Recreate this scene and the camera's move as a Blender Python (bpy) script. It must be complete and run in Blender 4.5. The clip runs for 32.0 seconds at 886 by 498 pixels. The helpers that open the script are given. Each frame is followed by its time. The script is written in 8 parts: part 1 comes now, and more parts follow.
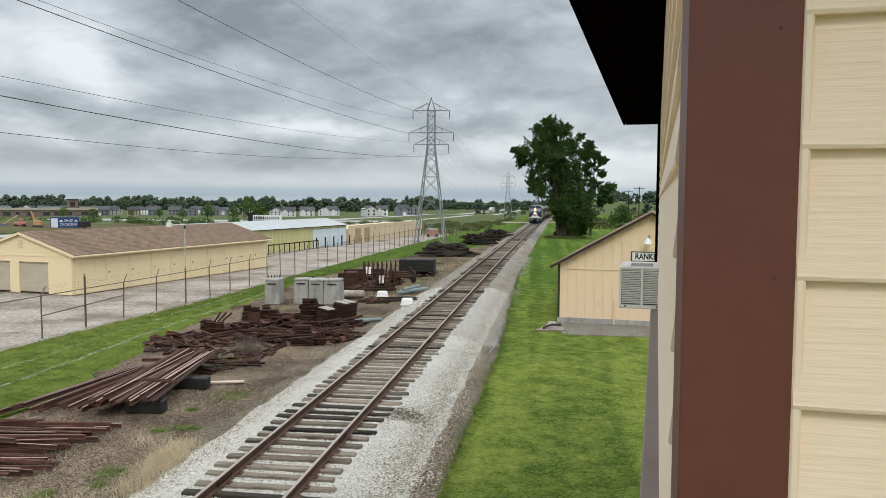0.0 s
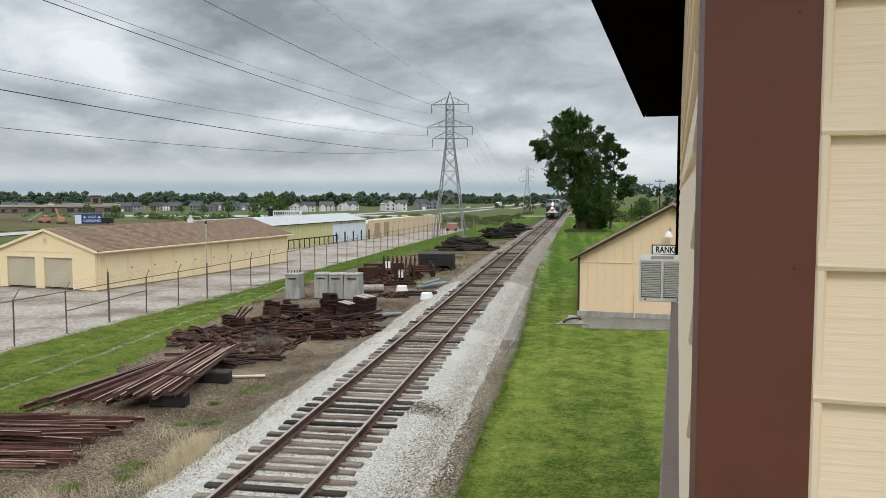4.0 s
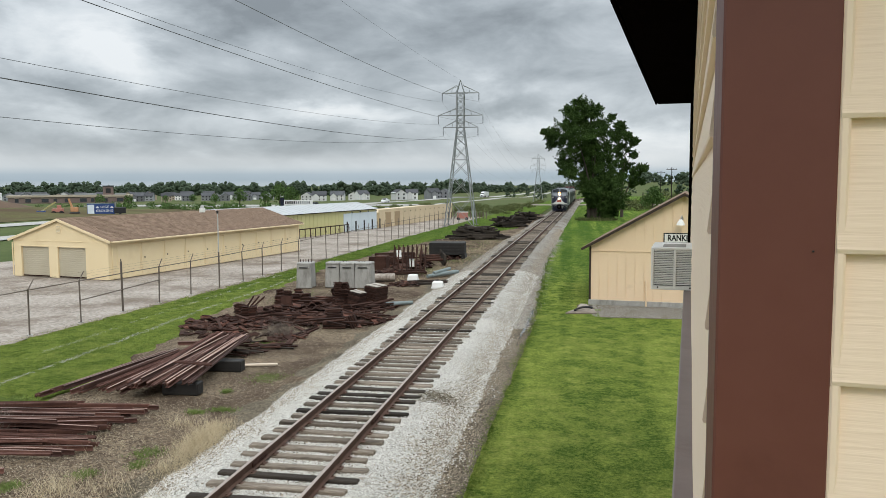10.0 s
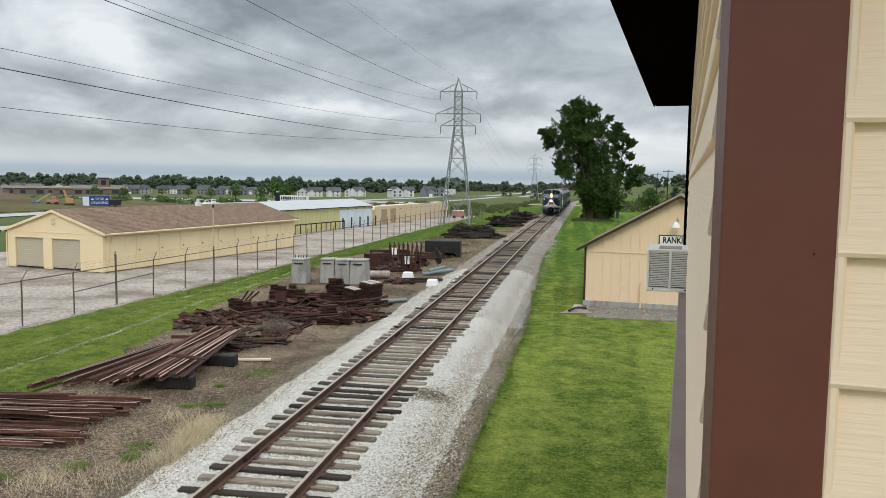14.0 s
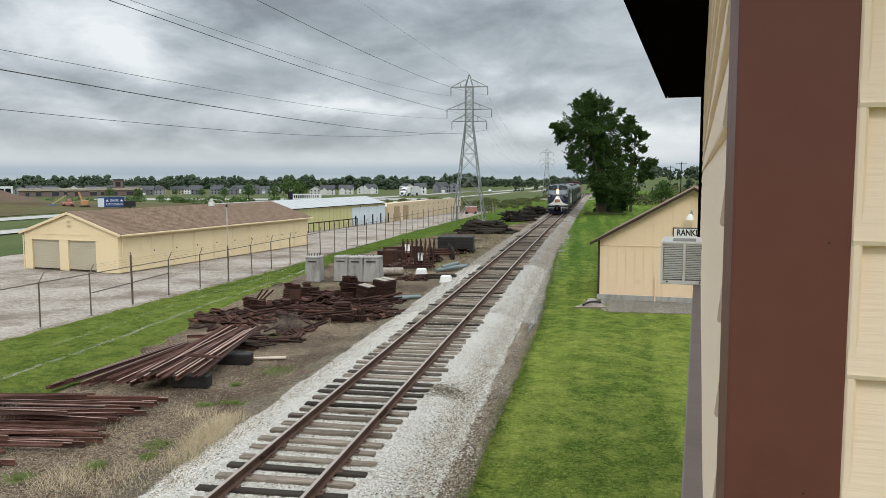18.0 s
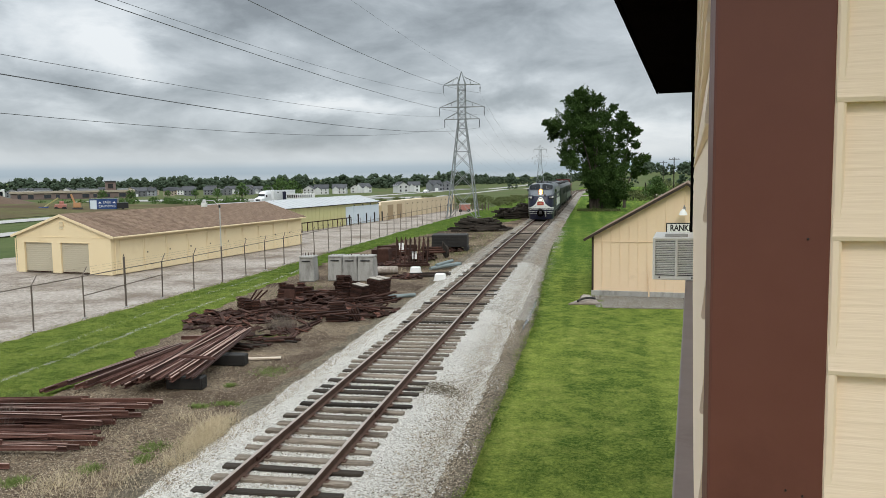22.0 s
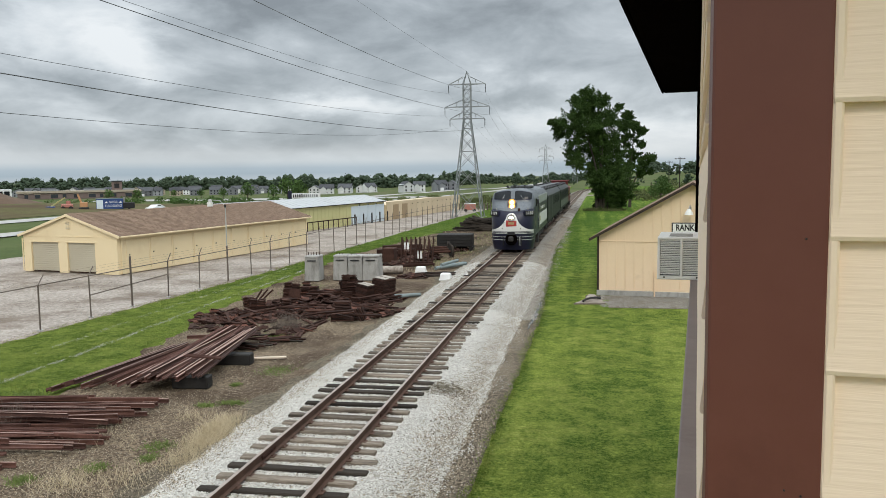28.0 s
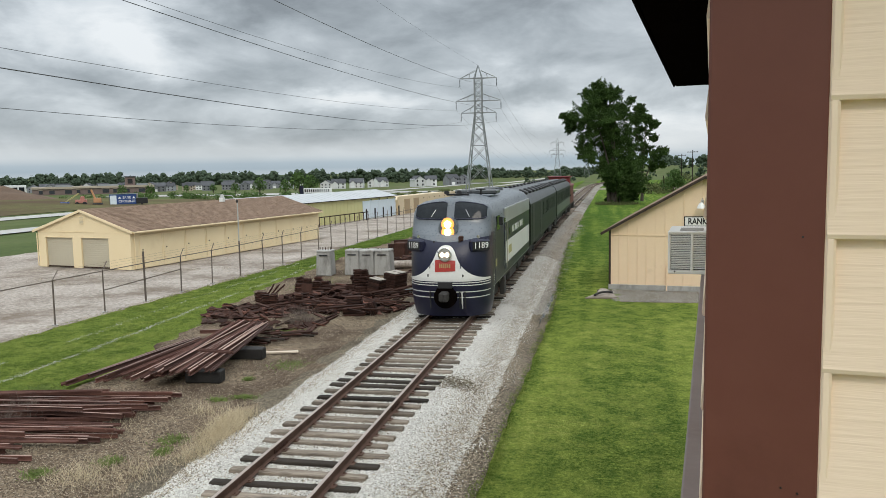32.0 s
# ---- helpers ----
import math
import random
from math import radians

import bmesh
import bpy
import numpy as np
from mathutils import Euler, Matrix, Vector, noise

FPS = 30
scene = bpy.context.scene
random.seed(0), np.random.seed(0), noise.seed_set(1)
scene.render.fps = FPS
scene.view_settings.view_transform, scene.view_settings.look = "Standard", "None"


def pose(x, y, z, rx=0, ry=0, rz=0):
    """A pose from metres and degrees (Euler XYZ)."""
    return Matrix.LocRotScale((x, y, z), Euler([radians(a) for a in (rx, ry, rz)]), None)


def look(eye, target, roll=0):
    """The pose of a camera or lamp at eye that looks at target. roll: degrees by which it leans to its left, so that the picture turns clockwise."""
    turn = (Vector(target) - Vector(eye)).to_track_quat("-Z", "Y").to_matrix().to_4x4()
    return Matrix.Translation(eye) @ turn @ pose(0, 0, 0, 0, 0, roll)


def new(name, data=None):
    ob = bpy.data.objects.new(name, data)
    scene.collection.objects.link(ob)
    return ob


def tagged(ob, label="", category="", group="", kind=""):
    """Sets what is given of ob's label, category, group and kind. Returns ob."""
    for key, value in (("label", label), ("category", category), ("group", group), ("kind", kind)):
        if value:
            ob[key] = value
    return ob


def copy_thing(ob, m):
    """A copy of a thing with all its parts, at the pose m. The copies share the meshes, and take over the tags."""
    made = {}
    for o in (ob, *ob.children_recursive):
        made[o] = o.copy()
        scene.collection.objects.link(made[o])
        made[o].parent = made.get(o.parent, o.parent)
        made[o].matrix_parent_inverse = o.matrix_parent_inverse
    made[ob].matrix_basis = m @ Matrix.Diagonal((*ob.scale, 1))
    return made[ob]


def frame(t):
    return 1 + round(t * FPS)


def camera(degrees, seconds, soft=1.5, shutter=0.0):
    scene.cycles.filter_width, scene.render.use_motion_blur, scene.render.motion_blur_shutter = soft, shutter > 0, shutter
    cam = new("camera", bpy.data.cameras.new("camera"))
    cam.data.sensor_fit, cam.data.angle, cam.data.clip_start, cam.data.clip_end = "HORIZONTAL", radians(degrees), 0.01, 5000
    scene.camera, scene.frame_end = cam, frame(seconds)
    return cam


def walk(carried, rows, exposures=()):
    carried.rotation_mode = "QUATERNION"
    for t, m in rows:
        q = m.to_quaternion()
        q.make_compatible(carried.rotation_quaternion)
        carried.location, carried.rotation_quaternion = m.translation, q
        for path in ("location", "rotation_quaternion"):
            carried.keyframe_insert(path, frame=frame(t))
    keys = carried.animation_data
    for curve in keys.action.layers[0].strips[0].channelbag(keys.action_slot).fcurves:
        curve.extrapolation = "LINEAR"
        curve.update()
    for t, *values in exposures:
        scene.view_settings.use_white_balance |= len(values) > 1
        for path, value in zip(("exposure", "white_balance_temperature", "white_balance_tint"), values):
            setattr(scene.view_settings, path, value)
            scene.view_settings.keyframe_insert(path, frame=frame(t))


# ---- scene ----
cam = camera(59.56, 32.0, soft=0.7)
PATH = [
    (0, (-0.0027, -0.0103, 5.1091), (-1.408, 9.871, 4.481), 0.32),
    (0.5, (0.0028, -0.0068, 5.1106), (-1.445, 9.868, 4.485), 0.14),
    (1, (0.0017, -0.0012, 5.1066), (-1.462, 9.871, 4.476), -0.00),
    (1.5, (0.0047, 0.0031, 5.1070), (-1.468, 9.873, 4.466), -0.14),
    (2, (0.0040, -0.0014, 5.1087), (-1.483, 9.865, 4.449), -0.21),
    (2.5, (0.0042, 0.0014, 5.1062), (-1.512, 9.862, 4.427), -0.24),
    (3, (0.0021, 0.0005, 5.1045), (-1.559, 9.853, 4.410), -0.24),
    (3.5, (0.0046, 0.0015, 5.1050), (-1.607, 9.846, 4.403), -0.15),
    (5.5, (0.0046, -0.0004, 5.1047), (-1.700, 9.828, 4.403), 0.03),
    (6, (0.0056, 0.0039, 5.1037), (-1.697, 9.833, 4.399), -0.01),
    (6.5, (0.0032, 0.0027, 5.1029), (-1.698, 9.831, 4.393), -0.06),
    (7, (0.0039, -0.0005, 5.1036), (-1.703, 9.826, 4.383), -0.11),
    (7.5, (0.0039, 0.0031, 5.1031), (-1.712, 9.827, 4.369), -0.20),
    (8, (0.0012, -0.0015, 5.1036), (-1.727, 9.820, 4.355), -0.29),
    (8.5, (0.0036, 0.0022, 5.1040), (-1.737, 9.819, 4.334), -0.31),
    (9, (0.0006, 0.0004, 5.1013), (-1.759, 9.812, 4.308), -0.32),
    (9.5, (-0.0008, -0.0016, 5.1017), (-1.780, 9.804, 4.279), -0.27),
    (10, (-0.0030, -0.0034, 5.0995), (-1.791, 9.799, 4.255), -0.25),
    (10.5, (-0.0040, -0.0037, 5.0999), (-1.784, 9.799, 4.243), -0.17),
    (11, (-0.0034, -0.0009, 5.0988), (-1.762, 9.806, 4.242), -0.15),
    (11.5, (-0.0038, -0.0012, 5.0997), (-1.735, 9.811, 4.253), -0.14),
    (12, (-0.0022, 0.0020, 5.0996), (-1.713, 9.819, 4.265), -0.12),
    (12.5, (-0.0041, -0.0043, 5.1000), (-1.705, 9.816, 4.276), 0.01),
    (13, (-0.0054, -0.0045, 5.1039), (-1.708, 9.815, 4.277), 0.18),
    (13.5, (-0.0110, -0.0051, 5.0968), (-1.720, 9.812, 4.254), 0.52),
    (14, (-0.0122, -0.0093, 5.0977), (-1.739, 9.802, 4.230), 0.79),
    (14.5, (-0.0124, -0.0046, 5.0940), (-1.764, 9.801, 4.205), 0.93),
    (16.5, (-0.0117, 0.0025, 5.0905), (-1.919, 9.774, 4.156), 0.47),
    (17, (-0.0082, 0.0033, 5.0919), (-1.930, 9.772, 4.152), 0.26),
    (17.5, (-0.0063, 0.0040, 5.0941), (-1.920, 9.775, 4.161), 0.02),
    (18, (-0.0072, 0.0021, 5.0949), (-1.900, 9.778, 4.176), -0.16),
    (18.5, (-0.0034, 0.0097, 5.0945), (-1.879, 9.790, 4.187), -0.21),
    (19, (-0.0051, 0.0051, 5.0937), (-1.868, 9.789, 4.195), -0.19),
    (19.5, (-0.0048, 0.0102, 5.0914), (-1.865, 9.795, 4.196), -0.19),
    (20, (-0.0036, 0.0088, 5.0927), (-1.852, 9.796, 4.197), -0.23),
    (20.5, (-0.0006, 0.0113, 5.0935), (-1.835, 9.800, 4.191), -0.35),
    (21, (0.0117, 0.0180, 5.0968), (-1.813, 9.807, 4.179), -0.53),
    (21.5, (0.0070, 0.0144, 5.0942), (-1.809, 9.804, 4.163), -0.64),
    (22, (0.0101, 0.0130, 5.0967), (-1.811, 9.800, 4.152), -0.81),
    (22.5, (0.0133, 0.0141, 5.0988), (-1.811, 9.801, 4.155), -0.84),
    (23, (0.0106, 0.0125, 5.0976), (-1.810, 9.801, 4.158), -0.74),
    (23.5, (0.0126, 0.0097, 5.0997), (-1.801, 9.799, 4.165), -0.71),
    (24, (0.0185, 0.0138, 5.1024), (-1.789, 9.804, 4.162), -0.74),
    (24.5, (0.0188, 0.0095, 5.1038), (-1.803, 9.796, 4.151), -0.83),
    (25, (0.0130, 0.0111, 5.0976), (-1.843, 9.790, 4.129), -0.90),
    (25.5, (0.0132, 0.0139, 5.0943), (-1.879, 9.784, 4.117), -0.92),
    (27.5, (0.0184, 0.0157, 5.0965), (-1.876, 9.789, 4.148), -0.79),
    (28, (0.0186, 0.0116, 5.0972), (-1.871, 9.786, 4.149), -0.83),
    (28.5, (0.0217, 0.0141, 5.0982), (-1.876, 9.787, 4.158), -0.88),
    (29, (0.0236, 0.0151, 5.0981), (-1.891, 9.786, 4.170), -1.01),
    (29.5, (0.0246, 0.0189, 5.1016), (-1.909, 9.787, 4.186), -1.14),
    (30, (0.0227, 0.0160, 5.1038), (-1.926, 9.782, 4.197), -1.22),
    (30.5, (0.0314, 0.0140, 5.1091), (-1.930, 9.778, 4.200), -1.24),
    (31, (0.0363, 0.0174, 5.1093), (-1.938, 9.777, 4.184), -1.23),
    (31.5, (0.0354, 0.0148, 5.1079), (-1.962, 9.766, 4.149), -1.20),
    (32, (0.0368, 0.0102, 5.1026), (-2.000, 9.748, 4.084), -1.06),
]
walk(cam, [(t, look(eye, target, roll)) for t, eye, target, roll in PATH])

# ---- light ----
SUN_EL, SUN_AZ = radians(42), radians(166)
world = bpy.data.worlds.new("overcast_sky")
scene.world = world
world.use_nodes = True


def build_sky():
    nt = world.node_tree
    nt.nodes.clear()
    N, L = nt.nodes.new, nt.links.new

    def math_node(op, a, b=None, clamp=False):
        n = N("ShaderNodeMath")
        n.operation, n.use_clamp = op, clamp
        for i, v in enumerate((a, b)):
            if v is None:
                continue
            if isinstance(v, (int, float)):
                n.inputs[i].default_value = v
            else:
                L(v, n.inputs[i])
        return n.outputs[0]

    co = N("ShaderNodeTexCoord").outputs["Generated"]
    sep = N("ShaderNodeSeparateXYZ")
    L(co, sep.inputs[0])
    up = math_node("MAXIMUM", sep.outputs[2], 0.0)
    # the cloud deck as a flat layer: direction divided by its height
    k = math_node("DIVIDE", 1.0, math_node("ADD", up, 0.26))
    comb = N("ShaderNodeCombineXYZ")
    L(math_node("MULTIPLY", sep.outputs[0], k), comb.inputs[0])
    L(math_node("MULTIPLY", sep.outputs[1], k), comb.inputs[1])
    mp = N("ShaderNodeMapping")
    mp.inputs["Location"].default_value = (2.07, 1.67, 0.4)
    mp.inputs["Rotation"].default_value = (0, 0, radians(28))
    mp.inputs["Scale"].default_value = (0.7, 1.0, 1.0)
    L(comb.outputs[0], mp.inputs[0])

    def fog(scale, detail, rough, lo, hi, dist=0.4):
        n = N("ShaderNodeTexNoise")
        n.inputs["Scale"].default_value, n.inputs["Detail"].default_value = scale, detail
        n.inputs["Roughness"].default_value, n.inputs["Distortion"].default_value = rough, dist
        L(mp.outputs[0], n.inputs["Vector"])
        r = N("ShaderNodeMapRange")
        r.interpolation_type = "SMOOTHSTEP"
        r.inputs["From Min"].default_value, r.inputs["From Max"].default_value = lo, hi
        L(n.outputs["Fac"], r.inputs["Value"])
        return r.outputs[0]

    # bearing and height of the view direction in degrees, with ragged edges
    az = math_node("MULTIPLY", math_node("ARCTAN2", sep.outputs[0], sep.outputs[1]), 57.2958)
    el = math_node("MULTIPLY", math_node("ARCSINE", sep.outputs[2]), 57.2958)
    flat = N("ShaderNodeCombineXYZ")
    L(az, flat.inputs[0])
    L(math_node("MULTIPLY", el, 2.3), flat.inputs[1])

    def lumps(scale, detail, rough, dist=0.0):
        n = N("ShaderNodeTexNoise")
        n.inputs["Scale"].default_value, n.inputs["Detail"].default_value = scale, detail
        n.inputs["Roughness"].default_value, n.inputs["Distortion"].default_value = rough, dist
        L(flat.outputs[0], n.inputs["Vector"])
        return n.outputs

    warp = N("ShaderNodeVectorMath")
    warp.operation = "MULTIPLY_ADD"
    warp.inputs[1].default_value = (9.0, 9.0, 0.0)
    L(lumps(0.16, 5, 0.6)["Color"], warp.inputs[0])
    L(flat.outputs[0], warp.inputs[2])
    masses = None
    # bearing, height, half widths, weight of the cloud masses and of the thin bright places
    for a, e, ra, re, amp in ((-38, 9.2, 5, 2.4, 0.3), (-33, 9.4, 3.2, 1.9, 0.38), (-30.5, 7.8, 4.5, 1.4, 0.2), (-37, 12.5, 4, 1.6, 0.1), (-19, 5.5, 4.5, 0.75, 0.3), (-14.5, 4.9, 6, 0.8, 0.22),
                              (-3.5, 3.6, 6, 1.5, 0.3), (4.0, 2.4, 7, 2.2, 0.42), (-34, 4.4, 8, 0.8, 0.1), (-8, 6.9, 6, 0.7, 0.1),
                              (-24, 12.4, 7, 2.8, -0.4), (-14, 11.2, 9, 3.4, -0.26), (-4, 11.5, 9, 3.4, -0.22), (-23.5, 7.0, 7, 1.7, -0.16), (-18, 2.9, 10, 1.0, -0.16), (-36, 6.2, 6, 1.1, -0.14), (-34, 2.7, 9, 1.0, -0.14), (2, 8.3, 9, 1.6, -0.12), (-5.5, 5.6, 4, 0.8, -0.1)):
        put = N("ShaderNodeVectorMath")
        put.operation = "MULTIPLY_ADD"
        put.inputs[1].default_value = (1 / ra, 1 / (2.3 * re), 0)
        put.inputs[2].default_value = (-(a + 4.5) / ra, -(2.3 * e + 4.5) / (2.3 * re), 0)
        L(warp.outputs[0], put.inputs[0])
        far = N("ShaderNodeVectorMath")
        far.operation = "LENGTH"
        L(put.outputs[0], far.inputs[0])
        r = N("ShaderNodeMapRange")
        r.interpolation_type = "SMOOTHSTEP"
        for key, v in (("From Min", 0.0), ("From Max", 1.35), ("To Min", amp), ("To Max", 0.0)):
            r.inputs[key].default_value = v
        L(far.outputs["Value"], r.inputs["Value"])
        masses = r.outputs[0] if masses is None else math_node("ADD", masses, r.outputs[0])
    big, small = fog(0.85, 5, 0.45, 0.33, 0.64, 0.25), lumps(0.13, 8, 0.57, 0.3)["Fac"]
    mixv = math_node("ADD", math_node("MULTIPLY", big, 0.16), math_node("MULTIPLY", math_node("SUBTRACT", small, 0.19), 1.08))
    mixv = math_node("ADD", math_node("ADD", mixv, 0.14), masses)
    ramp = N("ShaderNodeValToRGB")
    els = ramp.color_ramp.elements
    els[0].position, els[0].color = 0.14, (0.262, 0.294, 0.32, 1)
    els[1].position, els[1].color = 0.95, (0.88, 0.92, 0.945, 1)
    for p, c in ((0.35, (0.388, 0.433, 0.467, 1)), (0.54, (0.527, 0.578, 0.617, 1)), (0.72, (0.70, 0.755, 0.795, 1))):
        e = els.new(p)
        e.color = c
    L(mixv, ramp.inputs[0])
    # an overcast sky is brighter overhead
    lift = math_node("ADD", 0.88, math_node("MULTIPLY", math_node("POWER", up, 2.4), 3.1))
    # thin bright gap above the horizon
    low = N("ShaderNodeValToRGB")
    els = low.color_ramp.elements
    els[0].position, els[0].color = 0.0, (0.50, 0.58, 0.64, 1)
    els[1].position, els[1].color = 1.0, (0.52, 0.56, 0.59, 1)
    for p, c in ((0.05, (0.40, 0.50, 0.58, 1)), (0.11, (0.44, 0.54, 0.62, 1)), (0.19, (0.66, 0.72, 0.76, 1)), (0.28, (0.73, 0.775, 0.805, 1)), (0.42, (0.61, 0.655, 0.69, 1)), (0.7, (0.58, 0.615, 0.64, 1))):
        els.new(p).color = c
    L(math_node("MULTIPLY", up, 9.0, True), low.inputs[0])
    glow = N("ShaderNodeMapRange")
    glow.interpolation_type = "SMOOTHSTEP"
    for key, v in (("From Min", 0.008), ("From Max", 0.055), ("To Min", 0.9), ("To Max", 0.0)):
        glow.inputs[key].default_value = v
    L(up, glow.inputs["Value"])
    hz = N("ShaderNodeMix")
    hz.data_type = "RGBA"
    L(low.outputs[0], hz.inputs["B"])
    L(glow.outputs[0], hz.inputs["Factor"])
    L(ramp.outputs[0], hz.inputs["A"])
    sky = N("ShaderNodeTexSky")
    sky.sky_type, sky.sun_disc = "NISHITA", False
    sky.sun_elevation, sky.sun_rotation = SUN_EL, SUN_AZ
    cloud, clear, total = N("ShaderNodeBackground"), N("ShaderNodeBackground"), N("ShaderNodeAddShader")
    L(hz.outputs["Result"], cloud.inputs[0])
    L(lift, cloud.inputs[1])
    L(sky.outputs[0], clear.inputs[0])
    clear.inputs[1].default_value = 0.006
    L(cloud.outputs[0], total.inputs[0])
    L(clear.outputs[0], total.inputs[1])
    o = N("ShaderNodeOutputWorld")
    L(total.outputs[0], o.inputs[0])


build_sky()
sun = new("sun", bpy.data.lights.new("sun", "SUN"))
sun.data.energy, sun.data.angle, sun.data.color = 1.05, radians(22), (1.0, 0.92, 0.81)
sun.matrix_world = look((0, 0, 60), (-60 * math.sin(SUN_AZ) / math.tan(SUN_EL), -60 * math.cos(SUN_AZ) / math.tan(SUN_EL), 0))
scene.view_settings.exposure = 0.0


# ---- materials ----
def mat(name, a, b, scale=2.0, fine=30.0, rough=0.85, metal=0.0, bump=0.4, stain=None, stain_scale=0.6, stain_at=(0.55, 0.7),
        rnd=0.0, isle=False, stretch=(1, 1, 1), depth=0.02, emit=0.0, fine_mix=0.45, pos=False, cells=0.0, spec=0.4):
    """Two colours mixed by coarse and fine grain, optional stains, bump from the grain."""
    m = bpy.data.materials.new(name)
    m.use_nodes = True
    nt = m.node_tree
    N, L = nt.nodes.new, nt.links.new
    p = nt.nodes["Principled BSDF"]
    p.inputs["Specular IOR Level"].default_value = spec
    if pos:
        co = N("ShaderNodeNewGeometry").outputs["Position"]
    else:
        co = N("ShaderNodeTexCoord").outputs["Object"]
    mp = N("ShaderNodeMapping")
    mp.inputs["Scale"].default_value = stretch
    L(co, mp.inputs[0])
    vec = mp.outputs[0]
    if rnd:
        oi = N("ShaderNodeObjectInfo")
        sh = N("ShaderNodeVectorMath")
        sh.operation = "MULTIPLY_ADD"
        sh.inputs[1].default_value = (1, 1, 1)
        cx = N("ShaderNodeCombineXYZ")
        mu = N("ShaderNodeMath")
        mu.operation = "MULTIPLY"
        mu.inputs[1].default_value = 37.0
        L(oi.outputs["Random"], mu.inputs[0])
        for i in range(3):
            L(mu.outputs[0], cx.inputs[i])
        L(vec, sh.inputs[0])
        L(cx.outputs[0], sh.inputs[2])
        vec = sh.outputs[0]

    def grain(s, d, r=0.6):
        n = N("ShaderNodeTexNoise")
        n.inputs["Scale"].default_value, n.inputs["Detail"].default_value, n.inputs["Roughness"].default_value = s, d, r
        L(vec, n.inputs["Vector"])
        return n.outputs["Fac"]

    def ranged(v, lo, hi, to=(0, 1)):
        r = N("ShaderNodeMapRange")
        r.inputs["From Min"].default_value, r.inputs["From Max"].default_value = lo, hi
        r.inputs["To Min"].default_value, r.inputs["To Max"].default_value = to
        L(v, r.inputs["Value"])
        return r.outputs[0]

    def mixed(f, x, y):
        n = N("ShaderNodeMix")
        n.data_type = "RGBA"
        for key, v in (("Factor", f), ("A", x), ("B", y)):
            if isinstance(v, (tuple, list)):
                n.inputs[key].default_value = (*v, 1)
            elif isinstance(v, float):
                n.inputs[key].default_value = v
            else:
                L(v, n.inputs[key])
        return n.outputs["Result"]

    g1, g2 = grain(scale, 4), grain(fine, 3)
    if cells:
        vo = N("ShaderNodeTexVoronoi")
        vo.inputs["Scale"].default_value = cells
        L(vec, vo.inputs["Vector"])
        sp = N("ShaderNodeSeparateColor")
        L(vo.outputs["Color"], sp.inputs[0])
        g2 = sp.outputs[0]
    mx = N("ShaderNodeMix")
    mx.inputs[0].default_value = fine_mix
    L(ranged(g1, 0.3, 0.7), mx.inputs[2])
    L(ranged(g2, 0.1, 0.9) if cells else ranged(g2, 0.3, 0.7), mx.inputs[3])
    if isle:
        gi = N("ShaderNodeNewGeometry")
        col = mixed(gi.outputs["Random Per Island"], a, b)
    else:
        col = mixed(mx.outputs[0], a, b)
    if stain:
        col = mixed(ranged(grain(stain_scale, 6, 0.65), *stain_at), col, stain)
    if rnd:
        hs = N("ShaderNodeHueSaturation")
        L(ranged(oi.outputs["Random"], 0, 1, (1 - rnd, 1 + rnd)), hs.inputs["Value"])
        L(col, hs.inputs["Color"])
        col = hs.outputs[0]
    L(col, p.inputs["Base Color"])
    L(ranged(g2, 0, 1, (max(0.05, rough - 0.1), min(1, rough + 0.1))), p.inputs["Roughness"])
    p.inputs["Metallic"].default_value = metal
    if bump:
        bp = N("ShaderNodeBump")
        bp.inputs["Strength"].default_value, bp.inputs["Distance"].default_value = bump, depth
        L(vo.outputs["Distance"] if cells else mx.outputs[0], bp.inputs["Height"])
        L(bp.outputs[0], p.inputs["Normal"])
    if emit:
        p.inputs["Emission Color"].default_value = (*b, 1)
        p.inputs["Emission Strength"].default_value = emit
    return m


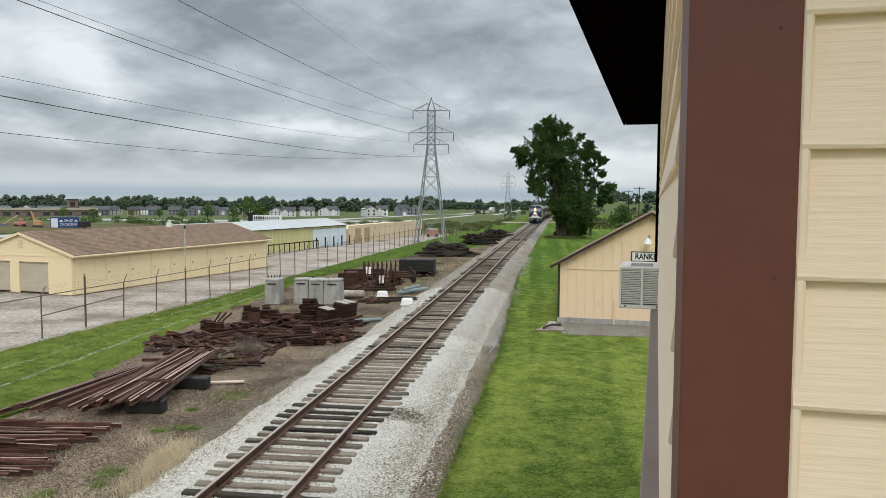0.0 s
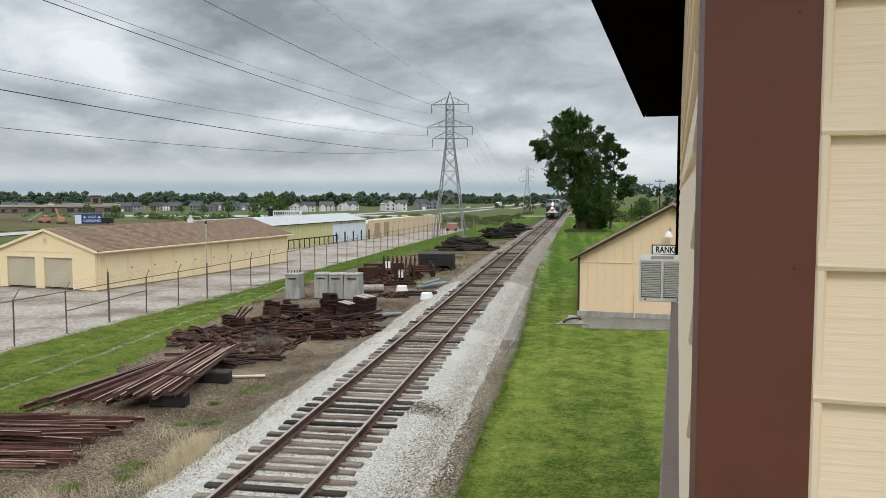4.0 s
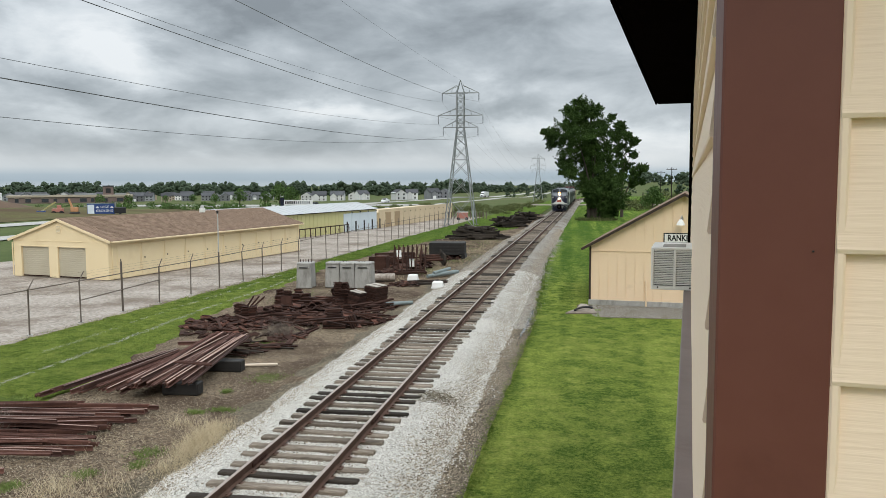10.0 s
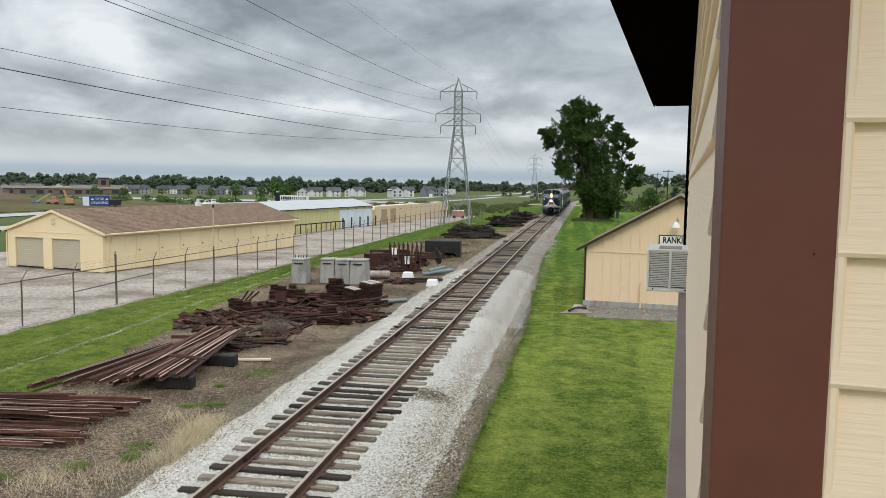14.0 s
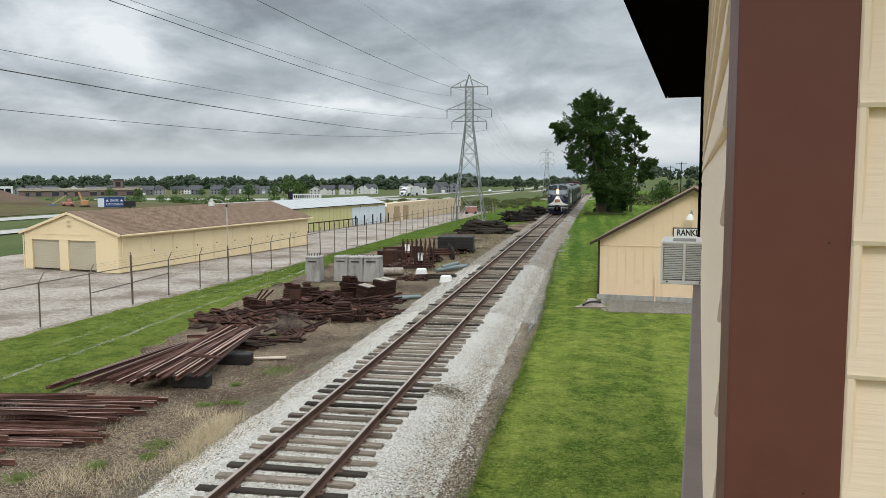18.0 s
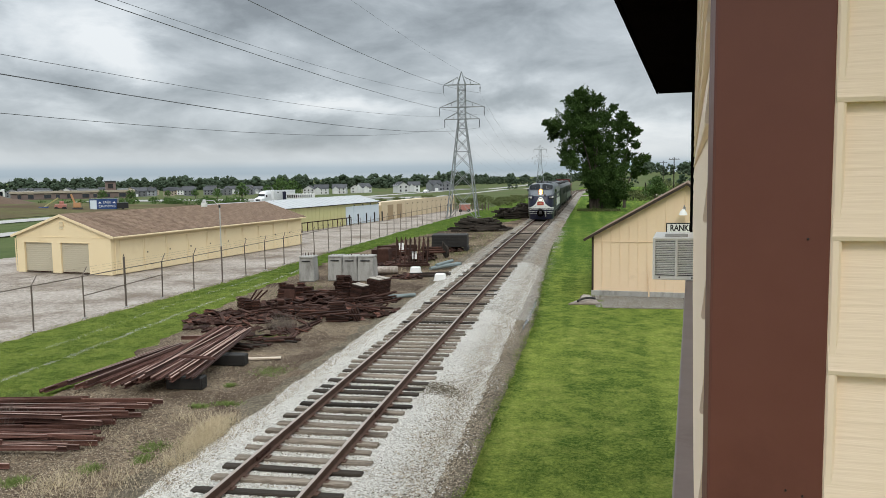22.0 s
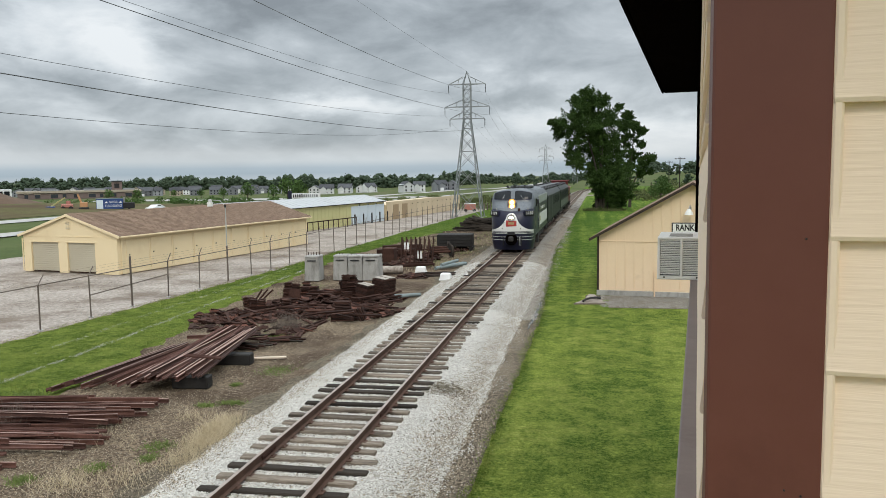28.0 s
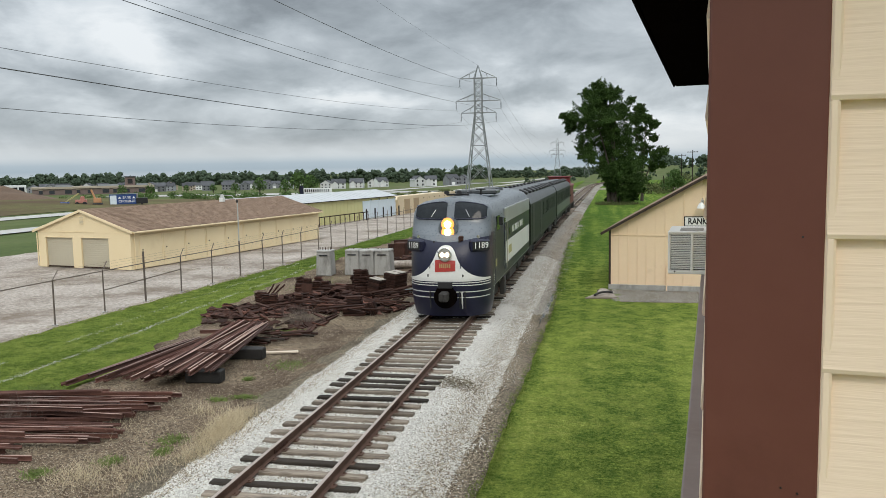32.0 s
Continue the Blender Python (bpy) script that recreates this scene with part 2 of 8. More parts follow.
M = {
    "grass": mat("meadow_grass", (0.048, 0.072, 0.022), (0.105, 0.128, 0.046), 0.08, 2.0, 1.0, bump=0.5, stain=(0.125, 0.112, 0.056), stain_scale=0.03, stain_at=(0.48, 0.68), spec=0.1),
    "yard": mat("brown_gravel_dirt", (0.05, 0.033, 0.022), (0.315, 0.243, 0.166), 0.5, 60, 0.95, bump=1.0, depth=0.04, stain=(0.065, 0.043, 0.029), stain_scale=0.3, stain_at=(0.41, 0.6), cells=20, fine_mix=0.7, spec=0.1),
    "lot": mat("pale_gravel_lot", (0.19, 0.158, 0.13), (0.46, 0.41, 0.36), 0.3, 16, 0.95, bump=0.5, stain=(0.15, 0.115, 0.086), stain_scale=0.28, stain_at=(0.5, 0.68), cells=9, fine_mix=0.5, spec=0.1),
    "ballast": mat("white_ballast", (0.22, 0.205, 0.18), (0.64, 0.62, 0.57), 0.8, 40, 0.95, bump=0.8, depth=0.04, stain=(0.27, 0.225, 0.17), stain_scale=0.5, stain_at=(0.54, 0.72), cells=34, fine_mix=0.8, spec=0.05),
    "cess": mat("dark_wet_gravel", (0.05, 0.041, 0.029), (0.22, 0.185, 0.132), 0.7, 40, 0.9, bump=1.0, depth=0.04, cells=20, fine_mix=0.6, spec=0.1),
    "oldballast": mat("grey_dirty_ballast", (0.12, 0.105, 0.088), (0.46, 0.435, 0.395), 1.6, 30, 0.95, bump=1.0, depth=0.05, stain=(0.15, 0.118, 0.086), stain_scale=0.45, stain_at=(0.47, 0.64), cells=14, fine_mix=0.6, spec=0.05),
    "stone": mat("ballast_stone", (0.38, 0.36, 0.32), (0.70, 0.68, 0.63), 3, 40, 0.95, bump=0.0, isle=True, spec=0.05),
    "greystone": mat("grey_landscape_stone", (0.13, 0.118, 0.10), (0.42, 0.395, 0.35), 3, 40, 0.95, bump=0.0, isle=True, spec=0.05),
    "palesteel": mat("pale_grey_pipe", (0.42, 0.42, 0.41), (0.54, 0.54, 0.52), 2, 20, 0.6, metal=0.2, bump=0.1),
    "darktrim": mat("dark_brown_painted_trim", (0.035, 0.024, 0.019), (0.06, 0.042, 0.033), 2.5, 22, 0.6, bump=0.12, spec=0.2),
    "yardstone": mat("brown_yard_stone", (0.05, 0.036, 0.025), (0.42, 0.35, 0.26), 3, 40, 0.95, bump=0.0, isle=True, spec=0.1),
    "railrust": mat("brown_rusted_rail_steel", (0.05, 0.021, 0.016), (0.145, 0.07, 0.052), 2.5, 26, 0.7, metal=0.1, bump=0.25, rnd=0.45, stain=(0.18, 0.095, 0.072), stain_scale=1.2, stain_at=(0.58, 0.78), spec=0.3),
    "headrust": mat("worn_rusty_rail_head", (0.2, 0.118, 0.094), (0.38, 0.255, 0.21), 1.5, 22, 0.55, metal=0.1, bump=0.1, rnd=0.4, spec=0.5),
    "tie": mat("weathered_tie", (0.07, 0.053, 0.04), (0.30, 0.255, 0.205), 2.2, 22, 0.95, bump=0.8, stretch=(0.35, 3, 3), rnd=0.55, stain=(0.03, 0.024, 0.019), stain_scale=1.6, stain_at=(0.52, 0.7), spec=0.15),
    "tiedark": mat("creosoted_tie", (0.02, 0.0165, 0.014), (0.058, 0.048, 0.038), 2, 22, 0.9, bump=0.7, stretch=(0.35, 3, 3), rnd=0.4, spec=0.15),
    "rail": mat("rusty_rail", (0.058, 0.033, 0.024), (0.14, 0.085, 0.064), 3, 40, 0.8, metal=0.1, bump=0.4, rnd=0.1, spec=0.2),
    "railtop": mat("worn_rail_head", (0.42, 0.34, 0.29), (0.58, 0.49, 0.43), 4, 40, 0.33, metal=0.8, bump=0.0),
    "rust": mat("dark_rusted_steel", (0.024, 0.012, 0.009), (0.074, 0.036, 0.026), 2.5, 26, 0.85, metal=0.1, bump=0.6, rnd=0.45, stain=(0.13, 0.057, 0.037), stain_scale=1.2, stain_at=(0.62, 0.8), spec=0.2),
    "rustred": mat("red_rust_steel", (0.085, 0.033, 0.021), (0.15, 0.064, 0.044), 2.5, 26, 0.9, bump=0.6, rnd=0.3),
    "blackwood": mat("black_timber_block", (0.008, 0.008, 0.008), (0.028, 0.025, 0.022), 3, 30, 0.7, bump=0.5),
    "oldwood": mat("dark_old_timber", (0.017, 0.0135, 0.011), (0.062, 0.05, 0.04), 2, 18, 0.95, bump=0.8, stretch=(0.4, 3, 3), rnd=0.5, spec=0.15),
    "concrete": mat("grey_concrete", (0.27, 0.262, 0.24), (0.42, 0.41, 0.385), 1.6, 28, 0.9, bump=0.35, stain=(0.15, 0.142, 0.125), stain_scale=1.3, stain_at=(0.5, 0.74), rnd=0.12, stretch=(1.6, 1.6, 0.5), spec=0.15),
    "white": mat("white_plastic", (0.76, 0.76, 0.74), (0.84, 0.84, 0.82), 3, 30, 0.45, bump=0.05),
    "greyboard": mat("weathered_pale_board", (0.30, 0.265, 0.225), (0.42, 0.38, 0.33), 2, 30, 0.85, bump=0.3, stretch=(1, 6, 6)),
    "plank": mat("fresh_sawn_plank", (0.52, 0.42, 0.32), (0.68, 0.58, 0.47), 2, 30, 0.8, bump=0.3, stretch=(1, 6, 6)),
    "dry": mat("dry_tan_grass", (0.44, 0.36, 0.23), (0.64, 0.55, 0.39), 3, 30, 1.0, bump=0.0, spec=0.1),
    "weed": mat("green_weed", (0.095, 0.145, 0.035), (0.19, 0.235, 0.075), 3, 30, 1.0, bump=0.0, spec=0.1),
    "brush": mat("grey_dry_brush", (0.13, 0.105, 0.088), (0.23, 0.195, 0.165), 3, 30, 1.0, bump=0.0, spec=0.1),
    "siding": mat("cream_fibre_siding", (0.92, 0.74, 0.56), (0.95, 0.775, 0.595), 1.6, 10, 0.6, bump=0.4, stretch=(0.35, 0.35, 9), depth=0.004, stain=(0.905, 0.72, 0.535), stain_scale=0.7, stain_at=(0.66, 0.9), fine_mix=0.6, spec=0.2),
    "caulk": mat("cream_caulk", (0.92, 0.74, 0.56), (0.94, 0.765, 0.58), 3, 20, 0.5, bump=0.05, spec=0.2),
    "trim": mat("brown_semi_gloss_trim", (0.132, 0.046, 0.032), (0.16, 0.06, 0.042), 2.5, 22, 0.5, bump=0.12, depth=0.003, spec=0.3, stain=(0.115, 0.041, 0.029), stain_scale=5, stain_at=(0.6, 0.8)),
    # the sky's sheen on the brown ledge is put into this greyed colour
    "ledge": mat("faded_brown_ledge_paint", (0.19, 0.15, 0.138), (0.26, 0.21, 0.195), 3, 26, 0.5, bump=0.15, depth=0.003, stain=(0.12, 0.075, 0.06), stain_scale=2.0, stain_at=(0.6, 0.85), spec=0.2),
    # near-black: the shade under the eave is put into this brown
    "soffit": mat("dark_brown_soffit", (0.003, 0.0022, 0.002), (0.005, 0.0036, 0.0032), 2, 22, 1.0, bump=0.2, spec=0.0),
    "shedwall": mat("cream_board_siding", (0.77, 0.59, 0.395), (0.83, 0.645, 0.445), 0.8, 20, 0.7, bump=0.15, stain=(0.68, 0.52, 0.345), stain_scale=0.9, stain_at=(0.6, 0.85)),
    "yellow": mat("pale_yellow_wall", (0.78, 0.635, 0.395), (0.83, 0.69, 0.445), 0.6, 18, 0.75, bump=0.12, stain=(0.73, 0.58, 0.345), stain_scale=0.5, stain_at=(0.56, 0.82)),
    "shingle": mat("brown_shingle", (0.14, 0.088, 0.056), (0.225, 0.15, 0.102), 0.5, 14, 0.95, bump=0.3, stain=(0.255, 0.178, 0.124), stain_scale=1.4, stain_at=(0.5, 0.85), rnd=0.05, isle=True),
    "rolldoor": mat("beige_roll_door", (0.47, 0.42, 0.31), (0.55, 0.50, 0.385), 1, 20, 0.6, bump=0.1),
    "lime": mat("lime_yellow_metal", (0.55, 0.52, 0.25), (0.61, 0.58, 0.30), 0.5, 18, 0.55, bump=0.1),
    "beige": mat("beige_metal_wall", (0.62, 0.50, 0.33), (0.68, 0.56, 0.385), 0.4, 16, 0.65, bump=0.1),
    "whiteroof": mat("white_metal_roof", (0.41, 0.425, 0.43), (0.48, 0.495, 0.50), 0.4, 12, 0.5, bump=0.1, stain=(0.44, 0.45, 0.45), stain_scale=0.4, stain_at=(0.6, 0.85)),
    "bluewhite": mat("pale_blue_white_door", (0.62, 0.70, 0.76), (0.70, 0.78, 0.83), 1, 20, 0.5, bump=0.1),
    "browndoor": mat("tan_door", (0.36, 0.26, 0.15), (0.42, 0.31, 0.19), 1, 20, 0.6, bump=0.1),
    "galv": mat("galvanised_steel", (0.22, 0.235, 0.24), (0.34, 0.355, 0.36), 0.8, 12, 0.55, metal=0.5, bump=0.1),
    "fence": mat("rusty_fence_pipe", (0.11, 0.085, 0.07), (0.2, 0.165, 0.14), 2, 20, 0.7, metal=0.3, bump=0.2, rnd=0.15),
    "wire": mat("dark_cable", (0.06, 0.064, 0.068), (0.09, 0.094, 0.1), 2, 20, 0.6, bump=0.0),
    "bark": mat("grey_bark", (0.035, 0.028, 0.021), (0.085, 0.07, 0.054), 1.2, 12, 0.95, bump=0.8, stretch=(1, 1, 0.3)),
    "leaf": mat("dark_oak_leaf", (0.014, 0.032, 0.007), (0.068, 0.118, 0.028), 0.35, 4, 0.85, bump=0.0, pos=True, spec=0.15),
    "leaf2": mat("mid_green_leaf", (0.045, 0.09, 0.022), (0.095, 0.155, 0.045), 0.2, 2, 0.9, bump=0.0, pos=True, spec=0.2),
    # distance haze is mixed into this lighter leaf colour
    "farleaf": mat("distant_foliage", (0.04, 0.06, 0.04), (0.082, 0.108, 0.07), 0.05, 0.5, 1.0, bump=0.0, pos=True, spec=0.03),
    "bushleaf": mat("olive_scrub_leaf", (0.065, 0.085, 0.03), (0.15, 0.165, 0.07), 0.15, 2, 1.0, bump=0.0, pos=True, spec=0.1),
    "roadpale": mat("pale_concrete_road", (0.34, 0.33, 0.31), (0.42, 0.41, 0.385), 0.2, 6, 0.85, bump=0.1),
    "soil": mat("bare_brown_soil", (0.075, 0.046, 0.03), (0.15, 0.098, 0.062), 0.1, 2, 1.0, bump=0.5),
    "drygrass": mat("dry_olive_field", (0.06, 0.06, 0.022), (0.15, 0.135, 0.06), 0.12, 1.5, 1.0, bump=0.4, spec=0.1, stain=(0.085, 0.058, 0.035), stain_scale=0.04, stain_at=(0.45, 0.6)),
    "housewhite": mat("white_house_siding", (0.62, 0.63, 0.63), (0.72, 0.73, 0.73), 0.2, 4, 0.7, bump=0.0, rnd=0.15),
    "housegrey": mat("grey_house_siding", (0.17, 0.18, 0.195), (0.29, 0.30, 0.315), 0.2, 4, 0.7, bump=0.0, rnd=0.4),
    "housetan": mat("tan_house_siding", (0.30, 0.25, 0.195), (0.37, 0.32, 0.255), 0.2, 4, 0.7, bump=0.0, rnd=0.2),
    "brickfar": mat("red_brown_brick", (0.15, 0.11, 0.10), (0.22, 0.165, 0.15), 0.3, 4, 0.85, bump=0.0),
    "roofdark": mat("charcoal_roof", (0.045, 0.047, 0.052), (0.085, 0.088, 0.095), 0.3, 4, 0.9, bump=0.0, rnd=0.3),
    "glassdark": mat("dark_window_glass", (0.010, 0.012, 0.014), (0.02, 0.024, 0.028), 1, 8, 0.12, bump=0.0, spec=0.18),
    "ac": mat("off_white_enamel", (0.80, 0.795, 0.77), (0.87, 0.865, 0.84), 2, 20, 0.5, bump=0.08, stain=(0.66, 0.64, 0.6), stain_scale=3, stain_at=(0.62, 0.88)),
    "acdark": mat("shadowed_coil", (0.05, 0.05, 0.052), (0.1, 0.1, 0.102), 8, 60, 0.7, bump=0.2),
    "black": mat("black_paint", (0.012, 0.012, 0.013), (0.022, 0.022, 0.023), 3, 20, 0.5, bump=0.1),
    "signwhite": mat("white_sign_paint", (0.74, 0.74, 0.71), (0.8, 0.8, 0.77), 2, 20, 0.5, bump=0.05),
    "bluesign": mat("blue_billboard", (0.02, 0.055, 0.19), (0.03, 0.075, 0.235), 0.5, 6, 0.5, bump=0.0),
    "navy": mat("navy_blue_locomotive_paint", (0.008, 0.009, 0.026), (0.014, 0.016, 0.038), 1.2, 14, 0.35, bump=0.05, stain=(0.035, 0.035, 0.05), stain_scale=0.9, stain_at=(0.58, 0.85), spec=0.35),
    "slate": mat("slate_grey_locomotive_paint", (0.085, 0.098, 0.112), (0.13, 0.146, 0.162), 1.0, 14, 0.3, bump=0.05, stain=(0.075, 0.08, 0.088), stain_scale=1.1, stain_at=(0.58, 0.85), spec=0.55),
    "locowhite": mat("cream_white_paint", (0.60, 0.60, 0.57), (0.69, 0.69, 0.66), 1.2, 14, 0.4, bump=0.05, stain=(0.46, 0.45, 0.42), stain_scale=1.3, stain_at=(0.6, 0.85)),
    "locored": mat("red_herald_paint", (0.32, 0.03, 0.024), (0.39, 0.043, 0.033), 2, 14, 0.4, bump=0.0),
    "steelband": mat("stainless_grille", (0.36, 0.37, 0.37), (0.50, 0.51, 0.51), 0.8, 12, 0.4, metal=0.7, bump=0.05),
    "under": mat("grimy_underframe", (0.018, 0.017, 0.016), (0.05, 0.046, 0.042), 2, 20, 0.8, bump=0.3),
    "coachgreen": mat("olive_green_coach_paint", (0.013, 0.019, 0.013), (0.024, 0.031, 0.022), 0.8, 12, 0.5, bump=0.05, stain=(0.032, 0.037, 0.03), stain_scale=0.8, stain_at=(0.58, 0.85), spec=0.15),
    "coachroof": mat("dark_coach_roof", (0.03, 0.034, 0.035), (0.06, 0.066, 0.068), 0.8, 12, 0.38, bump=0.1, spec=0.45),
    "coachglass": mat("dark_coach_window", (0.012, 0.015, 0.014), (0.02, 0.024, 0.022), 1, 8, 0.45, bump=0.0, spec=0.06),
    "coachband": mat("grey_green_band", (0.075, 0.09, 0.072), (0.105, 0.12, 0.1), 0.8, 12, 0.45, bump=0.05),
    "caboose": mat("caboose_red", (0.125, 0.019, 0.019), (0.175, 0.03, 0.029), 0.8, 12, 0.5, bump=0.05),
    "lampglow": mat("lit_headlamp", (1.0, 0.66, 0.34), (1.0, 0.68, 0.36), emit=14.0, bump=0.0),
    "lamphalo": mat("lit_reflector_bowl", (1.0, 0.36, 0.08), (1.0, 0.38, 0.09), emit=0.95, bump=0.0),
    "lampglow2": mat("lit_oscillating_lamp", (1.0, 0.72, 0.42), (1.0, 0.74, 0.45), emit=9.0, bump=0.0),
    "chrome": mat("bright_metal_rim", (0.6, 0.6, 0.6), (0.7, 0.7, 0.7), 2, 20, 0.2, metal=0.9, bump=0.0),
    "gold": mat("yellow_lettering", (0.36, 0.33, 0.14), (0.42, 0.38, 0.18), 2, 20, 0.5, bump=0.0),
    "carwhite": mat("white_car_paint", (0.72, 0.73, 0.74), (0.78, 0.79, 0.8), 1, 8, 0.25, bump=0.0, rnd=0.05),
    "cardark": mat("dark_car_paint", (0.03, 0.035, 0.042), (0.05, 0.055, 0.065), 1, 8, 0.25, bump=0.0),
    "carsilver": mat("silver_car_paint", (0.42, 0.44, 0.46), (0.5, 0.52, 0.54), 1, 8, 0.25, metal=0.4, bump=0.0),
    "tyre": mat("black_tyre", (0.015, 0.015, 0.016), (0.028, 0.028, 0.028), 4, 30, 0.85, bump=0.1),
    "orange": mat("orange_machine", (0.45, 0.23, 0.11), (0.52, 0.28, 0.14), 1, 8, 0.6, bump=0.0),
    "redmachine": mat("faded_red_machine", (0.38, 0.15, 0.115), (0.45, 0.2, 0.16), 1, 8, 0.5, bump=0.0),
    "pipe": mat("grey_green_pipe", (0.13, 0.17, 0.17), (0.22, 0.26, 0.26), 2, 14, 0.6, bump=0.1),
    "water": mat("puddle_water", (0.10, 0.10, 0.095), (0.14, 0.14, 0.13), 1, 6, 0.1, bump=0.02, spec=0.6),
}


def turf(key, name, dark, pale, yellow, k=1.0, band=0.2):
    """Grass seen from above: blades, tufts, patches and mowing bands."""
    m = bpy.data.materials.new(name)
    m.use_nodes = True
    nt = m.node_tree
    N, L = nt.nodes.new, nt.links.new
    p = nt.nodes["Principled BSDF"]
    p.inputs["Roughness"].default_value, p.inputs["Specular IOR Level"].default_value = 1.0, 0.05
    co = N("ShaderNodeTexCoord").outputs["Object"]

    def grain(scale, detail, lo, hi, rough=0.6, stretch=(1, 1, 1)):
        n = N("ShaderNodeTexNoise")
        n.inputs["Scale"].default_value, n.inputs["Detail"].default_value, n.inputs["Roughness"].default_value = scale, detail, rough
        mp = N("ShaderNodeMapping")
        mp.inputs["Scale"].default_value = stretch
        L(co, mp.inputs[0])
        L(mp.outputs[0], n.inputs["Vector"])
        r = N("ShaderNodeMapRange")
        r.inputs["From Min"].default_value, r.inputs["From Max"].default_value = lo, hi
        L(n.outputs["Fac"], r.inputs["Value"])
        return r.outputs[0]

    def sums(*terms):
        out = None
        for v, w in terms:
            n = N("ShaderNodeMath")
            n.operation = "MULTIPLY_ADD"
            L(v, n.inputs[0])
            n.inputs[1].default_value = w
            if out is None:
                n.inputs[2].default_value = 0.0
            else:
                L(out, n.inputs[2])
            out = n.outputs[0]
        return out

    def mixed(f, x, y):
        n = N("ShaderNodeMix")
        n.data_type = "RGBA"
        L(f, n.inputs["Factor"])
        for q, v in (("A", x), ("B", y)):
            if isinstance(v, tuple):
                n.inputs[q].default_value = (*v, 1)
            else:
                L(v, n.inputs[q])
        return n.outputs["Result"]
    fine = grain(12 * k, 6, 0.44, 0.56, 0.9)
    clump = grain(3.6 * k, 5, 0.43, 0.57, 0.75)
    mown = grain(1.0, 2, 0.4, 0.62, 0.4, (0.9, 0.05, 1))
    wide = grain(0.45, 4, 0.36, 0.66)
    patch = grain(1.5, 5, 0.44, 0.57, 0.7)
    tone = sums((fine, 0.36), (clump, 0.2), (mown, band), (wide, 0.2 - band), (patch, 0.24))
    far = N("ShaderNodeSeparateXYZ")
    L(co, far.inputs[0])
    # dense only grades the tone: darker and less yellow from y 26 to 64
    dense = N("ShaderNodeMapRange")
    dense.interpolation_type = "SMOOTHSTEP"
    dense.inputs["From Min"].default_value, dense.inputs["From Max"].default_value = 26.0, 64.0
    L(far.outputs[1], dense.inputs["Value"])
    tone = sums((tone, 1.0), (dense.outputs[0], -0.4))
    clamp = N("ShaderNodeClamp")
    L(tone, clamp.inputs[0])
    tone = clamp.outputs[0]
    col = mixed(tone, dark, pale)
    col = mixed(sums((grain(0.8, 6, 0.48, 0.7, 0.7), 0.5), (dense.outputs[0], -0.25)), col, mixed(clump, pale, yellow))
    L(col, p.inputs["Base Color"])
    bp = N("ShaderNodeBump")
    bp.inputs["Strength"].default_value, bp.inputs["Distance"].default_value = 1.0, 0.05
    L(sums((fine, 0.5), (clump, 0.5)), bp.inputs["Height"])
    L(bp.outputs[0], p.inputs["Normal"])
    M[key] = m


turf("lawn", "mown_lawn_turf", (0.06, 0.12, 0.017), (0.375, 0.445, 0.087), (0.51, 0.50, 0.135), 1.0, 0.30)
turf("blade", "lawn_blade", (0.075, 0.135, 0.02), (0.30, 0.37, 0.075), (0.36, 0.39, 0.095), 1.0, 0.30)
turf("verge", "verge_turf", (0.065, 0.115, 0.017), (0.285, 0.36, 0.07), (0.37, 0.39, 0.10), 1.2, 0.16)
for key in ("glassdark", "water", "wire"):
    for node in M[key].node_tree.nodes:
        if node.type == "BSDF_PRINCIPLED" and key != "wire":
            for link in list(node.inputs["Roughness"].links):
                M[key].node_tree.links.remove(link)
            node.inputs["Roughness"].default_value = 0.06


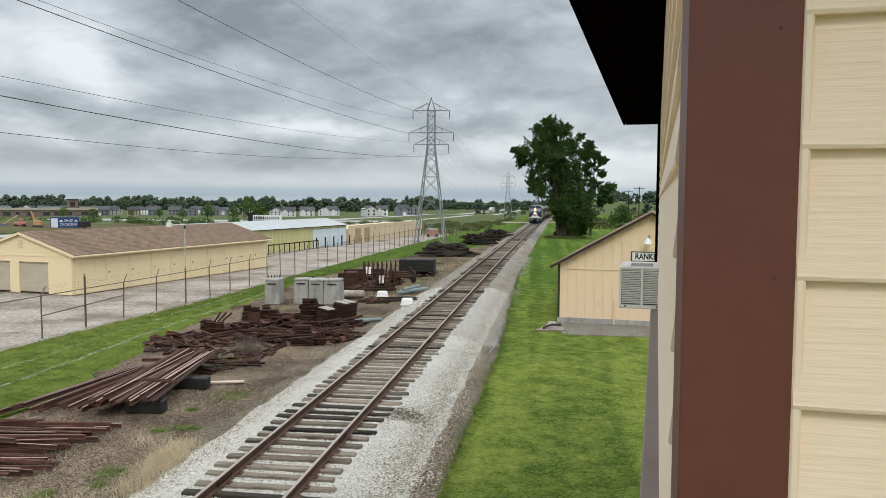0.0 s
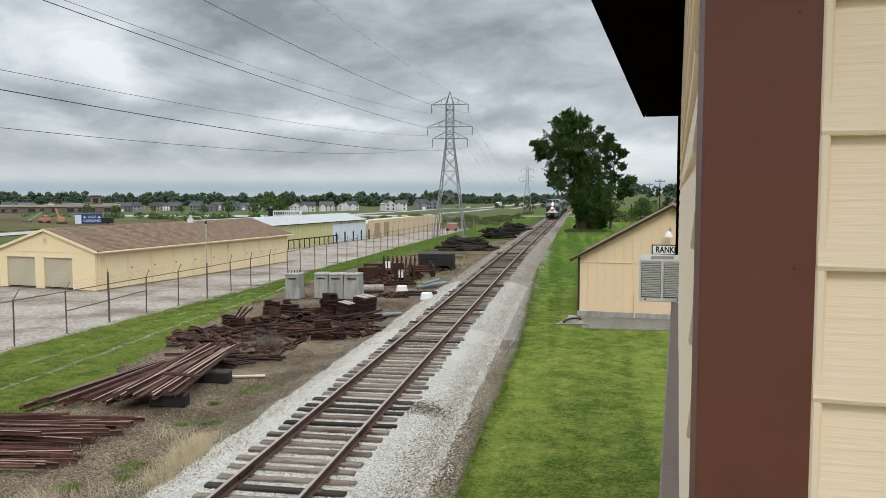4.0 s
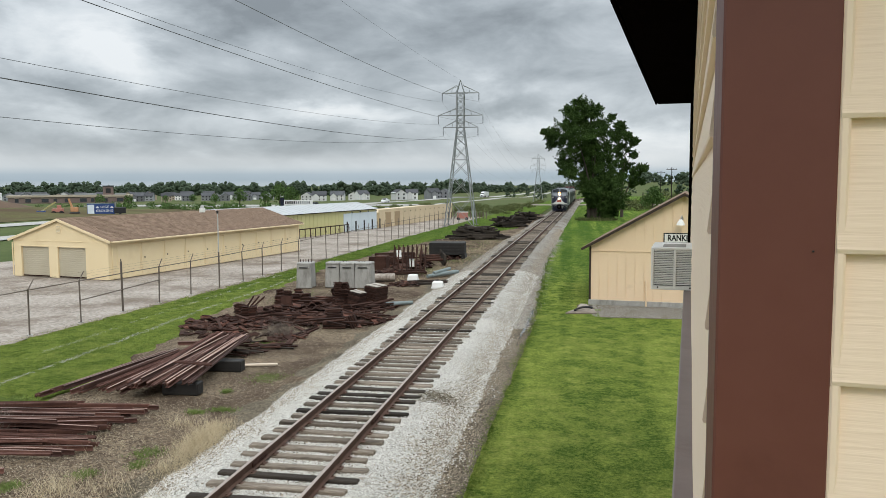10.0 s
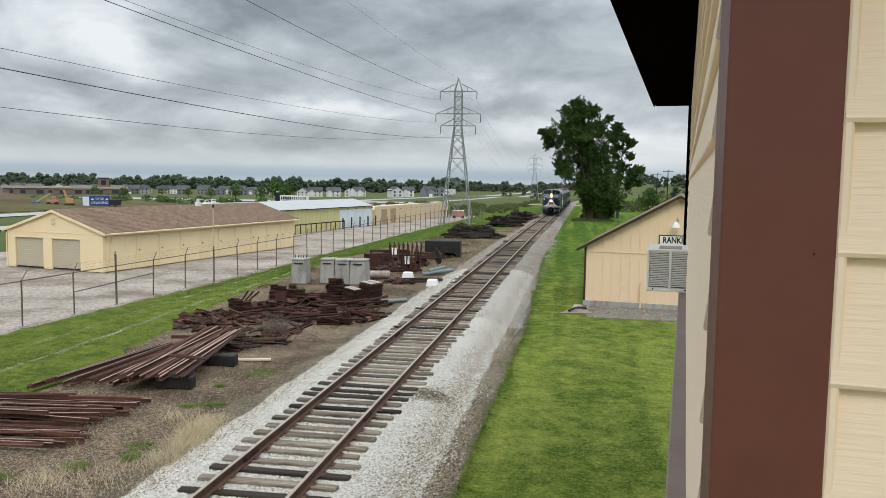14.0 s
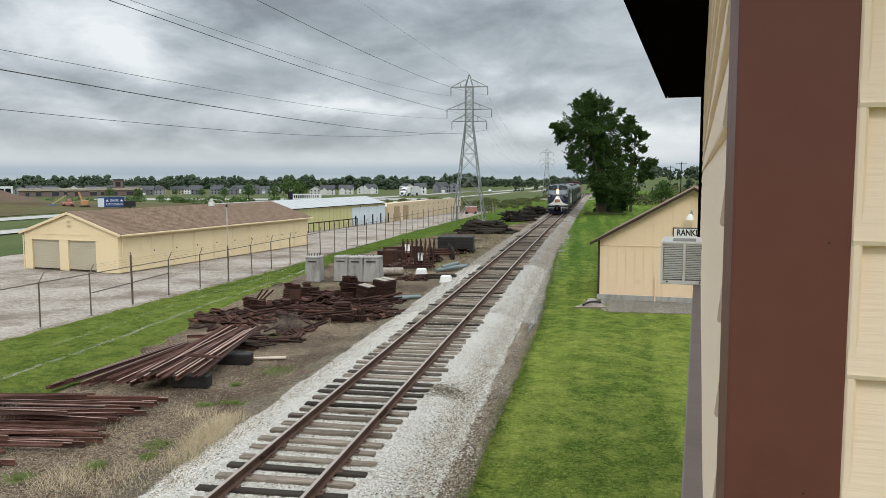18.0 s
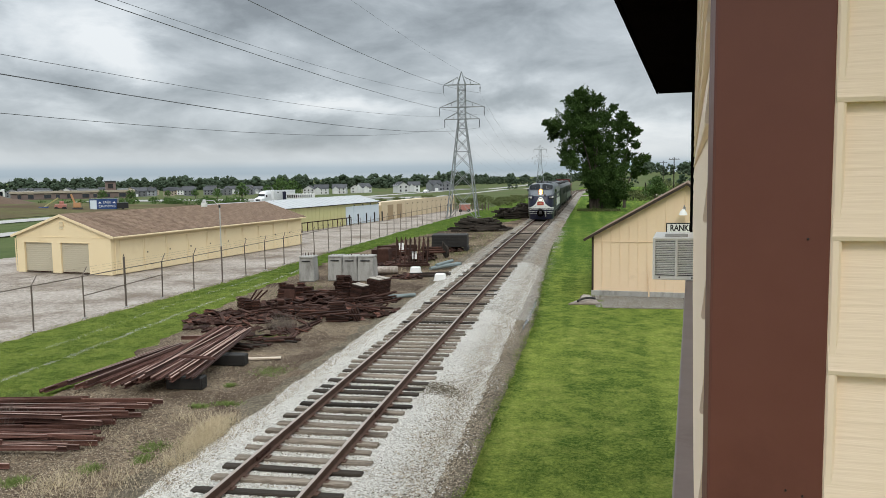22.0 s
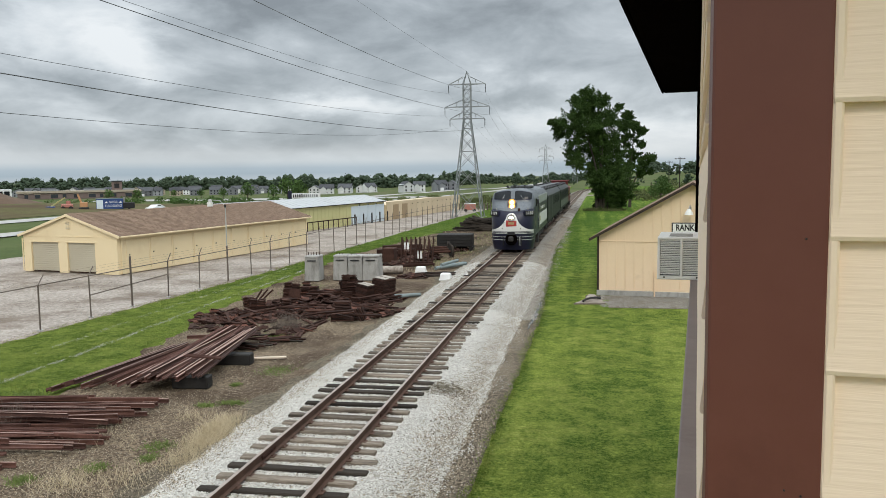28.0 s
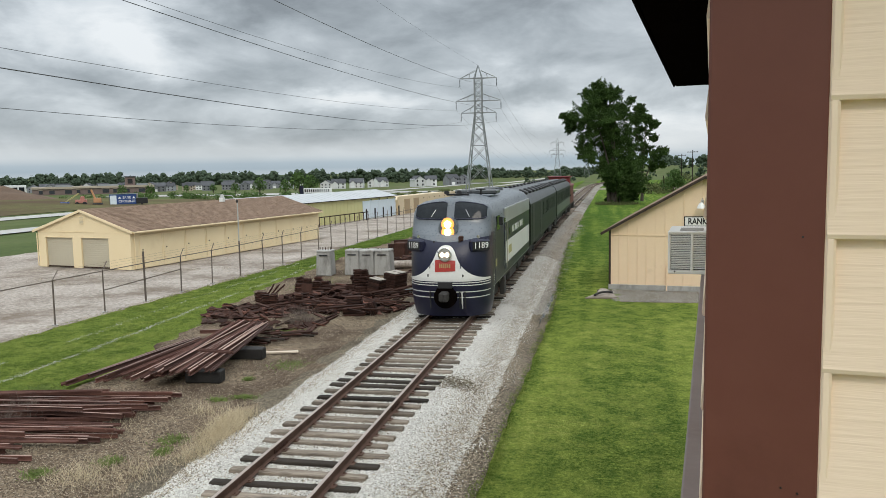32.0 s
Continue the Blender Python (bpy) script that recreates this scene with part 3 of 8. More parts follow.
# ---- mesh tools ----
class B:
    """Collects vertices and faces of one mesh."""

    def __init__(self):
        self.v, self.f = [], []

    def add(self, verts, faces):
        n = len(self.v)
        self.v += [tuple(p) for p in verts]
        self.f += [tuple(n + i for i in f) for f in faces]
        return self

    def box(self, c, s, m=None, ch=0.0, taper=1.0):
        """A box with centre c and size s; ch: width of the worn edge; taper: scale of the top."""
        hx, hy, hz = s[0] / 2, s[1] / 2, s[2] / 2
        if ch <= 0:
            p = [(x * hx * (taper if z > 0 else 1), y * hy * (taper if z > 0 else 1), z * hz) for z in (-1, 1) for y in (-1, 1) for x in (-1, 1)]
            f = [(0, 2, 3, 1), (4, 5, 7, 6), (0, 1, 5, 4), (2, 6, 7, 3), (0, 4, 6, 2), (1, 3, 7, 5)]
        else:
            ch = min(ch, hx * 0.9, hy * 0.9, hz * 0.9)
            p, idx = [], {}
            for z in (-1, 1):
                for y in (-1, 1):
                    for x in (-1, 1):
                        t = taper if z > 0 else 1
                        for a in range(3):
                            q = [x * (hx - ch) * t, y * (hy - ch) * t, z * (hz - ch)]
                            q[a] = (x, y, z)[a] * ((hx, hy, hz)[a]) * (t if a < 2 else 1)
                            idx[(x, y, z, a)] = len(p)
                            p.append(tuple(q))
            f = []
            for a in range(3):
                b, d = (a + 1) % 3, (a + 2) % 3
                for s0 in (-1, 1):
                    loop = []
                    for sb, sd in ((-1, -1), (1, -1), (1, 1), (-1, 1)):
                        k = [0, 0, 0]
                        k[a], k[b], k[d] = s0, sb, sd
                        loop.append(idx[(*k, a)])
                    f.append(tuple(loop if s0 > 0 else loop[::-1]))
                for sb in (-1, 1):
                    for sd in (-1, 1):
                        k0, k1 = [0, 0, 0], [0, 0, 0]
                        k0[a], k0[b], k0[d] = -1, sb, sd
                        k1[a], k1[b], k1[d] = 1, sb, sd
                        q = (idx[(*k0, b)], idx[(*k1, b)], idx[(*k1, d)], idx[(*k0, d)])
                        f.append(q if sb * sd < 0 else q[::-1])
            for z in (-1, 1):
                for y in (-1, 1):
                    for x in (-1, 1):
                        q = tuple(idx[(x, y, z, a)] for a in range(3))
                        f.append(q if x * y * z > 0 else q[::-1])
        c = Vector(c)
        self.add([(m @ Vector(q) if m else Vector(q)) + c for q in p], f)
        return self

    def beam(self, p0, p1, w, h, ch=0.0, roll=0.0):
        """A bar of width w and height h from p0 to p1."""
        p0, p1 = Vector(p0), Vector(p1)
        d = p1 - p0
        q = d.to_track_quat("Y", "Z").to_matrix() @ Matrix.Rotation(roll, 3, "Y")
        return self.box((p0 + p1) / 2, (w, d.length, h), q, ch)

    def cyl(self, p0, p1, r, n=10, r1=None, caps=True):
        p0, p1 = Vector(p0), Vector(p1)
        r1 = r if r1 is None else r1
        q = (p1 - p0).to_track_quat("Z", "Y").to_matrix()
        ring = [(math.cos(2 * math.pi * i / n), math.sin(2 * math.pi * i / n)) for i in range(n)]
        v = [p0 + q @ Vector((x * r, y * r, 0)) for x, y in ring] + [p1 + q @ Vector((x * r1, y * r1, 0)) for x, y in ring]
        f = [(i, (i + 1) % n, n + (i + 1) % n, n + i) for i in range(n)]
        if caps:
            f += [tuple(range(n - 1, -1, -1)), tuple(range(n, 2 * n))]
        return self.add(v, f)

    def loft(self, rings, closed=True, caps=True):
        n = len(rings[0])
        v = [p for r in rings for p in r]
        m = n if closed else n - 1
        f = [(k * n + i, k * n + (i + 1) % n, (k + 1) * n + (i + 1) % n, (k + 1) * n + i) for k in range(len(rings) - 1) for i in range(m)]
        if caps and closed:
            f += [tuple(range(n - 1, -1, -1)), tuple(range((len(rings) - 1) * n, len(rings) * n))]
        return self.add(v, f)

    def extrude(self, poly, a, b):
        """A prism: poly is a list of (u, w), laid along the axis from a to b with u to its side and w up."""
        a, b = Vector(a), Vector(b)
        d = (b - a).normalized()
        side = d.cross(Vector((0, 0, 1))).normalized()
        return self.loft([[p + side * u + Vector((0, 0, w)) for u, w in poly] for p in (a, b)])

    def slab(self, pts, thick):
        """A flat sheet of any outline with a thickness along its normal, downwards."""
        pts = [Vector(p) for p in pts]
        nrm = (pts[1] - pts[0]).cross(pts[2] - pts[0]).normalized()
        if nrm.z < 0:
            nrm = -nrm
        return self.loft([[p - nrm * thick for p in pts], pts])


def part(name, b, material, parent=None, label="", smooth=False):
    me = bpy.data.meshes.new(name)
    me.from_pydata(b.v, [], b.f)
    me.materials.append(material)
    bm = bmesh.new()
    bm.from_mesh(me)
    bmesh.ops.recalc_face_normals(bm, faces=bm.faces)
    bm.to_mesh(me)
    bm.free()
    if smooth:
        me.polygons.foreach_set("use_smooth", [True] * len(me.polygons))
        me.set_sharp_from_angle(angle=radians(38))
    ob = new(name, me)
    if parent:
        ob.parent = parent
    if label:
        ob["label"] = label
    return ob


def raw(name, verts, faces, material, parent=None, smooth=False):
    """A mesh object from arrays, for large or scattered pieces."""
    me = bpy.data.meshes.new(name)
    verts, faces = np.asarray(verts, np.float32), np.asarray(faces, np.int32)
    me.vertices.add(len(verts))
    me.vertices.foreach_set("co", verts.ravel())
    k = faces.shape[1]
    me.loops.add(faces.size)
    me.loops.foreach_set("vertex_index", faces.ravel())
    me.polygons.add(len(faces))
    me.polygons.foreach_set("loop_start", np.arange(0, faces.size, k, dtype=np.int32))
    me.polygons.foreach_set("loop_total", np.full(len(faces), k, np.int32))
    me.update(calc_edges=True)
    me.validate()
    if smooth:
        me.polygons.foreach_set("use_smooth", np.ones(len(faces), bool))
    me.materials.append(material)
    ob = new(name, me)
    if parent:
        ob.parent = parent
    return ob


def again(ob, m=None, parent=None):
    """Another piece on the same mesh."""
    o = new(ob.name.split(".")[0], ob.data)
    o.parent = parent or ob.parent
    if m is not None:
        o.matrix_basis = m
    return o


def thing(name, label, category, at=None, group="", kind=""):
    ob = new(name)
    ob.empty_display_size = 0.2
    if at is not None:
        ob.matrix_basis = at
    return tagged(ob, label, category, group, kind)


def writing(name, text, size, material, m, parent, depth=0.004, bold=0.0):
    """Letters of the built-in font as a mesh, centred on the pose m."""
    cu = bpy.data.curves.new(name, "FONT")
    cu.body, cu.size, cu.extrude, cu.align_x, cu.align_y, cu.resolution_u, cu.offset = text, size, depth, "CENTER", "CENTER", 2, bold
    tmp = bpy.data.objects.new(name, cu)
    scene.collection.objects.link(tmp)
    me = bpy.data.meshes.new_from_object(tmp.evaluated_get(bpy.context.evaluated_depsgraph_get()))
    bpy.data.objects.remove(tmp)
    me.materials.clear()
    me.materials.append(material)
    ob = new(name, me)
    ob.parent = parent
    ob.matrix_basis = m
    return ob


def smooth01(a, b, v):
    t = min(1.0, max(0.0, (v - a) / (b - a)))
    return t * t * (3 - 2 * t)


rng = np.random.default_rng(7)


def wob(x, y, s=1.0, seed=0.0):
    return noise.noise(Vector((x * s + seed, y * s - seed, seed * 1.7)))


# ---- ground ----
def cx(y):
    """Track centre line: straight, a slight bend, and a curve away at the far end."""
    s = min(max(y - 45, 0.0), 40.0)
    bend = 0.0105 * (s * s / 80.0 + max(y - 85, 0.0))
    far = max(y - 215, 0.0)
    return -5.27 + bend + far * far / 700.0


def gz(x, y):
    """Height of the land."""
    d = smooth01(130, 300, y) * smooth01(-9, -22, x) * 2.3 + smooth01(8, 60, x) * smooth01(120, 300, y) * 0.6
    d += 0.6 * smooth01(290, 420, y) * smooth01(-9, -22, x)
    d += 3.4 * smooth01(260, 560, y) * smooth01(-70, -190, x)
    west = smooth01(-130, -60, x) * smooth01(20, -6, x)
    rise = smooth01(400, 760, y) * 6.8 * smooth01(-6, 40, x) + west * (2.6 * smooth01(720, 1100, y) - 2.0 * smooth01(430, 600, y))
    road_low = 0.45 * smooth01(-48, -60, x) * (1 - smooth01(130, 300, y)) + 0.75 * smooth01(-72, -92, x) * (1 - smooth01(190, 330, y))
    return -0.62 - d - road_low + rise


def build_ground():
    xs = np.unique(np.concatenate([np.linspace(-40, 30, 71), np.linspace(-140, -40, 41), np.linspace(30, 140, 23), np.linspace(-700, -140, 40), np.linspace(140, 700, 30), [-3500, -2400, -1600, -1100, 1100, 1600, 2400, 3500]]))
    ys = np.unique(np.concatenate([np.linspace(-60, 60, 41), np.linspace(60, 340, 71), np.linspace(340, 900, 45), np.linspace(900, 1700, 20), [-400, -200, 2200, 3000, 3900]]))
    nx = len(xs)
    v = [(x, y, gz(x, y)) for y in ys for x in xs]
    f = [(j * nx + i, j * nx + i + 1, (j + 1) * nx + i + 1, (j + 1) * nx + i) for j in range(len(ys) - 1) for i in range(nx - 1)]
    tagged(raw("ground", v, f, M["grass"], smooth=True), "rolling green grassland reaching to the horizon", "ground", kind="structure")


def strip(name, ys, left, right, z, material, label, nx=6, ragged=0.25, rough=0.0, seed=1.0, category="ground"):
    """A ground sheet between two edge lines."""
    v, f = [], []
    for y in ys:
        a = left(y) + ragged * (wob(y, 0, 0.9, seed) + 0.5 * wob(y, 9, 3.1, seed))
        b = right(y) + ragged * (wob(y, 5, 0.9, seed + 3) + 0.5 * wob(y, 2, 3.1, seed))
        for i in range(nx + 1):
            x = a + (b - a) * i / nx
            v.append((x, y, z(x, y) + rough * wob(x, y, 1.3, seed)))
    n = nx + 1
    f = [(j * n + i, j * n + i + 1, (j + 1) * n + i + 1, (j + 1) * n + i) for j in range(len(ys) - 1) for i in range(nx)]
    return tagged(raw(name, v, f, material, smooth=True), label, category, kind="structure")


def yard_edge(y):
    pts = ((-20, -12.5), (10, -13.6), (19, -13.5), (25, -14.6), (34, -16.1), (43, -16.4), (53, -16.8), (60, -16.2), (69, -15.4), (80, -13.4), (86, -10.6), (95, -8.2), (400, -8.0))
    for (y0, x0), (y1, x1) in zip(pts, pts[1:]):
        if y <= y1:
            return x0 + (x1 - x0) * (y - y0) / (y1 - y0)
    return -8.0


def fence_x(y):
    return float(np.interp(y, (-30, 10, 25.4, 31, 39.1, 47.3, 60, 74, 92, 105, 330), (-22.6, -21.05, -20.4, -20.08, -19.55, -19.3, -19.1, -18.95, -18.4, -17.8, -9.0)))


def lawn_edge(y):
    pts = ((-30, -2.2), (10, -2.15), (22, -2.02), (31, -1.95), (40, -2.2), (60, -2.65), (400, -2.7))
    for (y0, x0), (y1, x1) in zip(pts, pts[1:]):
        if y <= y1:
            return x0 + (x1 - x0) * (y - y0) / (y1 - y0)
    return -2.7


def build_sheets():
    near = np.concatenate([np.arange(-12, 60, 0.4), np.arange(60, 140, 1.0)])
    far = np.concatenate([np.arange(-30, 6, 1.5), np.arange(6, 45, 0.25), np.arange(45, 140, 1.0), np.arange(140, 330, 4.0)])
    strip("lawn_ground", far, lawn_edge, lambda y: 60, lambda x, y: max(gz(x, y), -0.62) + 0.045, M["lawn"], "mown green lawn beside the railway", 24, 0.07, 0.022, 2.0, "lawn")
    strip("verge_ground", far, lambda y: fence_x(y) + 0.3, lambda y: yard_edge(y) + 0.4, lambda x, y: max(gz(x, y), -0.9) + 0.10, M["verge"], "bright green grass verge along the fence", 10, 0.2, 0.04, 4.0, "grass")
    strip("yard_ground", near, lambda y: yard_edge(y), lambda y: cx(y) - 1.9, lambda x, y: -0.47, M["yard"], "brown gravelly dirt storage yard with weeds", 22, 0.55, 0.05, 6.0, "dirt yard")
    strip("lot_ground", np.arange(-30, 128, 1.0), lambda y: -47 + 0.1 * y, lambda y: fence_x(y) + 0.35, lambda x, y: max(gz(x, y), -0.62) + 0.09, M["lot"], "pale compacted gravel lot of the storage units", 14, 0.3, 0.02, 8.0, "gravel lot")
    strip("cess_ground", near, lambda y: cx(y) + 1.7, lambda y: lawn_edge(y) + 0.4, lambda x, y: -0.607, M["cess"], "dark wet gravel drain strip beside the ballast", 6, 0.1, 0.012, 9.0, "gravel")
    strip("wet_strip_ground", np.arange(10, 60, 0.3), lambda y: cx(y) - 2.95 + 0.25 * wob(y, 4, 0.25, 3), lambda y: cx(y) - 2.2, lambda x, y: -0.452, M["cess"], "dark damp gravel band beside the ballast", 4, 0.3, 0.03, 5.0, "gravel")
    # ballast bed with sloping shoulders
    prof = ((-2.45, -0.52), (-2.1, -0.40), (-1.75, -0.28), (-1.38, -0.225), (-1.2, -0.235), (-0.4, -0.232), (0, -0.23), (0.4, -0.232), (1.2, -0.235), (1.36, -0.222), (1.75, -0.255), (2.05, -0.33), (2.35, -0.45), (2.6, -0.60))
    for name, ys, material, label in (("ballast_ground", np.arange(-12, 38.01, 0.13), "ballast", "white crushed limestone ballast bed"), ("old_ballast_ground", np.concatenate([np.arange(37.92, 140, 0.5), np.arange(140, 330, 3.0)]), "oldballast", "grey dirty ballast bed farther along the line")):
        ballast_bed(name, ys, material, label, prof)


def ballast_bed(name, ys, material, label, prof):
    v = []
    for y in ys:
        c = cx(y)
        for u, w in prof:
            edge = 0.7 if abs(u) > 1.6 else 0.3
            x = c + u + edge * 0.05 * wob(y, u, 1.1, 3.0) + (0.12 * wob(y, 3, 0.55, 8.0) + 0.06 * wob(y, 6, 2.3, 2.0) if abs(u) > 2.4 else 0.0)
            v.append((x, y, w + (edge - 0.2) * (0.012 * wob(x, y, 0.7, 5.0) + 0.012 * wob(x, y, 3.0, 7.0)) - 0.008))
    n = len(prof)
    f = [(j * n + i, j * n + i + 1, (j + 1) * n + i + 1, (j + 1) * n + i) for j in range(len(ys) - 1) for i in range(n - 1)]
    tagged(raw(name, v, f, M[material], smooth=True), label, "ballast", kind="structure")


RAIL_PROF = ((-0.07, -0.172), (0.07, -0.172), (0.07, -0.16), (0.012, -0.142), (0.009, -0.05), (0.036, -0.036), (0.036, -0.006), (0.028, 0.0), (-0.028, 0.0), (-0.036, -0.006), (-0.036, -0.036), (-0.009, -0.05), (-0.012, -0.142), (-0.07, -0.16))


def build_track():
    track = thing("railway_track", "straight railway track, rusty rails on weathered wooden ties", "railway track", kind="structure")
    ys = np.concatenate([np.arange(-12, 45, 19.0), np.arange(45, 330, 6.0)])
    for side in (-1, 1):
        b, t = B(), B()
        b.loft([[(cx(y) + side * 0.753 + u, y, w) for u, w in RAIL_PROF] for y in ys])
        part("rail", b, M["rail"], track, smooth=False)
        t.loft([[(cx(y) + side * 0.753 + u, y, w) for u, w in ((-0.031, 0.0005), (0.031, 0.0005), (0.031, 0.003), (-0.031, 0.003))] for y in ys])
        part("rail_head", t, M["railtop"], track, "worn shiny running surface of the rail")
    forms = []
    for k in range(7):
        b = B()
        L, W = 2.62 + 0.06 * (k % 3 - 1), 0.185 + 0.012 * (k % 2)
        b.box((0.02 * (k - 3), 0, -0.262), (L, W, 0.18), None, 0.018)
        # split and worn ends
        b.v = [(x, y + 0.012 * wob(x * 3, k, 1, k), z + 0.008 * wob(x * 2 + k, y * 9, 1, k)) for x, y, z in b.v]
        forms.append((b, M["tiedark"] if k in (2,) else M["tie"]))
    meshes = []
    rest = B()
    plates = B()
    r = random.Random(5)
    y, i = -11.3, -23
    while y < 320:
        k = r.choice((0, 1, 3, 4, 5, 6, 0, 1, 3, 4, 5, 2, 2))
        if i in (22, 24, 36, 52):
            k = 2
        m = Matrix.Translation((cx(y) + r.uniform(-0.05, 0.05), y + r.uniform(-0.035, 0.035), r.uniform(-0.012, 0.012))) @ Matrix.Rotation(radians(r.uniform(-1.3, 1.3)), 4, "Z")
        if i < 300:
            if len(meshes) < 7:
                if not meshes:
                    for bb, mm in forms:
                        me = bpy.data.meshes.new("tie")
                        me.from_pydata(bb.v, [], bb.f)
                        me.materials.append(mm)
                        meshes.append(me)
            o = new("tie", meshes[k])
            o.parent = track
            o.matrix_basis = m
        else:
            rest.add([m @ Vector(p) for p in forms[0][0].v], forms[0][0].f)
        if y < 90:
            for side in (-1, 1):
                plates.box((cx(y) + side * 0.753, y, -0.168), (0.3, 0.16, 0.02))
                for q in (-0.1, 0.1):
                    plates.box((cx(y) + side * 0.753 + q, y + 0.04 * side, -0.15), (0.03, 0.03, 0.03))
        y += 0.515 + r.uniform(-0.03, 0.03)
        i += 1
    tagged(part("far_ties", rest, M["tie"], track), kind="stuff")
    tagged(part("tie_plates", plates, M["rail"], track), kind="stuff")
    # joint bars
    for side, js in ((-1, (13.4, 25.3, 37.2, 49)), (1, (16.2, 28.1, 40, 52))):
        for jy in js:
            b = B()
            for q in (-0.028, 0.028):
                b.box((cx(jy) + side * 0.753 + q, jy, -0.095), (0.026, 0.62, 0.08), None, 0.006)
                for n in range(4):
                    b.cyl((cx(jy) + side * 0.753 + q * 1.4, jy - 0.24 + 0.16 * n, -0.095), (cx(jy) + side * 0.753 + q * 2.1, jy - 0.24 + 0.16 * n, -0.095), 0.018, 6)
            part("joint_bar", b, M["rust"], track)


def scatter_stones(name, n, area, size, material, label, flat=0.7, seed=1):
    """Loose stones as one mesh: area(rng, n) gives x, y, z arrays."""
    g = np.random.default_rng(seed)
    x, y, z = area(g, n)
    base = np.array([(1, 0, -0.2), (-1, 0, -0.2), (0, 1, -0.2), (0, -1, -0.2), (0, 0, 1)], float)
    tri = np.array([(0, 2, 4), (2, 1, 4), (1, 3, 4), (3, 0, 4)])
    s = size * g.uniform(0.5, 1.4, (n, 1, 3)) * (1, 1, flat)
    p = base[None] * s * g.uniform(0.7, 1.2, (n, 5, 1))
    p[:, 4, :2] += s[:, 0, :2] * g.uniform(-0.45, 0.45, (n, 2))
    a = g.uniform(0, 6.28, n)
    c, d = np.cos(a)[:, None], np.sin(a)[:, None]
    v = np.stack([p[..., 0] * c - p[..., 1] * d, p[..., 0] * d + p[..., 1] * c, p[..., 2]], -1) + np.stack([x, y, z], -1)[:, None]
    f = tri[None] + 5 * np.arange(n)[:, None, None]
    return tagged(raw(name, v.reshape(-1, 3), f.reshape(-1, 3), material), label, "stones", kind="stuff")


def shoulder(u):
    """Height of the ballast across the track."""
    return np.interp(u, (-2.6, -2.45, -2.1, -1.75, -1.38, -1.2, 1.2, 1.36, 1.75, 2.05, 2.35, 2.6, 2.75), (-0.49, -0.47, -0.395, -0.275, -0.22, -0.232, -0.232, -0.218, -0.25, -0.325, -0.445, -0.59, -0.6)) + 0.004 + 0.014 * np.clip((np.abs(u) - 1.4) * 3, 0, 1)


def ballast_area(g, n):
    y = 9 + 38 * g.random(n) ** 1.5
    u = g.uniform(-2.55, 2.6, n)
    u = np.where(g.random(n) < 0.022, 2.4 + np.abs(g.normal(0, 0.2, n)) * (1 + 0.7 * np.sin(y * 1.9) * np.sin(y * 0.7)), u)
    z = shoulder(u)
    return np.array([cx(v) for v in y]) + u, y, z


def grey_area(g, n):
    y = 30 + 50 * g.random(n) ** 1.3
    u = g.uniform(-2.5, 2.65, n)
    u = np.where(g.random(n) < 0.12, 2.6 + np.abs(g.normal(0, 0.3, n)), u)
    return np.array([cx(v) for v in y]) + u, y, shoulder(u)


def yard_area(g, n):
    y = 9 + 32 * g.random(n) ** 1.5
    e = np.array([yard_edge(v) for v in y])
    return e + (np.array([cx(v) for v in y]) - 2.0 - e) * g.random(n), y, np.full(n, -0.45)


build_ground()
build_sheets()


# ---- tall wooden depot beside the camera ----
BA = radians(7.3)
U, IN = Vector((math.sin(BA), math.cos(BA), 0)), Vector((math.cos(BA), -math.sin(BA), 0))
DEPOT = Matrix(((IN.x, U.x, 0, 0), (IN.y, U.y, 0, 0), (0, 0, 1, 0), (0, 0, 0, 1)))  # local x: into the house, y: along its front


def siding_wall(length, z0, z1, lap, place, parent, phase, thick=0.021):
    """Lapped boards one above another; local x along the wall, -y outwards."""
    made = None
    z = z0 + phase - lap
    while z < z1:
        if made is None:
            b = B()
            n = 14
            rings = []
            for i in range(n + 1):
                x = length * i / n
                w = 0.0012 * math.sin(i * 2.1)
                rings.append([(x, -0.003, lap + 0.02), (x, -thick + w, -0.001), (x, -thick + 0.002 + w, -0.006), (x, 0.004, -0.006), (x, 0.006, lap + 0.02)])
            b.loft(rings)
            made = part("siding_board", b, M["siding"], parent)
            made.matrix_basis = place @ Matrix.Translation((0, 0, z))
        else:
            again(made, place @ Matrix.Translation((0, 0, z)))
        z += lap


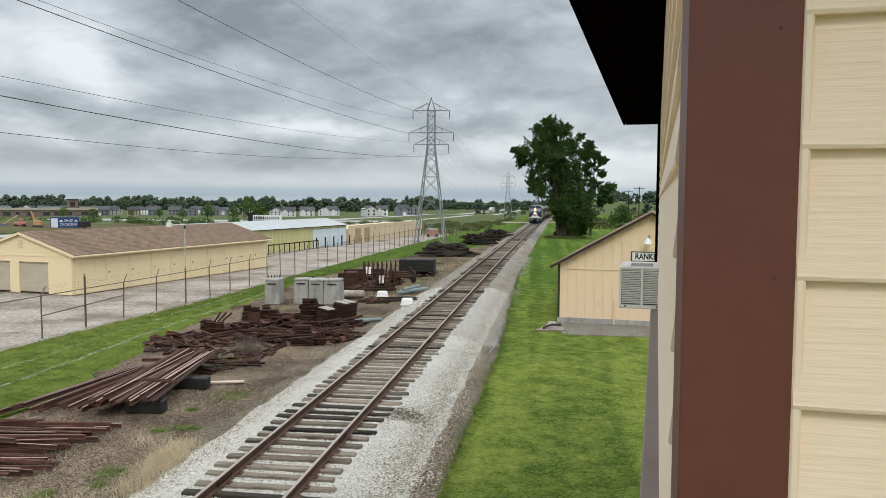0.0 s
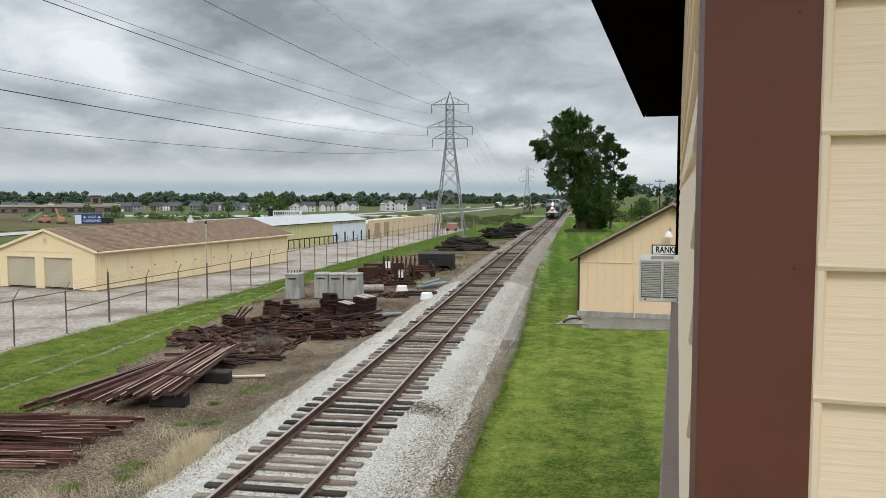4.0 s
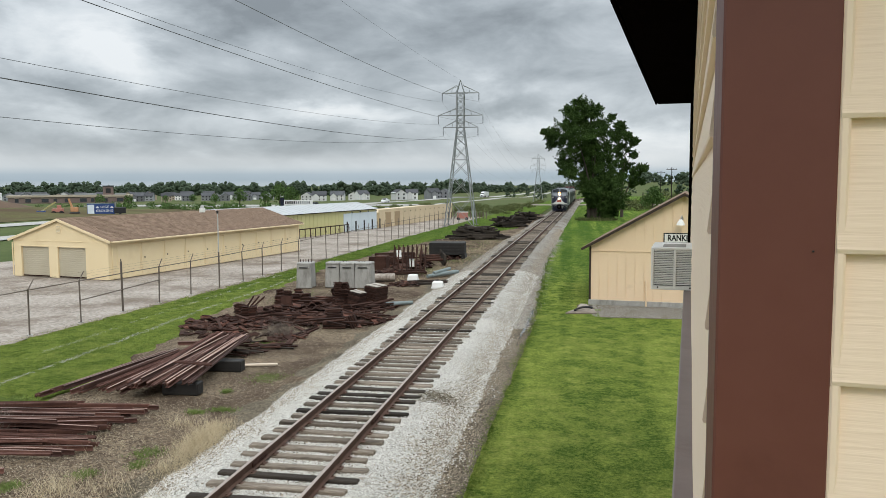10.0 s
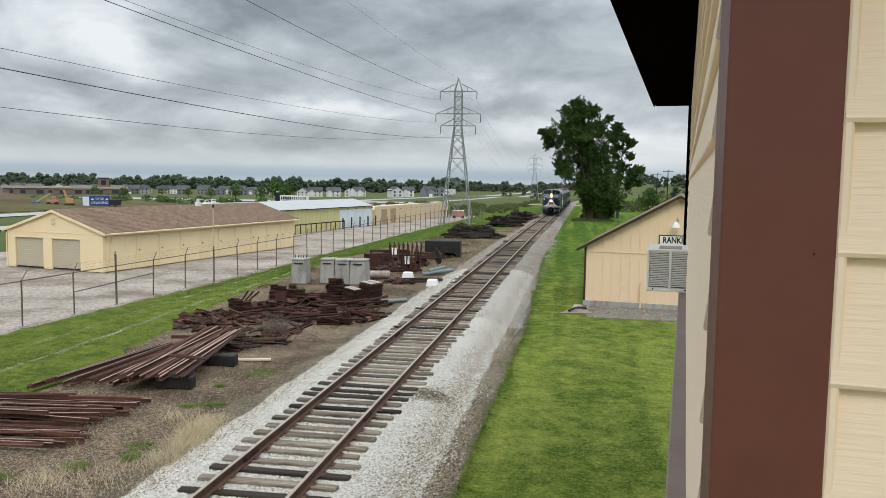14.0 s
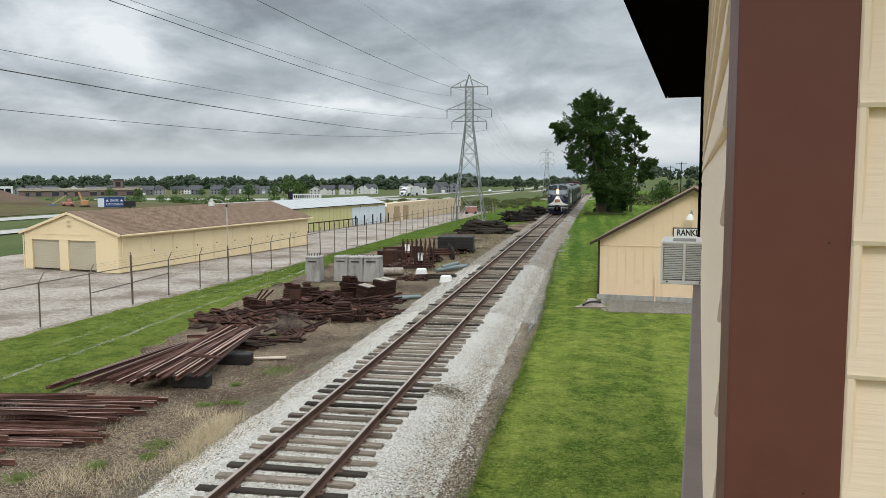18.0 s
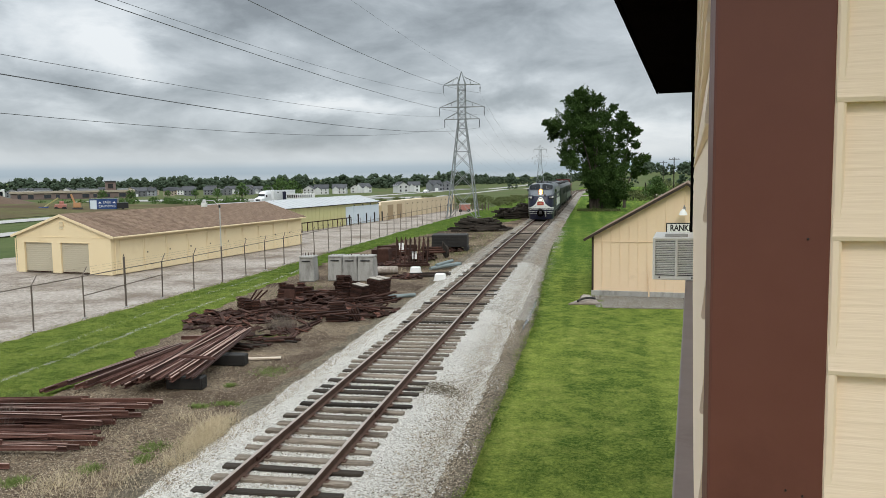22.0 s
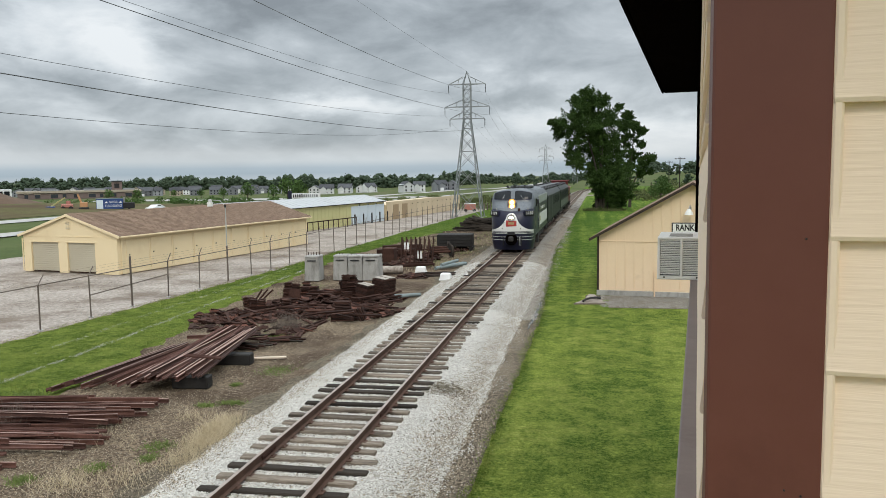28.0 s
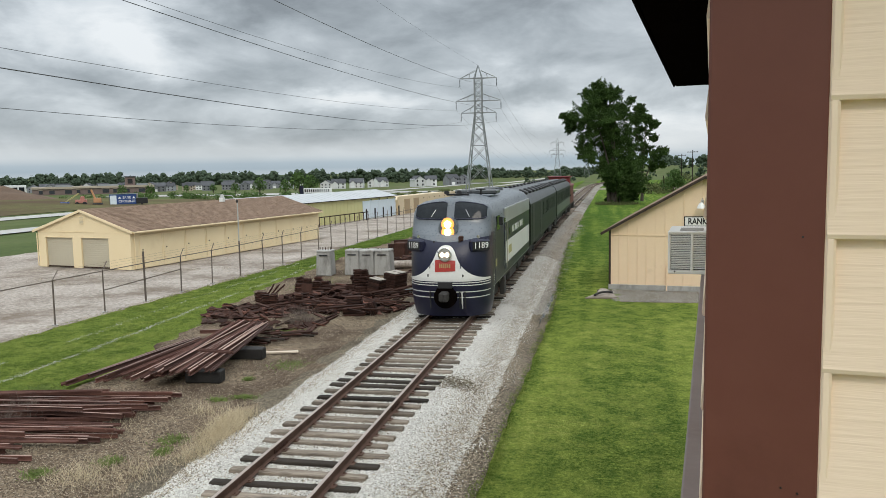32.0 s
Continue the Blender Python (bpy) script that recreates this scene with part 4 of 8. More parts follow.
def build_depot():
    depot = thing("depot_building", "two-storey cream lap-sided depot with brown trim", "building", DEPOT.copy())
    a0, front, lap = 0.985, 0.046, 0.1525
    walls = B()
    walls.box((front + 3.02, a0 + 5.87, 2.9), (6.0, 11.66, 7.2))
    part("wall", walls, M["siding"], depot)
    # end wall boards seen close, front wall boards seen at a glancing angle
    siding_wall(1.6, 0.0, 6.6, lap, Matrix.Translation((0.158, a0, 0)), depot, 5.024 % lap)
    siding_wall(11.3, 0.0, 6.6, lap, Matrix(((0, 1, 0, front), (1, 0, 0, a0 + 0.30), (0, 0, 1, 0), (0, 0, 0, 1))), depot, 5.024 % lap)
    b = B().box((0.0945, a0 - 0.004, 3.0), (0.127, 0.028, 7.2), None, 0.003)
    part("corner_board", b, M["trim"], depot, "wide brown painted corner board")
    b = B().box((0.0405, a0 + 0.145, 3.0), (0.019, 0.30, 7.2), None, 0.003)
    part("corner_board", b, M["trim"], depot, "wide brown painted corner board")
    part("caulk_bead", B().box((0.1625, a0 - 0.0115, 3.0), (0.012, 0.015, 7.2), None, 0.003), M["caulk"], depot, "cream caulk bead beside the corner board")
    for x, z in ((0.132, 5.31), (0.134, 5.02), (0.136, 4.72), (0.118, 4.725), (0.14, 5.5)):
        part("nail_head", B().cyl((x, a0 - 0.0195, z), (x, a0 - 0.017, z), 0.0012, 8), M["black"], depot, "small dark nail head")
    b = B().box((0.036, a0 + 11.75, 3.0), (0.05, 0.14, 7.2), None, 0.004)
    part("corner_board", b, M["trim"], depot, "wide brown painted corner board")
    b = B().box((0.008, a0 + 5.9, 4.112), (0.085, 11.3, 0.045), None, 0.006)
    part("ledge", b, M["ledge"], depot, "brown drip ledge paled by a painted sky sheen")
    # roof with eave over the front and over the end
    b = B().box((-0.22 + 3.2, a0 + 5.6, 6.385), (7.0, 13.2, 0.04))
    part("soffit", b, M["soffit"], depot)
    rb = None
    for k in range(16):
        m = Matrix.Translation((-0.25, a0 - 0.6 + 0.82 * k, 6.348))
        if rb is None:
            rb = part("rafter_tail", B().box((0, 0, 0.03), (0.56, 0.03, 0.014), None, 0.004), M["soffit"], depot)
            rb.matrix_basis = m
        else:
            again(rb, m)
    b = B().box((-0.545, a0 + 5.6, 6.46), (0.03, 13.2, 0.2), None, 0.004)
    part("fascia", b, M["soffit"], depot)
    b = B().slab([(-0.6, a0 - 1.05, 6.7), (6.6, a0 - 1.05, 6.7), (3.0, a0 + 1.5, 8.6), (3.0, a0 + 1.5, 8.6)], 0.05)
    b.slab([(-0.6, a0 - 1.05, 6.7), (3.0, a0 + 1.5, 8.6), (3.0, a0 + 9.7, 8.6), (-0.6, a0 + 12.25, 6.7)], 0.05)
    b.slab([(6.6, a0 - 1.05, 6.7), (6.6, a0 + 12.25, 6.7), (3.0, a0 + 9.7, 8.6), (3.0, a0 + 1.5, 8.6)], 0.05)
    part("roof", b, M["shingle"], depot)
    # downpipe at the far corner
    b = B().cyl((0.012, a0 + 11.3, -0.4), (0.012, a0 + 11.3, 6.5), 0.026, 10)
    part("downpipe", b, M["soffit"], depot)


def build_ac():
    ac = thing("air_conditioner", "off-white window air conditioner with louvred side grille on the depot wall", "air conditioner", DEPOT @ Matrix.Translation((-0.32, 7.2, 4.1345)))
    b = B().box((0.2, 0.31, 0.0175), (0.4, 0.62, 0.035), None, 0.006)
    b.box((0.2, 0.31, 0.372), (0.4, 0.62, 0.025), None, 0.008)
    for x in (0.012, 0.205, 0.388):
        b.box((x, 0.014, 0.2), (0.024, 0.026, 0.345), None, 0.004)
    b.box((0.008, 0.31, 0.2), (0.014, 0.6, 0.345), None, 0.003)
    b.box((0.392, 0.31, 0.2), (0.014, 0.6, 0.345), None, 0.003)
    part("casing", b, M["ac"], ac)
    part("coil", B().box((0.2, 0.32, 0.2), (0.36, 0.54, 0.33)), M["acdark"], ac)
    s = None
    for x in (0.109, 0.297):
        for k in range(20):
            m = Matrix.Translation((x, 0.016, 0.052 + 0.0158 * k)) @ Matrix.Rotation(radians(38), 4, "X")
            if s is None:
                s = part("louvre", B().box((0, 0, 0), (0.165, 0.014, 0.0035)), M["ac"], ac)
                s.matrix_basis = m
            else:
                again(s, m)
    part("vent", B().box((0.2, 0.2, 0.387), (0.2, 0.3, 0.006), None, 0.002), M["concrete"], ac, "grey top vent")
    for x in (0.06, 0.34):
        part("screw", B().cyl((x, 0.001, 0.022), (x, -0.004, 0.022), 0.008, 8), M["black"], ac)


# ---- small gabled shed ----
def build_shed():
    shed = thing("shed", "small cream board-sided shed with brown roof edge", "shed", pose(0.3, 36.55, 0, 0, 0, -7.3))
    w, d, eave, apex = 8.3, 9.0, 2.28, 4.58
    b = B()
    b.loft([[(0, y, -0.5), (w, y, -0.5), (w, y, eave), (w / 2, y, apex), (0, y, eave)] for y in (0.02, d)])
    part("wall", b, M["shedwall"], shed)
    b = B().box((w / 2, d / 2, -0.5), (w + 0.12, d + 0.08, 0.33), None, 0.012)
    part("foundation", b, M["concrete"], shed, "grey concrete foundation strip")
    # board siding with battens, split by a rail at the eave line
    for k in range(22):
        x = 0.02 + k * 0.405
        if x > w:
            break
        top = eave + (apex - eave) * (1 - abs(x - w / 2) / (w / 2)) - 0.02
        for z0, z1 in ((-0.48, eave - 0.35), (eave - 0.3, top)):
            if z1 - z0 < 0.15:
                continue
            part("batten", B().box((x, 0.008, (z0 + z1) / 2), (0.035, 0.026, z1 - z0), None, 0.004), M["shedwall"], shed)
    part("rail_trim", B().box((w / 2, 0.006, eave - 0.325), (w, 0.034, 0.04), None, 0.004), M["shedwall"], shed)
    for x in (0.0, w):
        part("corner_board", B().box((x, 0.04, (eave - 0.4) / 2 - 0.05), (0.09, 0.11, eave + 0.3), None, 0.006), M["darktrim"], shed, "dark brown corner board")
    for s in (-1, 1):
        e = (w / 2 + s * (w / 2 + 0.38), eave - 0.20)
        b = B().slab([(e[0], -0.32, e[1] + 0.02), (w / 2, -0.32, apex + 0.06), (w / 2, d + 0.3, apex + 0.06), (e[0], d + 0.3, e[1] + 0.02)], 0.05)
        part("roof", b, M["shingle"], shed)
        b = B().beam((e[0], -0.31, e[1] - 0.055), (w / 2, -0.31, apex - 0.015), 0.04, 0.11, 0.004)
        part("barge_board", b, M["darktrim"], shed, "dark brown barge board")
    # name board
    sign = part("name_board", B().box((4.02, -0.03, 2.6), (1.5, 0.03, 0.46), None, 0.004), M["black"], shed, "black framed station name board")
    part("panel", B().box((4.02, -0.05, 2.6), (1.4, 0.012, 0.37), None, 0.002), M["signwhite"], sign)
    writing("lettering", "RANKI", 0.38, M["black"], Matrix.Translation((3.88, -0.058, 2.595)) @ Matrix.Rotation(radians(90), 4, "X") @ Matrix.Diagonal((0.78, 1, 1, 1)), sign, bold=0.012)
    # gooseneck lamp
    lamp = part("wall_lamp", B().cyl((4.05, 0, 3.5), (4.05, -0.2, 3.62), 0.022, 8).cyl((4.05, -0.2, 3.62), (4.0, -0.34, 3.46), 0.022, 8).box((4.05, -0.02, 3.48), (0.12, 0.04, 0.14), None, 0.01), M["concrete"], shed, "grey gooseneck wall lamp with white shade")
    part("shade", B().cyl((4.0, -0.34, 3.2), (4.0, -0.34, 3.34), 0.19, 16, 0.14).cyl((4.0, -0.34, 3.34), (4.0, -0.34, 3.46), 0.14, 16, 0.05), M["signwhite"], lamp)
    part("pipe", B().cyl((2.55, -0.06, -0.6), (2.55, -0.06, 0.62), 0.035, 8), M["shedwall"], shed, "capped vent pipe")
    # gravel bed and edging
    strip("shed_gravel_bed", np.arange(33.0, 36.5, 0.3), lambda y: -0.2 if y > 34.2 else 0.7, lambda y: 9.0, lambda x, y: -0.565, M["cess"], "grey gravel bed along the shed wall", 12, 0.1, 0.02, 11.0, "gravel")
    slab = B().slab([(-0.75, 33.7, -0.52), (0.6, 33.85, -0.52), (0.4, 35.2, -0.52), (0.15, 36.3, -0.52), (-0.12, 36.4, -0.52), (-0.3, 34.9, -0.52)], 0.05)
    tagged(part("splash_slab", slab, M["lot"]), "rough concrete splash slab at the shed corner", "slab")
    p = B()
    pts = [(-0.35, 34.0, -0.46), (-0.25, 34.35, -0.44), (-0.02, 34.7, -0.42), (0.25, 34.85, -0.43), (0.42, 34.8, -0.46)]
    for a, c in zip(pts, pts[1:]):
        p.cyl(a, c, 0.05, 8)
    tagged(part("drain_hose", p, M["black"]), "black corrugated drain hose lying on the slab", "hose")


build_depot()
build_ac()
build_shed()


# ---- storage units ----
SD = radians(10.5)


def gable_block(name, label, corner, width, length, z0, eave, apex, wall, roof, over=0.35, angle=SD):
    """A long low building. Local x: away from the tracks (negative), y: along its length; corner: its near track-side corner."""
    house = thing(name, label, "storage building", Matrix.Translation((corner[0], corner[1], 0)) @ Matrix.Rotation(-angle, 4, "Z"))
    b = B()
    b.loft([[(-width, y, z0), (0, y, z0), (0, y, eave), (-width / 2, y, apex - 0.08), (-width, y, eave)] for y in (0, length)])
    part("wall", b, M[wall], house)
    return house


def roof_slopes(house, width, length, eave, apex, material, over=0.35, rows=0, cols=0):
    slope = (apex - eave) / (width / 2)
    for s in (-1, 1):
        ex = -width / 2 + s * (width / 2 + over)
        ez = eave - slope * over
        sl = part("roof", B().slab([(ex, -over, ez), (-width / 2, -over, apex), (-width / 2, length + over, apex), (ex, length + over, ez)], 0.06), M[material], house)
        if rows and s > 0:
            run = Vector((-width / 2 - ex, 0, apex - ez))
            r = random.Random(3)
            forms = {}
            for k in range(rows):
                kind = k % 5
                course = forms.get(kind)
                m = Matrix.Translation((ex + run.x * k / rows, 0, ez + run.z * k / rows + 0.004))
                if course is None:
                    b = B()
                    n = cols + 7 * kind - (kind % 2) * 11
                    seg = (length + 2 * over) / n
                    for i in range(n):
                        h = 0.006 + r.uniform(0, 0.008)
                        y0, y1 = -over + i * seg + 0.004, -over + (i + 1) * seg - 0.004
                        d = Vector((run.x / rows, 0, run.z / rows)) * 1.15
                        b.slab([(-0.01, y0, h + 0.008), (d.x, y0, d.z + 0.004), (d.x, y1, d.z + 0.004), (-0.01, y1, h + 0.008)], 0.008)
                    course = forms[kind] = part("shingle_course", b, M[material], sl)
                    course.matrix_basis = m
                else:
                    again(course, m)


def roll_door(parent, x, y, w, h, z0, material, axis, ribs=12):
    """A ribbed roll-up door in a frame; axis 'x': in an end wall, 'y': in a side wall."""
    dr = part("door", B().box((0, 0, h / 2), (w, 0.04, h)), M[material], parent)
    dr.matrix_basis = Matrix.Translation((x, y, z0)) @ (Matrix() if axis == "x" else Matrix.Rotation(radians(90), 4, "Z"))
    rib = None
    for k in range(ribs):
        m = Matrix.Translation((0, -0.028, h * (k + 0.5) / ribs))
        if rib is None:
            rib = part("slat", B().box((0, 0, 0), (w - 0.02, 0.018, h / ribs * 0.8), None, 0.006), M[material], dr)
            rib.matrix_basis = m
        else:
            again(rib, m)
    return dr


def build_storage():
    W = 7.5
    h = gable_block("storage_building", "long low pale yellow storage building with brown shingle roof", (-27.42, 41.15), W, 21.05, -0.5, 1.85, 3.02, "yellow", "shingle")
    roof_slopes(h, W, 21.05, 1.90, 3.10, "shingle", 0.3, 20, 122)
    # the end wall stands a hand in front of the doors
    f0, f1, top = -0.17, 0.0, 1.36
    part("end_wall", B().loft([[(-W, y, top), (0, y, top), (0, y, 1.85), (-W / 2, y, 2.94), (-W, y, 1.85)] for y in (f0, f1)]), M["yellow"], h, "gable wall over the doors")
    for a, c in ((-1.72, 0.0), (-4.62, -3.92), (-W, -6.88)):
        part("end_wall", B().box(((a + c) / 2, (f0 + f1) / 2, (top - 0.5) / 2), (c - a, f1 - f0, top + 0.5)), M["yellow"], h, "wall pier beside the doors")
    for x in (-2.82, -5.75):
        roll_door(h, x, -0.03, 2.24, 1.88, -0.5, "rolldoor", "x", 15)
        part("bottom_bar", B().box((x, -0.07, -0.44), (2.2, 0.05, 0.07), None, 0.01), M["rust"], h, "dark bottom bar of the door")
        part("lintel_trim", B().box((x, f0 - 0.008, top + 0.03), (2.5, 0.02, 0.06), None, 0.004), M["yellow"], h)
    part("band", B().box((-W / 2, f0 - 0.012, 1.72), (W, 0.024, 0.04)), M["yellow"], h)
    for s in (-1, 1):
        part("barge_board", B().beam((-W / 2 + s * (W / 2 + 0.31), -0.31, 1.73), (-W / 2, -0.31, 3.02), 0.035, 0.15, 0.004), M["yellow"], h)
    part("gutter", B().box((0.32, 10.5, 1.74), (0.09, 21.5, 0.1), None, 0.02), M["yellow"], h)
    part("downpipe", B().cyl((0.06, 0.12, -0.45), (0.06, 0.12, 1.7), 0.035, 8), M["yellow"], h)
    part("downpipe", B().cyl((-W - 0.06, -0.2, -0.45), (-W - 0.06, -0.2, 1.6), 0.035, 8), M["yellow"], h)
    vent = part("vent", B().box((-W / 2, f0 - 0.012, 2.42), (0.36, 0.024, 0.5), None, 0.006), M["yellow"], h, "louvred gable vent")
    for k in range(6):
        part("slat", B().box((-W / 2, f0 - 0.03, 2.23 + 0.075 * k), (0.3, 0.03, 0.012), Matrix.Rotation(radians(35), 3, "X")), M["rolldoor"], vent)
    for k in range(10):
        y = 1.5 + k * 2.04
        leaf = part("wall_panel", B().box((0.004, y, 0.5), (0.03, 1.82, 1.9), None, 0.004), M["yellow"], h, "flush yellow door panel")
        for q in (-0.95, 0.95):
            part("panel_trim", B().box((0.01, y + q, 0.5), (0.05, 0.06, 1.96), None, 0.006), M["yellow"], leaf)
        part("panel_trim", B().box((0.01, y, 1.5), (0.05, 1.96, 0.06), None, 0.006), M["yellow"], leaf)
        part("wall_light", B().box((0.04, y - 0.75, 0.62), (0.07, 0.07, 0.09), None, 0.02), M["black"], h, "small black wall light")
    part("bottom_rail", B().box((0.015, 10.5, -0.42), (0.03, 21.0, 0.12), None, 0.005), M["yellow"], h)
    LA, LW, LL = radians(11), 5.4, 30.0
    ax = Vector((math.sin(LA), math.cos(LA), 0))
    end = Vector((-25.9, 94.8, 0))
    near = end - ax * LL
    h = gable_block("storage_building", "lime yellow metal storage building with white roof and white doors", (near.x, near.y), LW, LL, -0.53, 1.98, 2.65, "lime", "whiteroof", angle=LA)
    roof_slopes(h, LW, LL, 2.04, 2.78, "whiteroof", 0.22)
    for k in range(30):
        part("roof_seam", B().beam((0.2, -0.2 + k * 1.04, 2.00), (-LW / 2, -0.2 + k * 1.04, 2.80), 0.02, 0.015), M["whiteroof"], h)
    part("roof_edge", B().box((0.24, LL / 2, 1.93), (0.05, LL + 0.4, 0.07), None, 0.01), M["oldwood"], h, "dark eave trim")
    for k in range(4):
        y = LL - 1.15 - k * 2.15
        roll_door(h, 0.03, y, 1.85, 2.12, -0.5, "bluewhite", "y", 10)
        part("door_frame", B().box((0.04, y + 1.07, 0.62), (0.06, 0.26, 2.3), None, 0.01), M["bluewhite"], h)
        part("wall_light", B().box((0.08, y + 1.07, 1.72), (0.14, 0.14, 0.14), None, 0.03), M["black"], h)
    for k in range(5):
        part("bollard", B().cyl((0.6, LL - 0.1 - k * 2.15, -0.53), (0.6, LL - 0.1 - k * 2.15, 0.72), 0.085, 10), M["black"], h, "dark steel guard post")
    for k in range(26):
        part("wall_rib", B().box((0.012, 0.4 + k * 0.8, 0.7), (0.03, 0.06, 2.4), None, 0.006), M["lime"], h)
    BAng = radians(7.2)
    h = gable_block("storage_building", "long beige metal storage building with tan doors", (-25.7, 95.6), 6.0, 31.8, -0.53, 1.42, 1.5, "beige", "whiteroof", angle=BAng)
    part("parapet", B().box((0.02, 15.9, 0.64), (0.16, 31.9, 2.34), None, 0.01), M["beige"], h, "plain beige front wall with parapet")
    for k in range(2):
        roll_door(h, 0.12, 2.9 + k * 3.3, 1.9, 1.9, -0.5, "browndoor", "y", 8)
    for k in range(11):
        part("wall_rib", B().box((0.106, 8.6 + k * 2.2, 0.6), (0.03, 0.06, 2.2), None, 0.006), M["beige"], h)
        part("wall_light", B().box((0.14, 9.1 + k * 2.2, 1.3), (0.1, 0.12, 0.12), None, 0.02), M["black"], h)
    # steel guard fence before the lime building
    g = thing("guard_fence", "rusty brown steel guard fence beside the gravel lot", "fence")
    side = Vector((ax.y, -ax.x, 0))
    a, c = end - ax * 19.5 + side * 0.9 + Vector((0, 0, -0.53)), end - ax * 8.9 + side * 0.9 + Vector((0, 0, -0.53))
    n = 10
    for k in range(n + 1):
        p = a.lerp(c, k / n)
        part("post", B().cyl(p, p + Vector((0, 0, 1.0)), 0.05, 8), M["rust"], g)
    part("rail", B().beam(a + Vector((0, 0, 0.95)), c + Vector((0, 0, 0.95)), 0.06, 0.11, 0.01), M["rust"], g)


# ---- chain-link fence ----
def build_fence():
    fence = thing("chain_link_fence", "tall chain-link fence with rusty posts and angled barbed wire arms", "fence")
    ys = [14.2, 17.0, 19.8, 22.6, 25.4, 28.2, 30.9, 33.6, 36.3, 39.1, 41.9, 44.5, 47.3, 50.3, 52.8, 55.8, 58.5, 61.3, 63.8, 66.9, 69.8, 72.6, 75.1, 77.6, 79.8, 82.2, 84.6, 87.0, 89.3, 91.9, 94.5, 96.6, 99.1, 102.0, 105.5, 109]
    pts = []
    r = random.Random(2)
    for k, y in enumerate(ys):
        p = Vector((fence_x(y), y, -0.52))
        tall = k == 6
        lean = Vector((r.uniform(-0.03, 0.03), r.uniform(-0.04, 0.04), 0))
        h = 2.25 if tall else 1.75
        rad = 0.045 if tall else 0.031
        if y != 39.1:
            post = part("post", B().cyl(p, p + lean + Vector((0, 0, h)), rad, 8), M["fence"], fence)
            if not tall:
                part("arm", B().cyl(p + lean + Vector((0, 0, h - 0.02)), p + lean + Vector((-0.05, 0.38, h + 0.32)), 0.022, 6), M["fence"], post)
            part("footing", B().cyl(p - Vector((0, 0, 0.1)), p + Vector((0, 0, 0.03)), 0.11, 10), M["concrete"], post)
        pts.append(p + lean + Vector((0, 0, 1.72)))
    for a, c in zip(pts, pts[1:]):
        part("top_rail", B().cyl(a, c, 0.021, 6), M["fence"], fence)
    # barbed wire strands between the arms
    for k, (a, c) in enumerate(zip(pts, pts[1:])):
        if 20 < ys[k] < 62:
            for q in (0.12, 0.24, 0.34):
                off = Vector((-0.05 * q, 0.38 * q * 2.6, q))
                part("barbed_wire", B().cyl(a + off, c + off, 0.0025, 4), M["fence"], fence)
    a, c = pts[5] - Vector((0, 0, 0.80)), pts[7] - Vector((0, 0, 0.62))
    part("brace_rail", B().cyl(a, c, 0.022, 6), M["fence"], fence)
    # mesh as crossing wires
    w = B()
    for k, (a, c) in enumerate(zip(pts, pts[1:])):
        if ys[k] > 52:
            break
        d = c - a
        step = 0.40
        n = int(d.length / step)
        for i in range(-5, n + 1):
            for s in (0, 1):
                x0, x1 = i * step, i * step + 1.65
                if s:
                    x0, x1 = x1, x0
                z0, z1 = -1.68, -0.03
                # clip to the bay
                t0 = 0.0 if abs(x1 - x0) < 1e-6 else max(min((0 - x0) / (x1 - x0), 1), 0) if x0 < 0 else (max(min((d.length - x0) / (x1 - x0), 1), 0) if x0 > d.length else 0.0)
                t1 = 1.0 if 0 <= x1 <= d.length else ((0 - x0) / (x1 - x0) if x1 < 0 else (d.length - x0) / (x1 - x0))
                if t1 <= t0:
                    continue
                q0 = a + d * ((x0 + (x1 - x0) * t0) / d.length) + Vector((0, 0, z0 + (z1 - z0) * t0))
                q1 = a + d * ((x0 + (x1 - x0) * t1) / d.length) + Vector((0, 0, z0 + (z1 - z0) * t1))
                w.cyl(q0, q1, 0.0007, 3, caps=False)
    tagged(part("mesh", w, M["galv"], fence), kind="stuff")
    lamp = thing("yard_lamp", "slim yard lamp post with a white box lamp by the fence", "lamp post", pose(fence_x(39.1), 39.1, -0.52))
    part("pole", B().cyl((0, 0, 0), (0, 0, 1.95), 0.042, 10), M["fence"], lamp, "rusty lower pipe")
    part("pole", B().cyl((0, 0, 1.9), (0, 0, 4.15), 0.03, 10), M["palesteel"], lamp, "pale grey upper pipe")
    part("bracket", B().box((0, 0, 4.12), (0.09, 0.09, 0.16), None, 0.01), M["black"], lamp)
    part("arm", B().cyl((0, 0, 4.12), (-0.35, 0.1, 4.42), 0.016, 8).cyl((-0.35, 0.1, 4.42), (-0.95, 0.2, 4.46), 0.016, 8), M["palesteel"], lamp)
    head = part("lamp_head", B().cyl((-1.0, 0.22, 4.1), (-1.0, 0.22, 4.32), 0.15, 16, 0.17), M["white"], lamp, "white drum-shaped lamp head")
    part("cap", B().cyl((-1.0, 0.22, 4.32), (-1.0, 0.22, 4.5), 0.12, 14, 0.07), M["palesteel"], head)
    # weedy mesh fence behind the storage building
    back = thing("chain_link_fence", "rusty chain-link fence along the weedy field behind the building", "fence")
    line = [Vector((-47.5 + 1.9 * k, 60.5 - 0.35 * k, -0.55)) for k in range(8)]
    for p in line:
        part("post", B().cyl(p, p + Vector((0, 0, 1.7)), 0.035, 8), M["fence"], back)
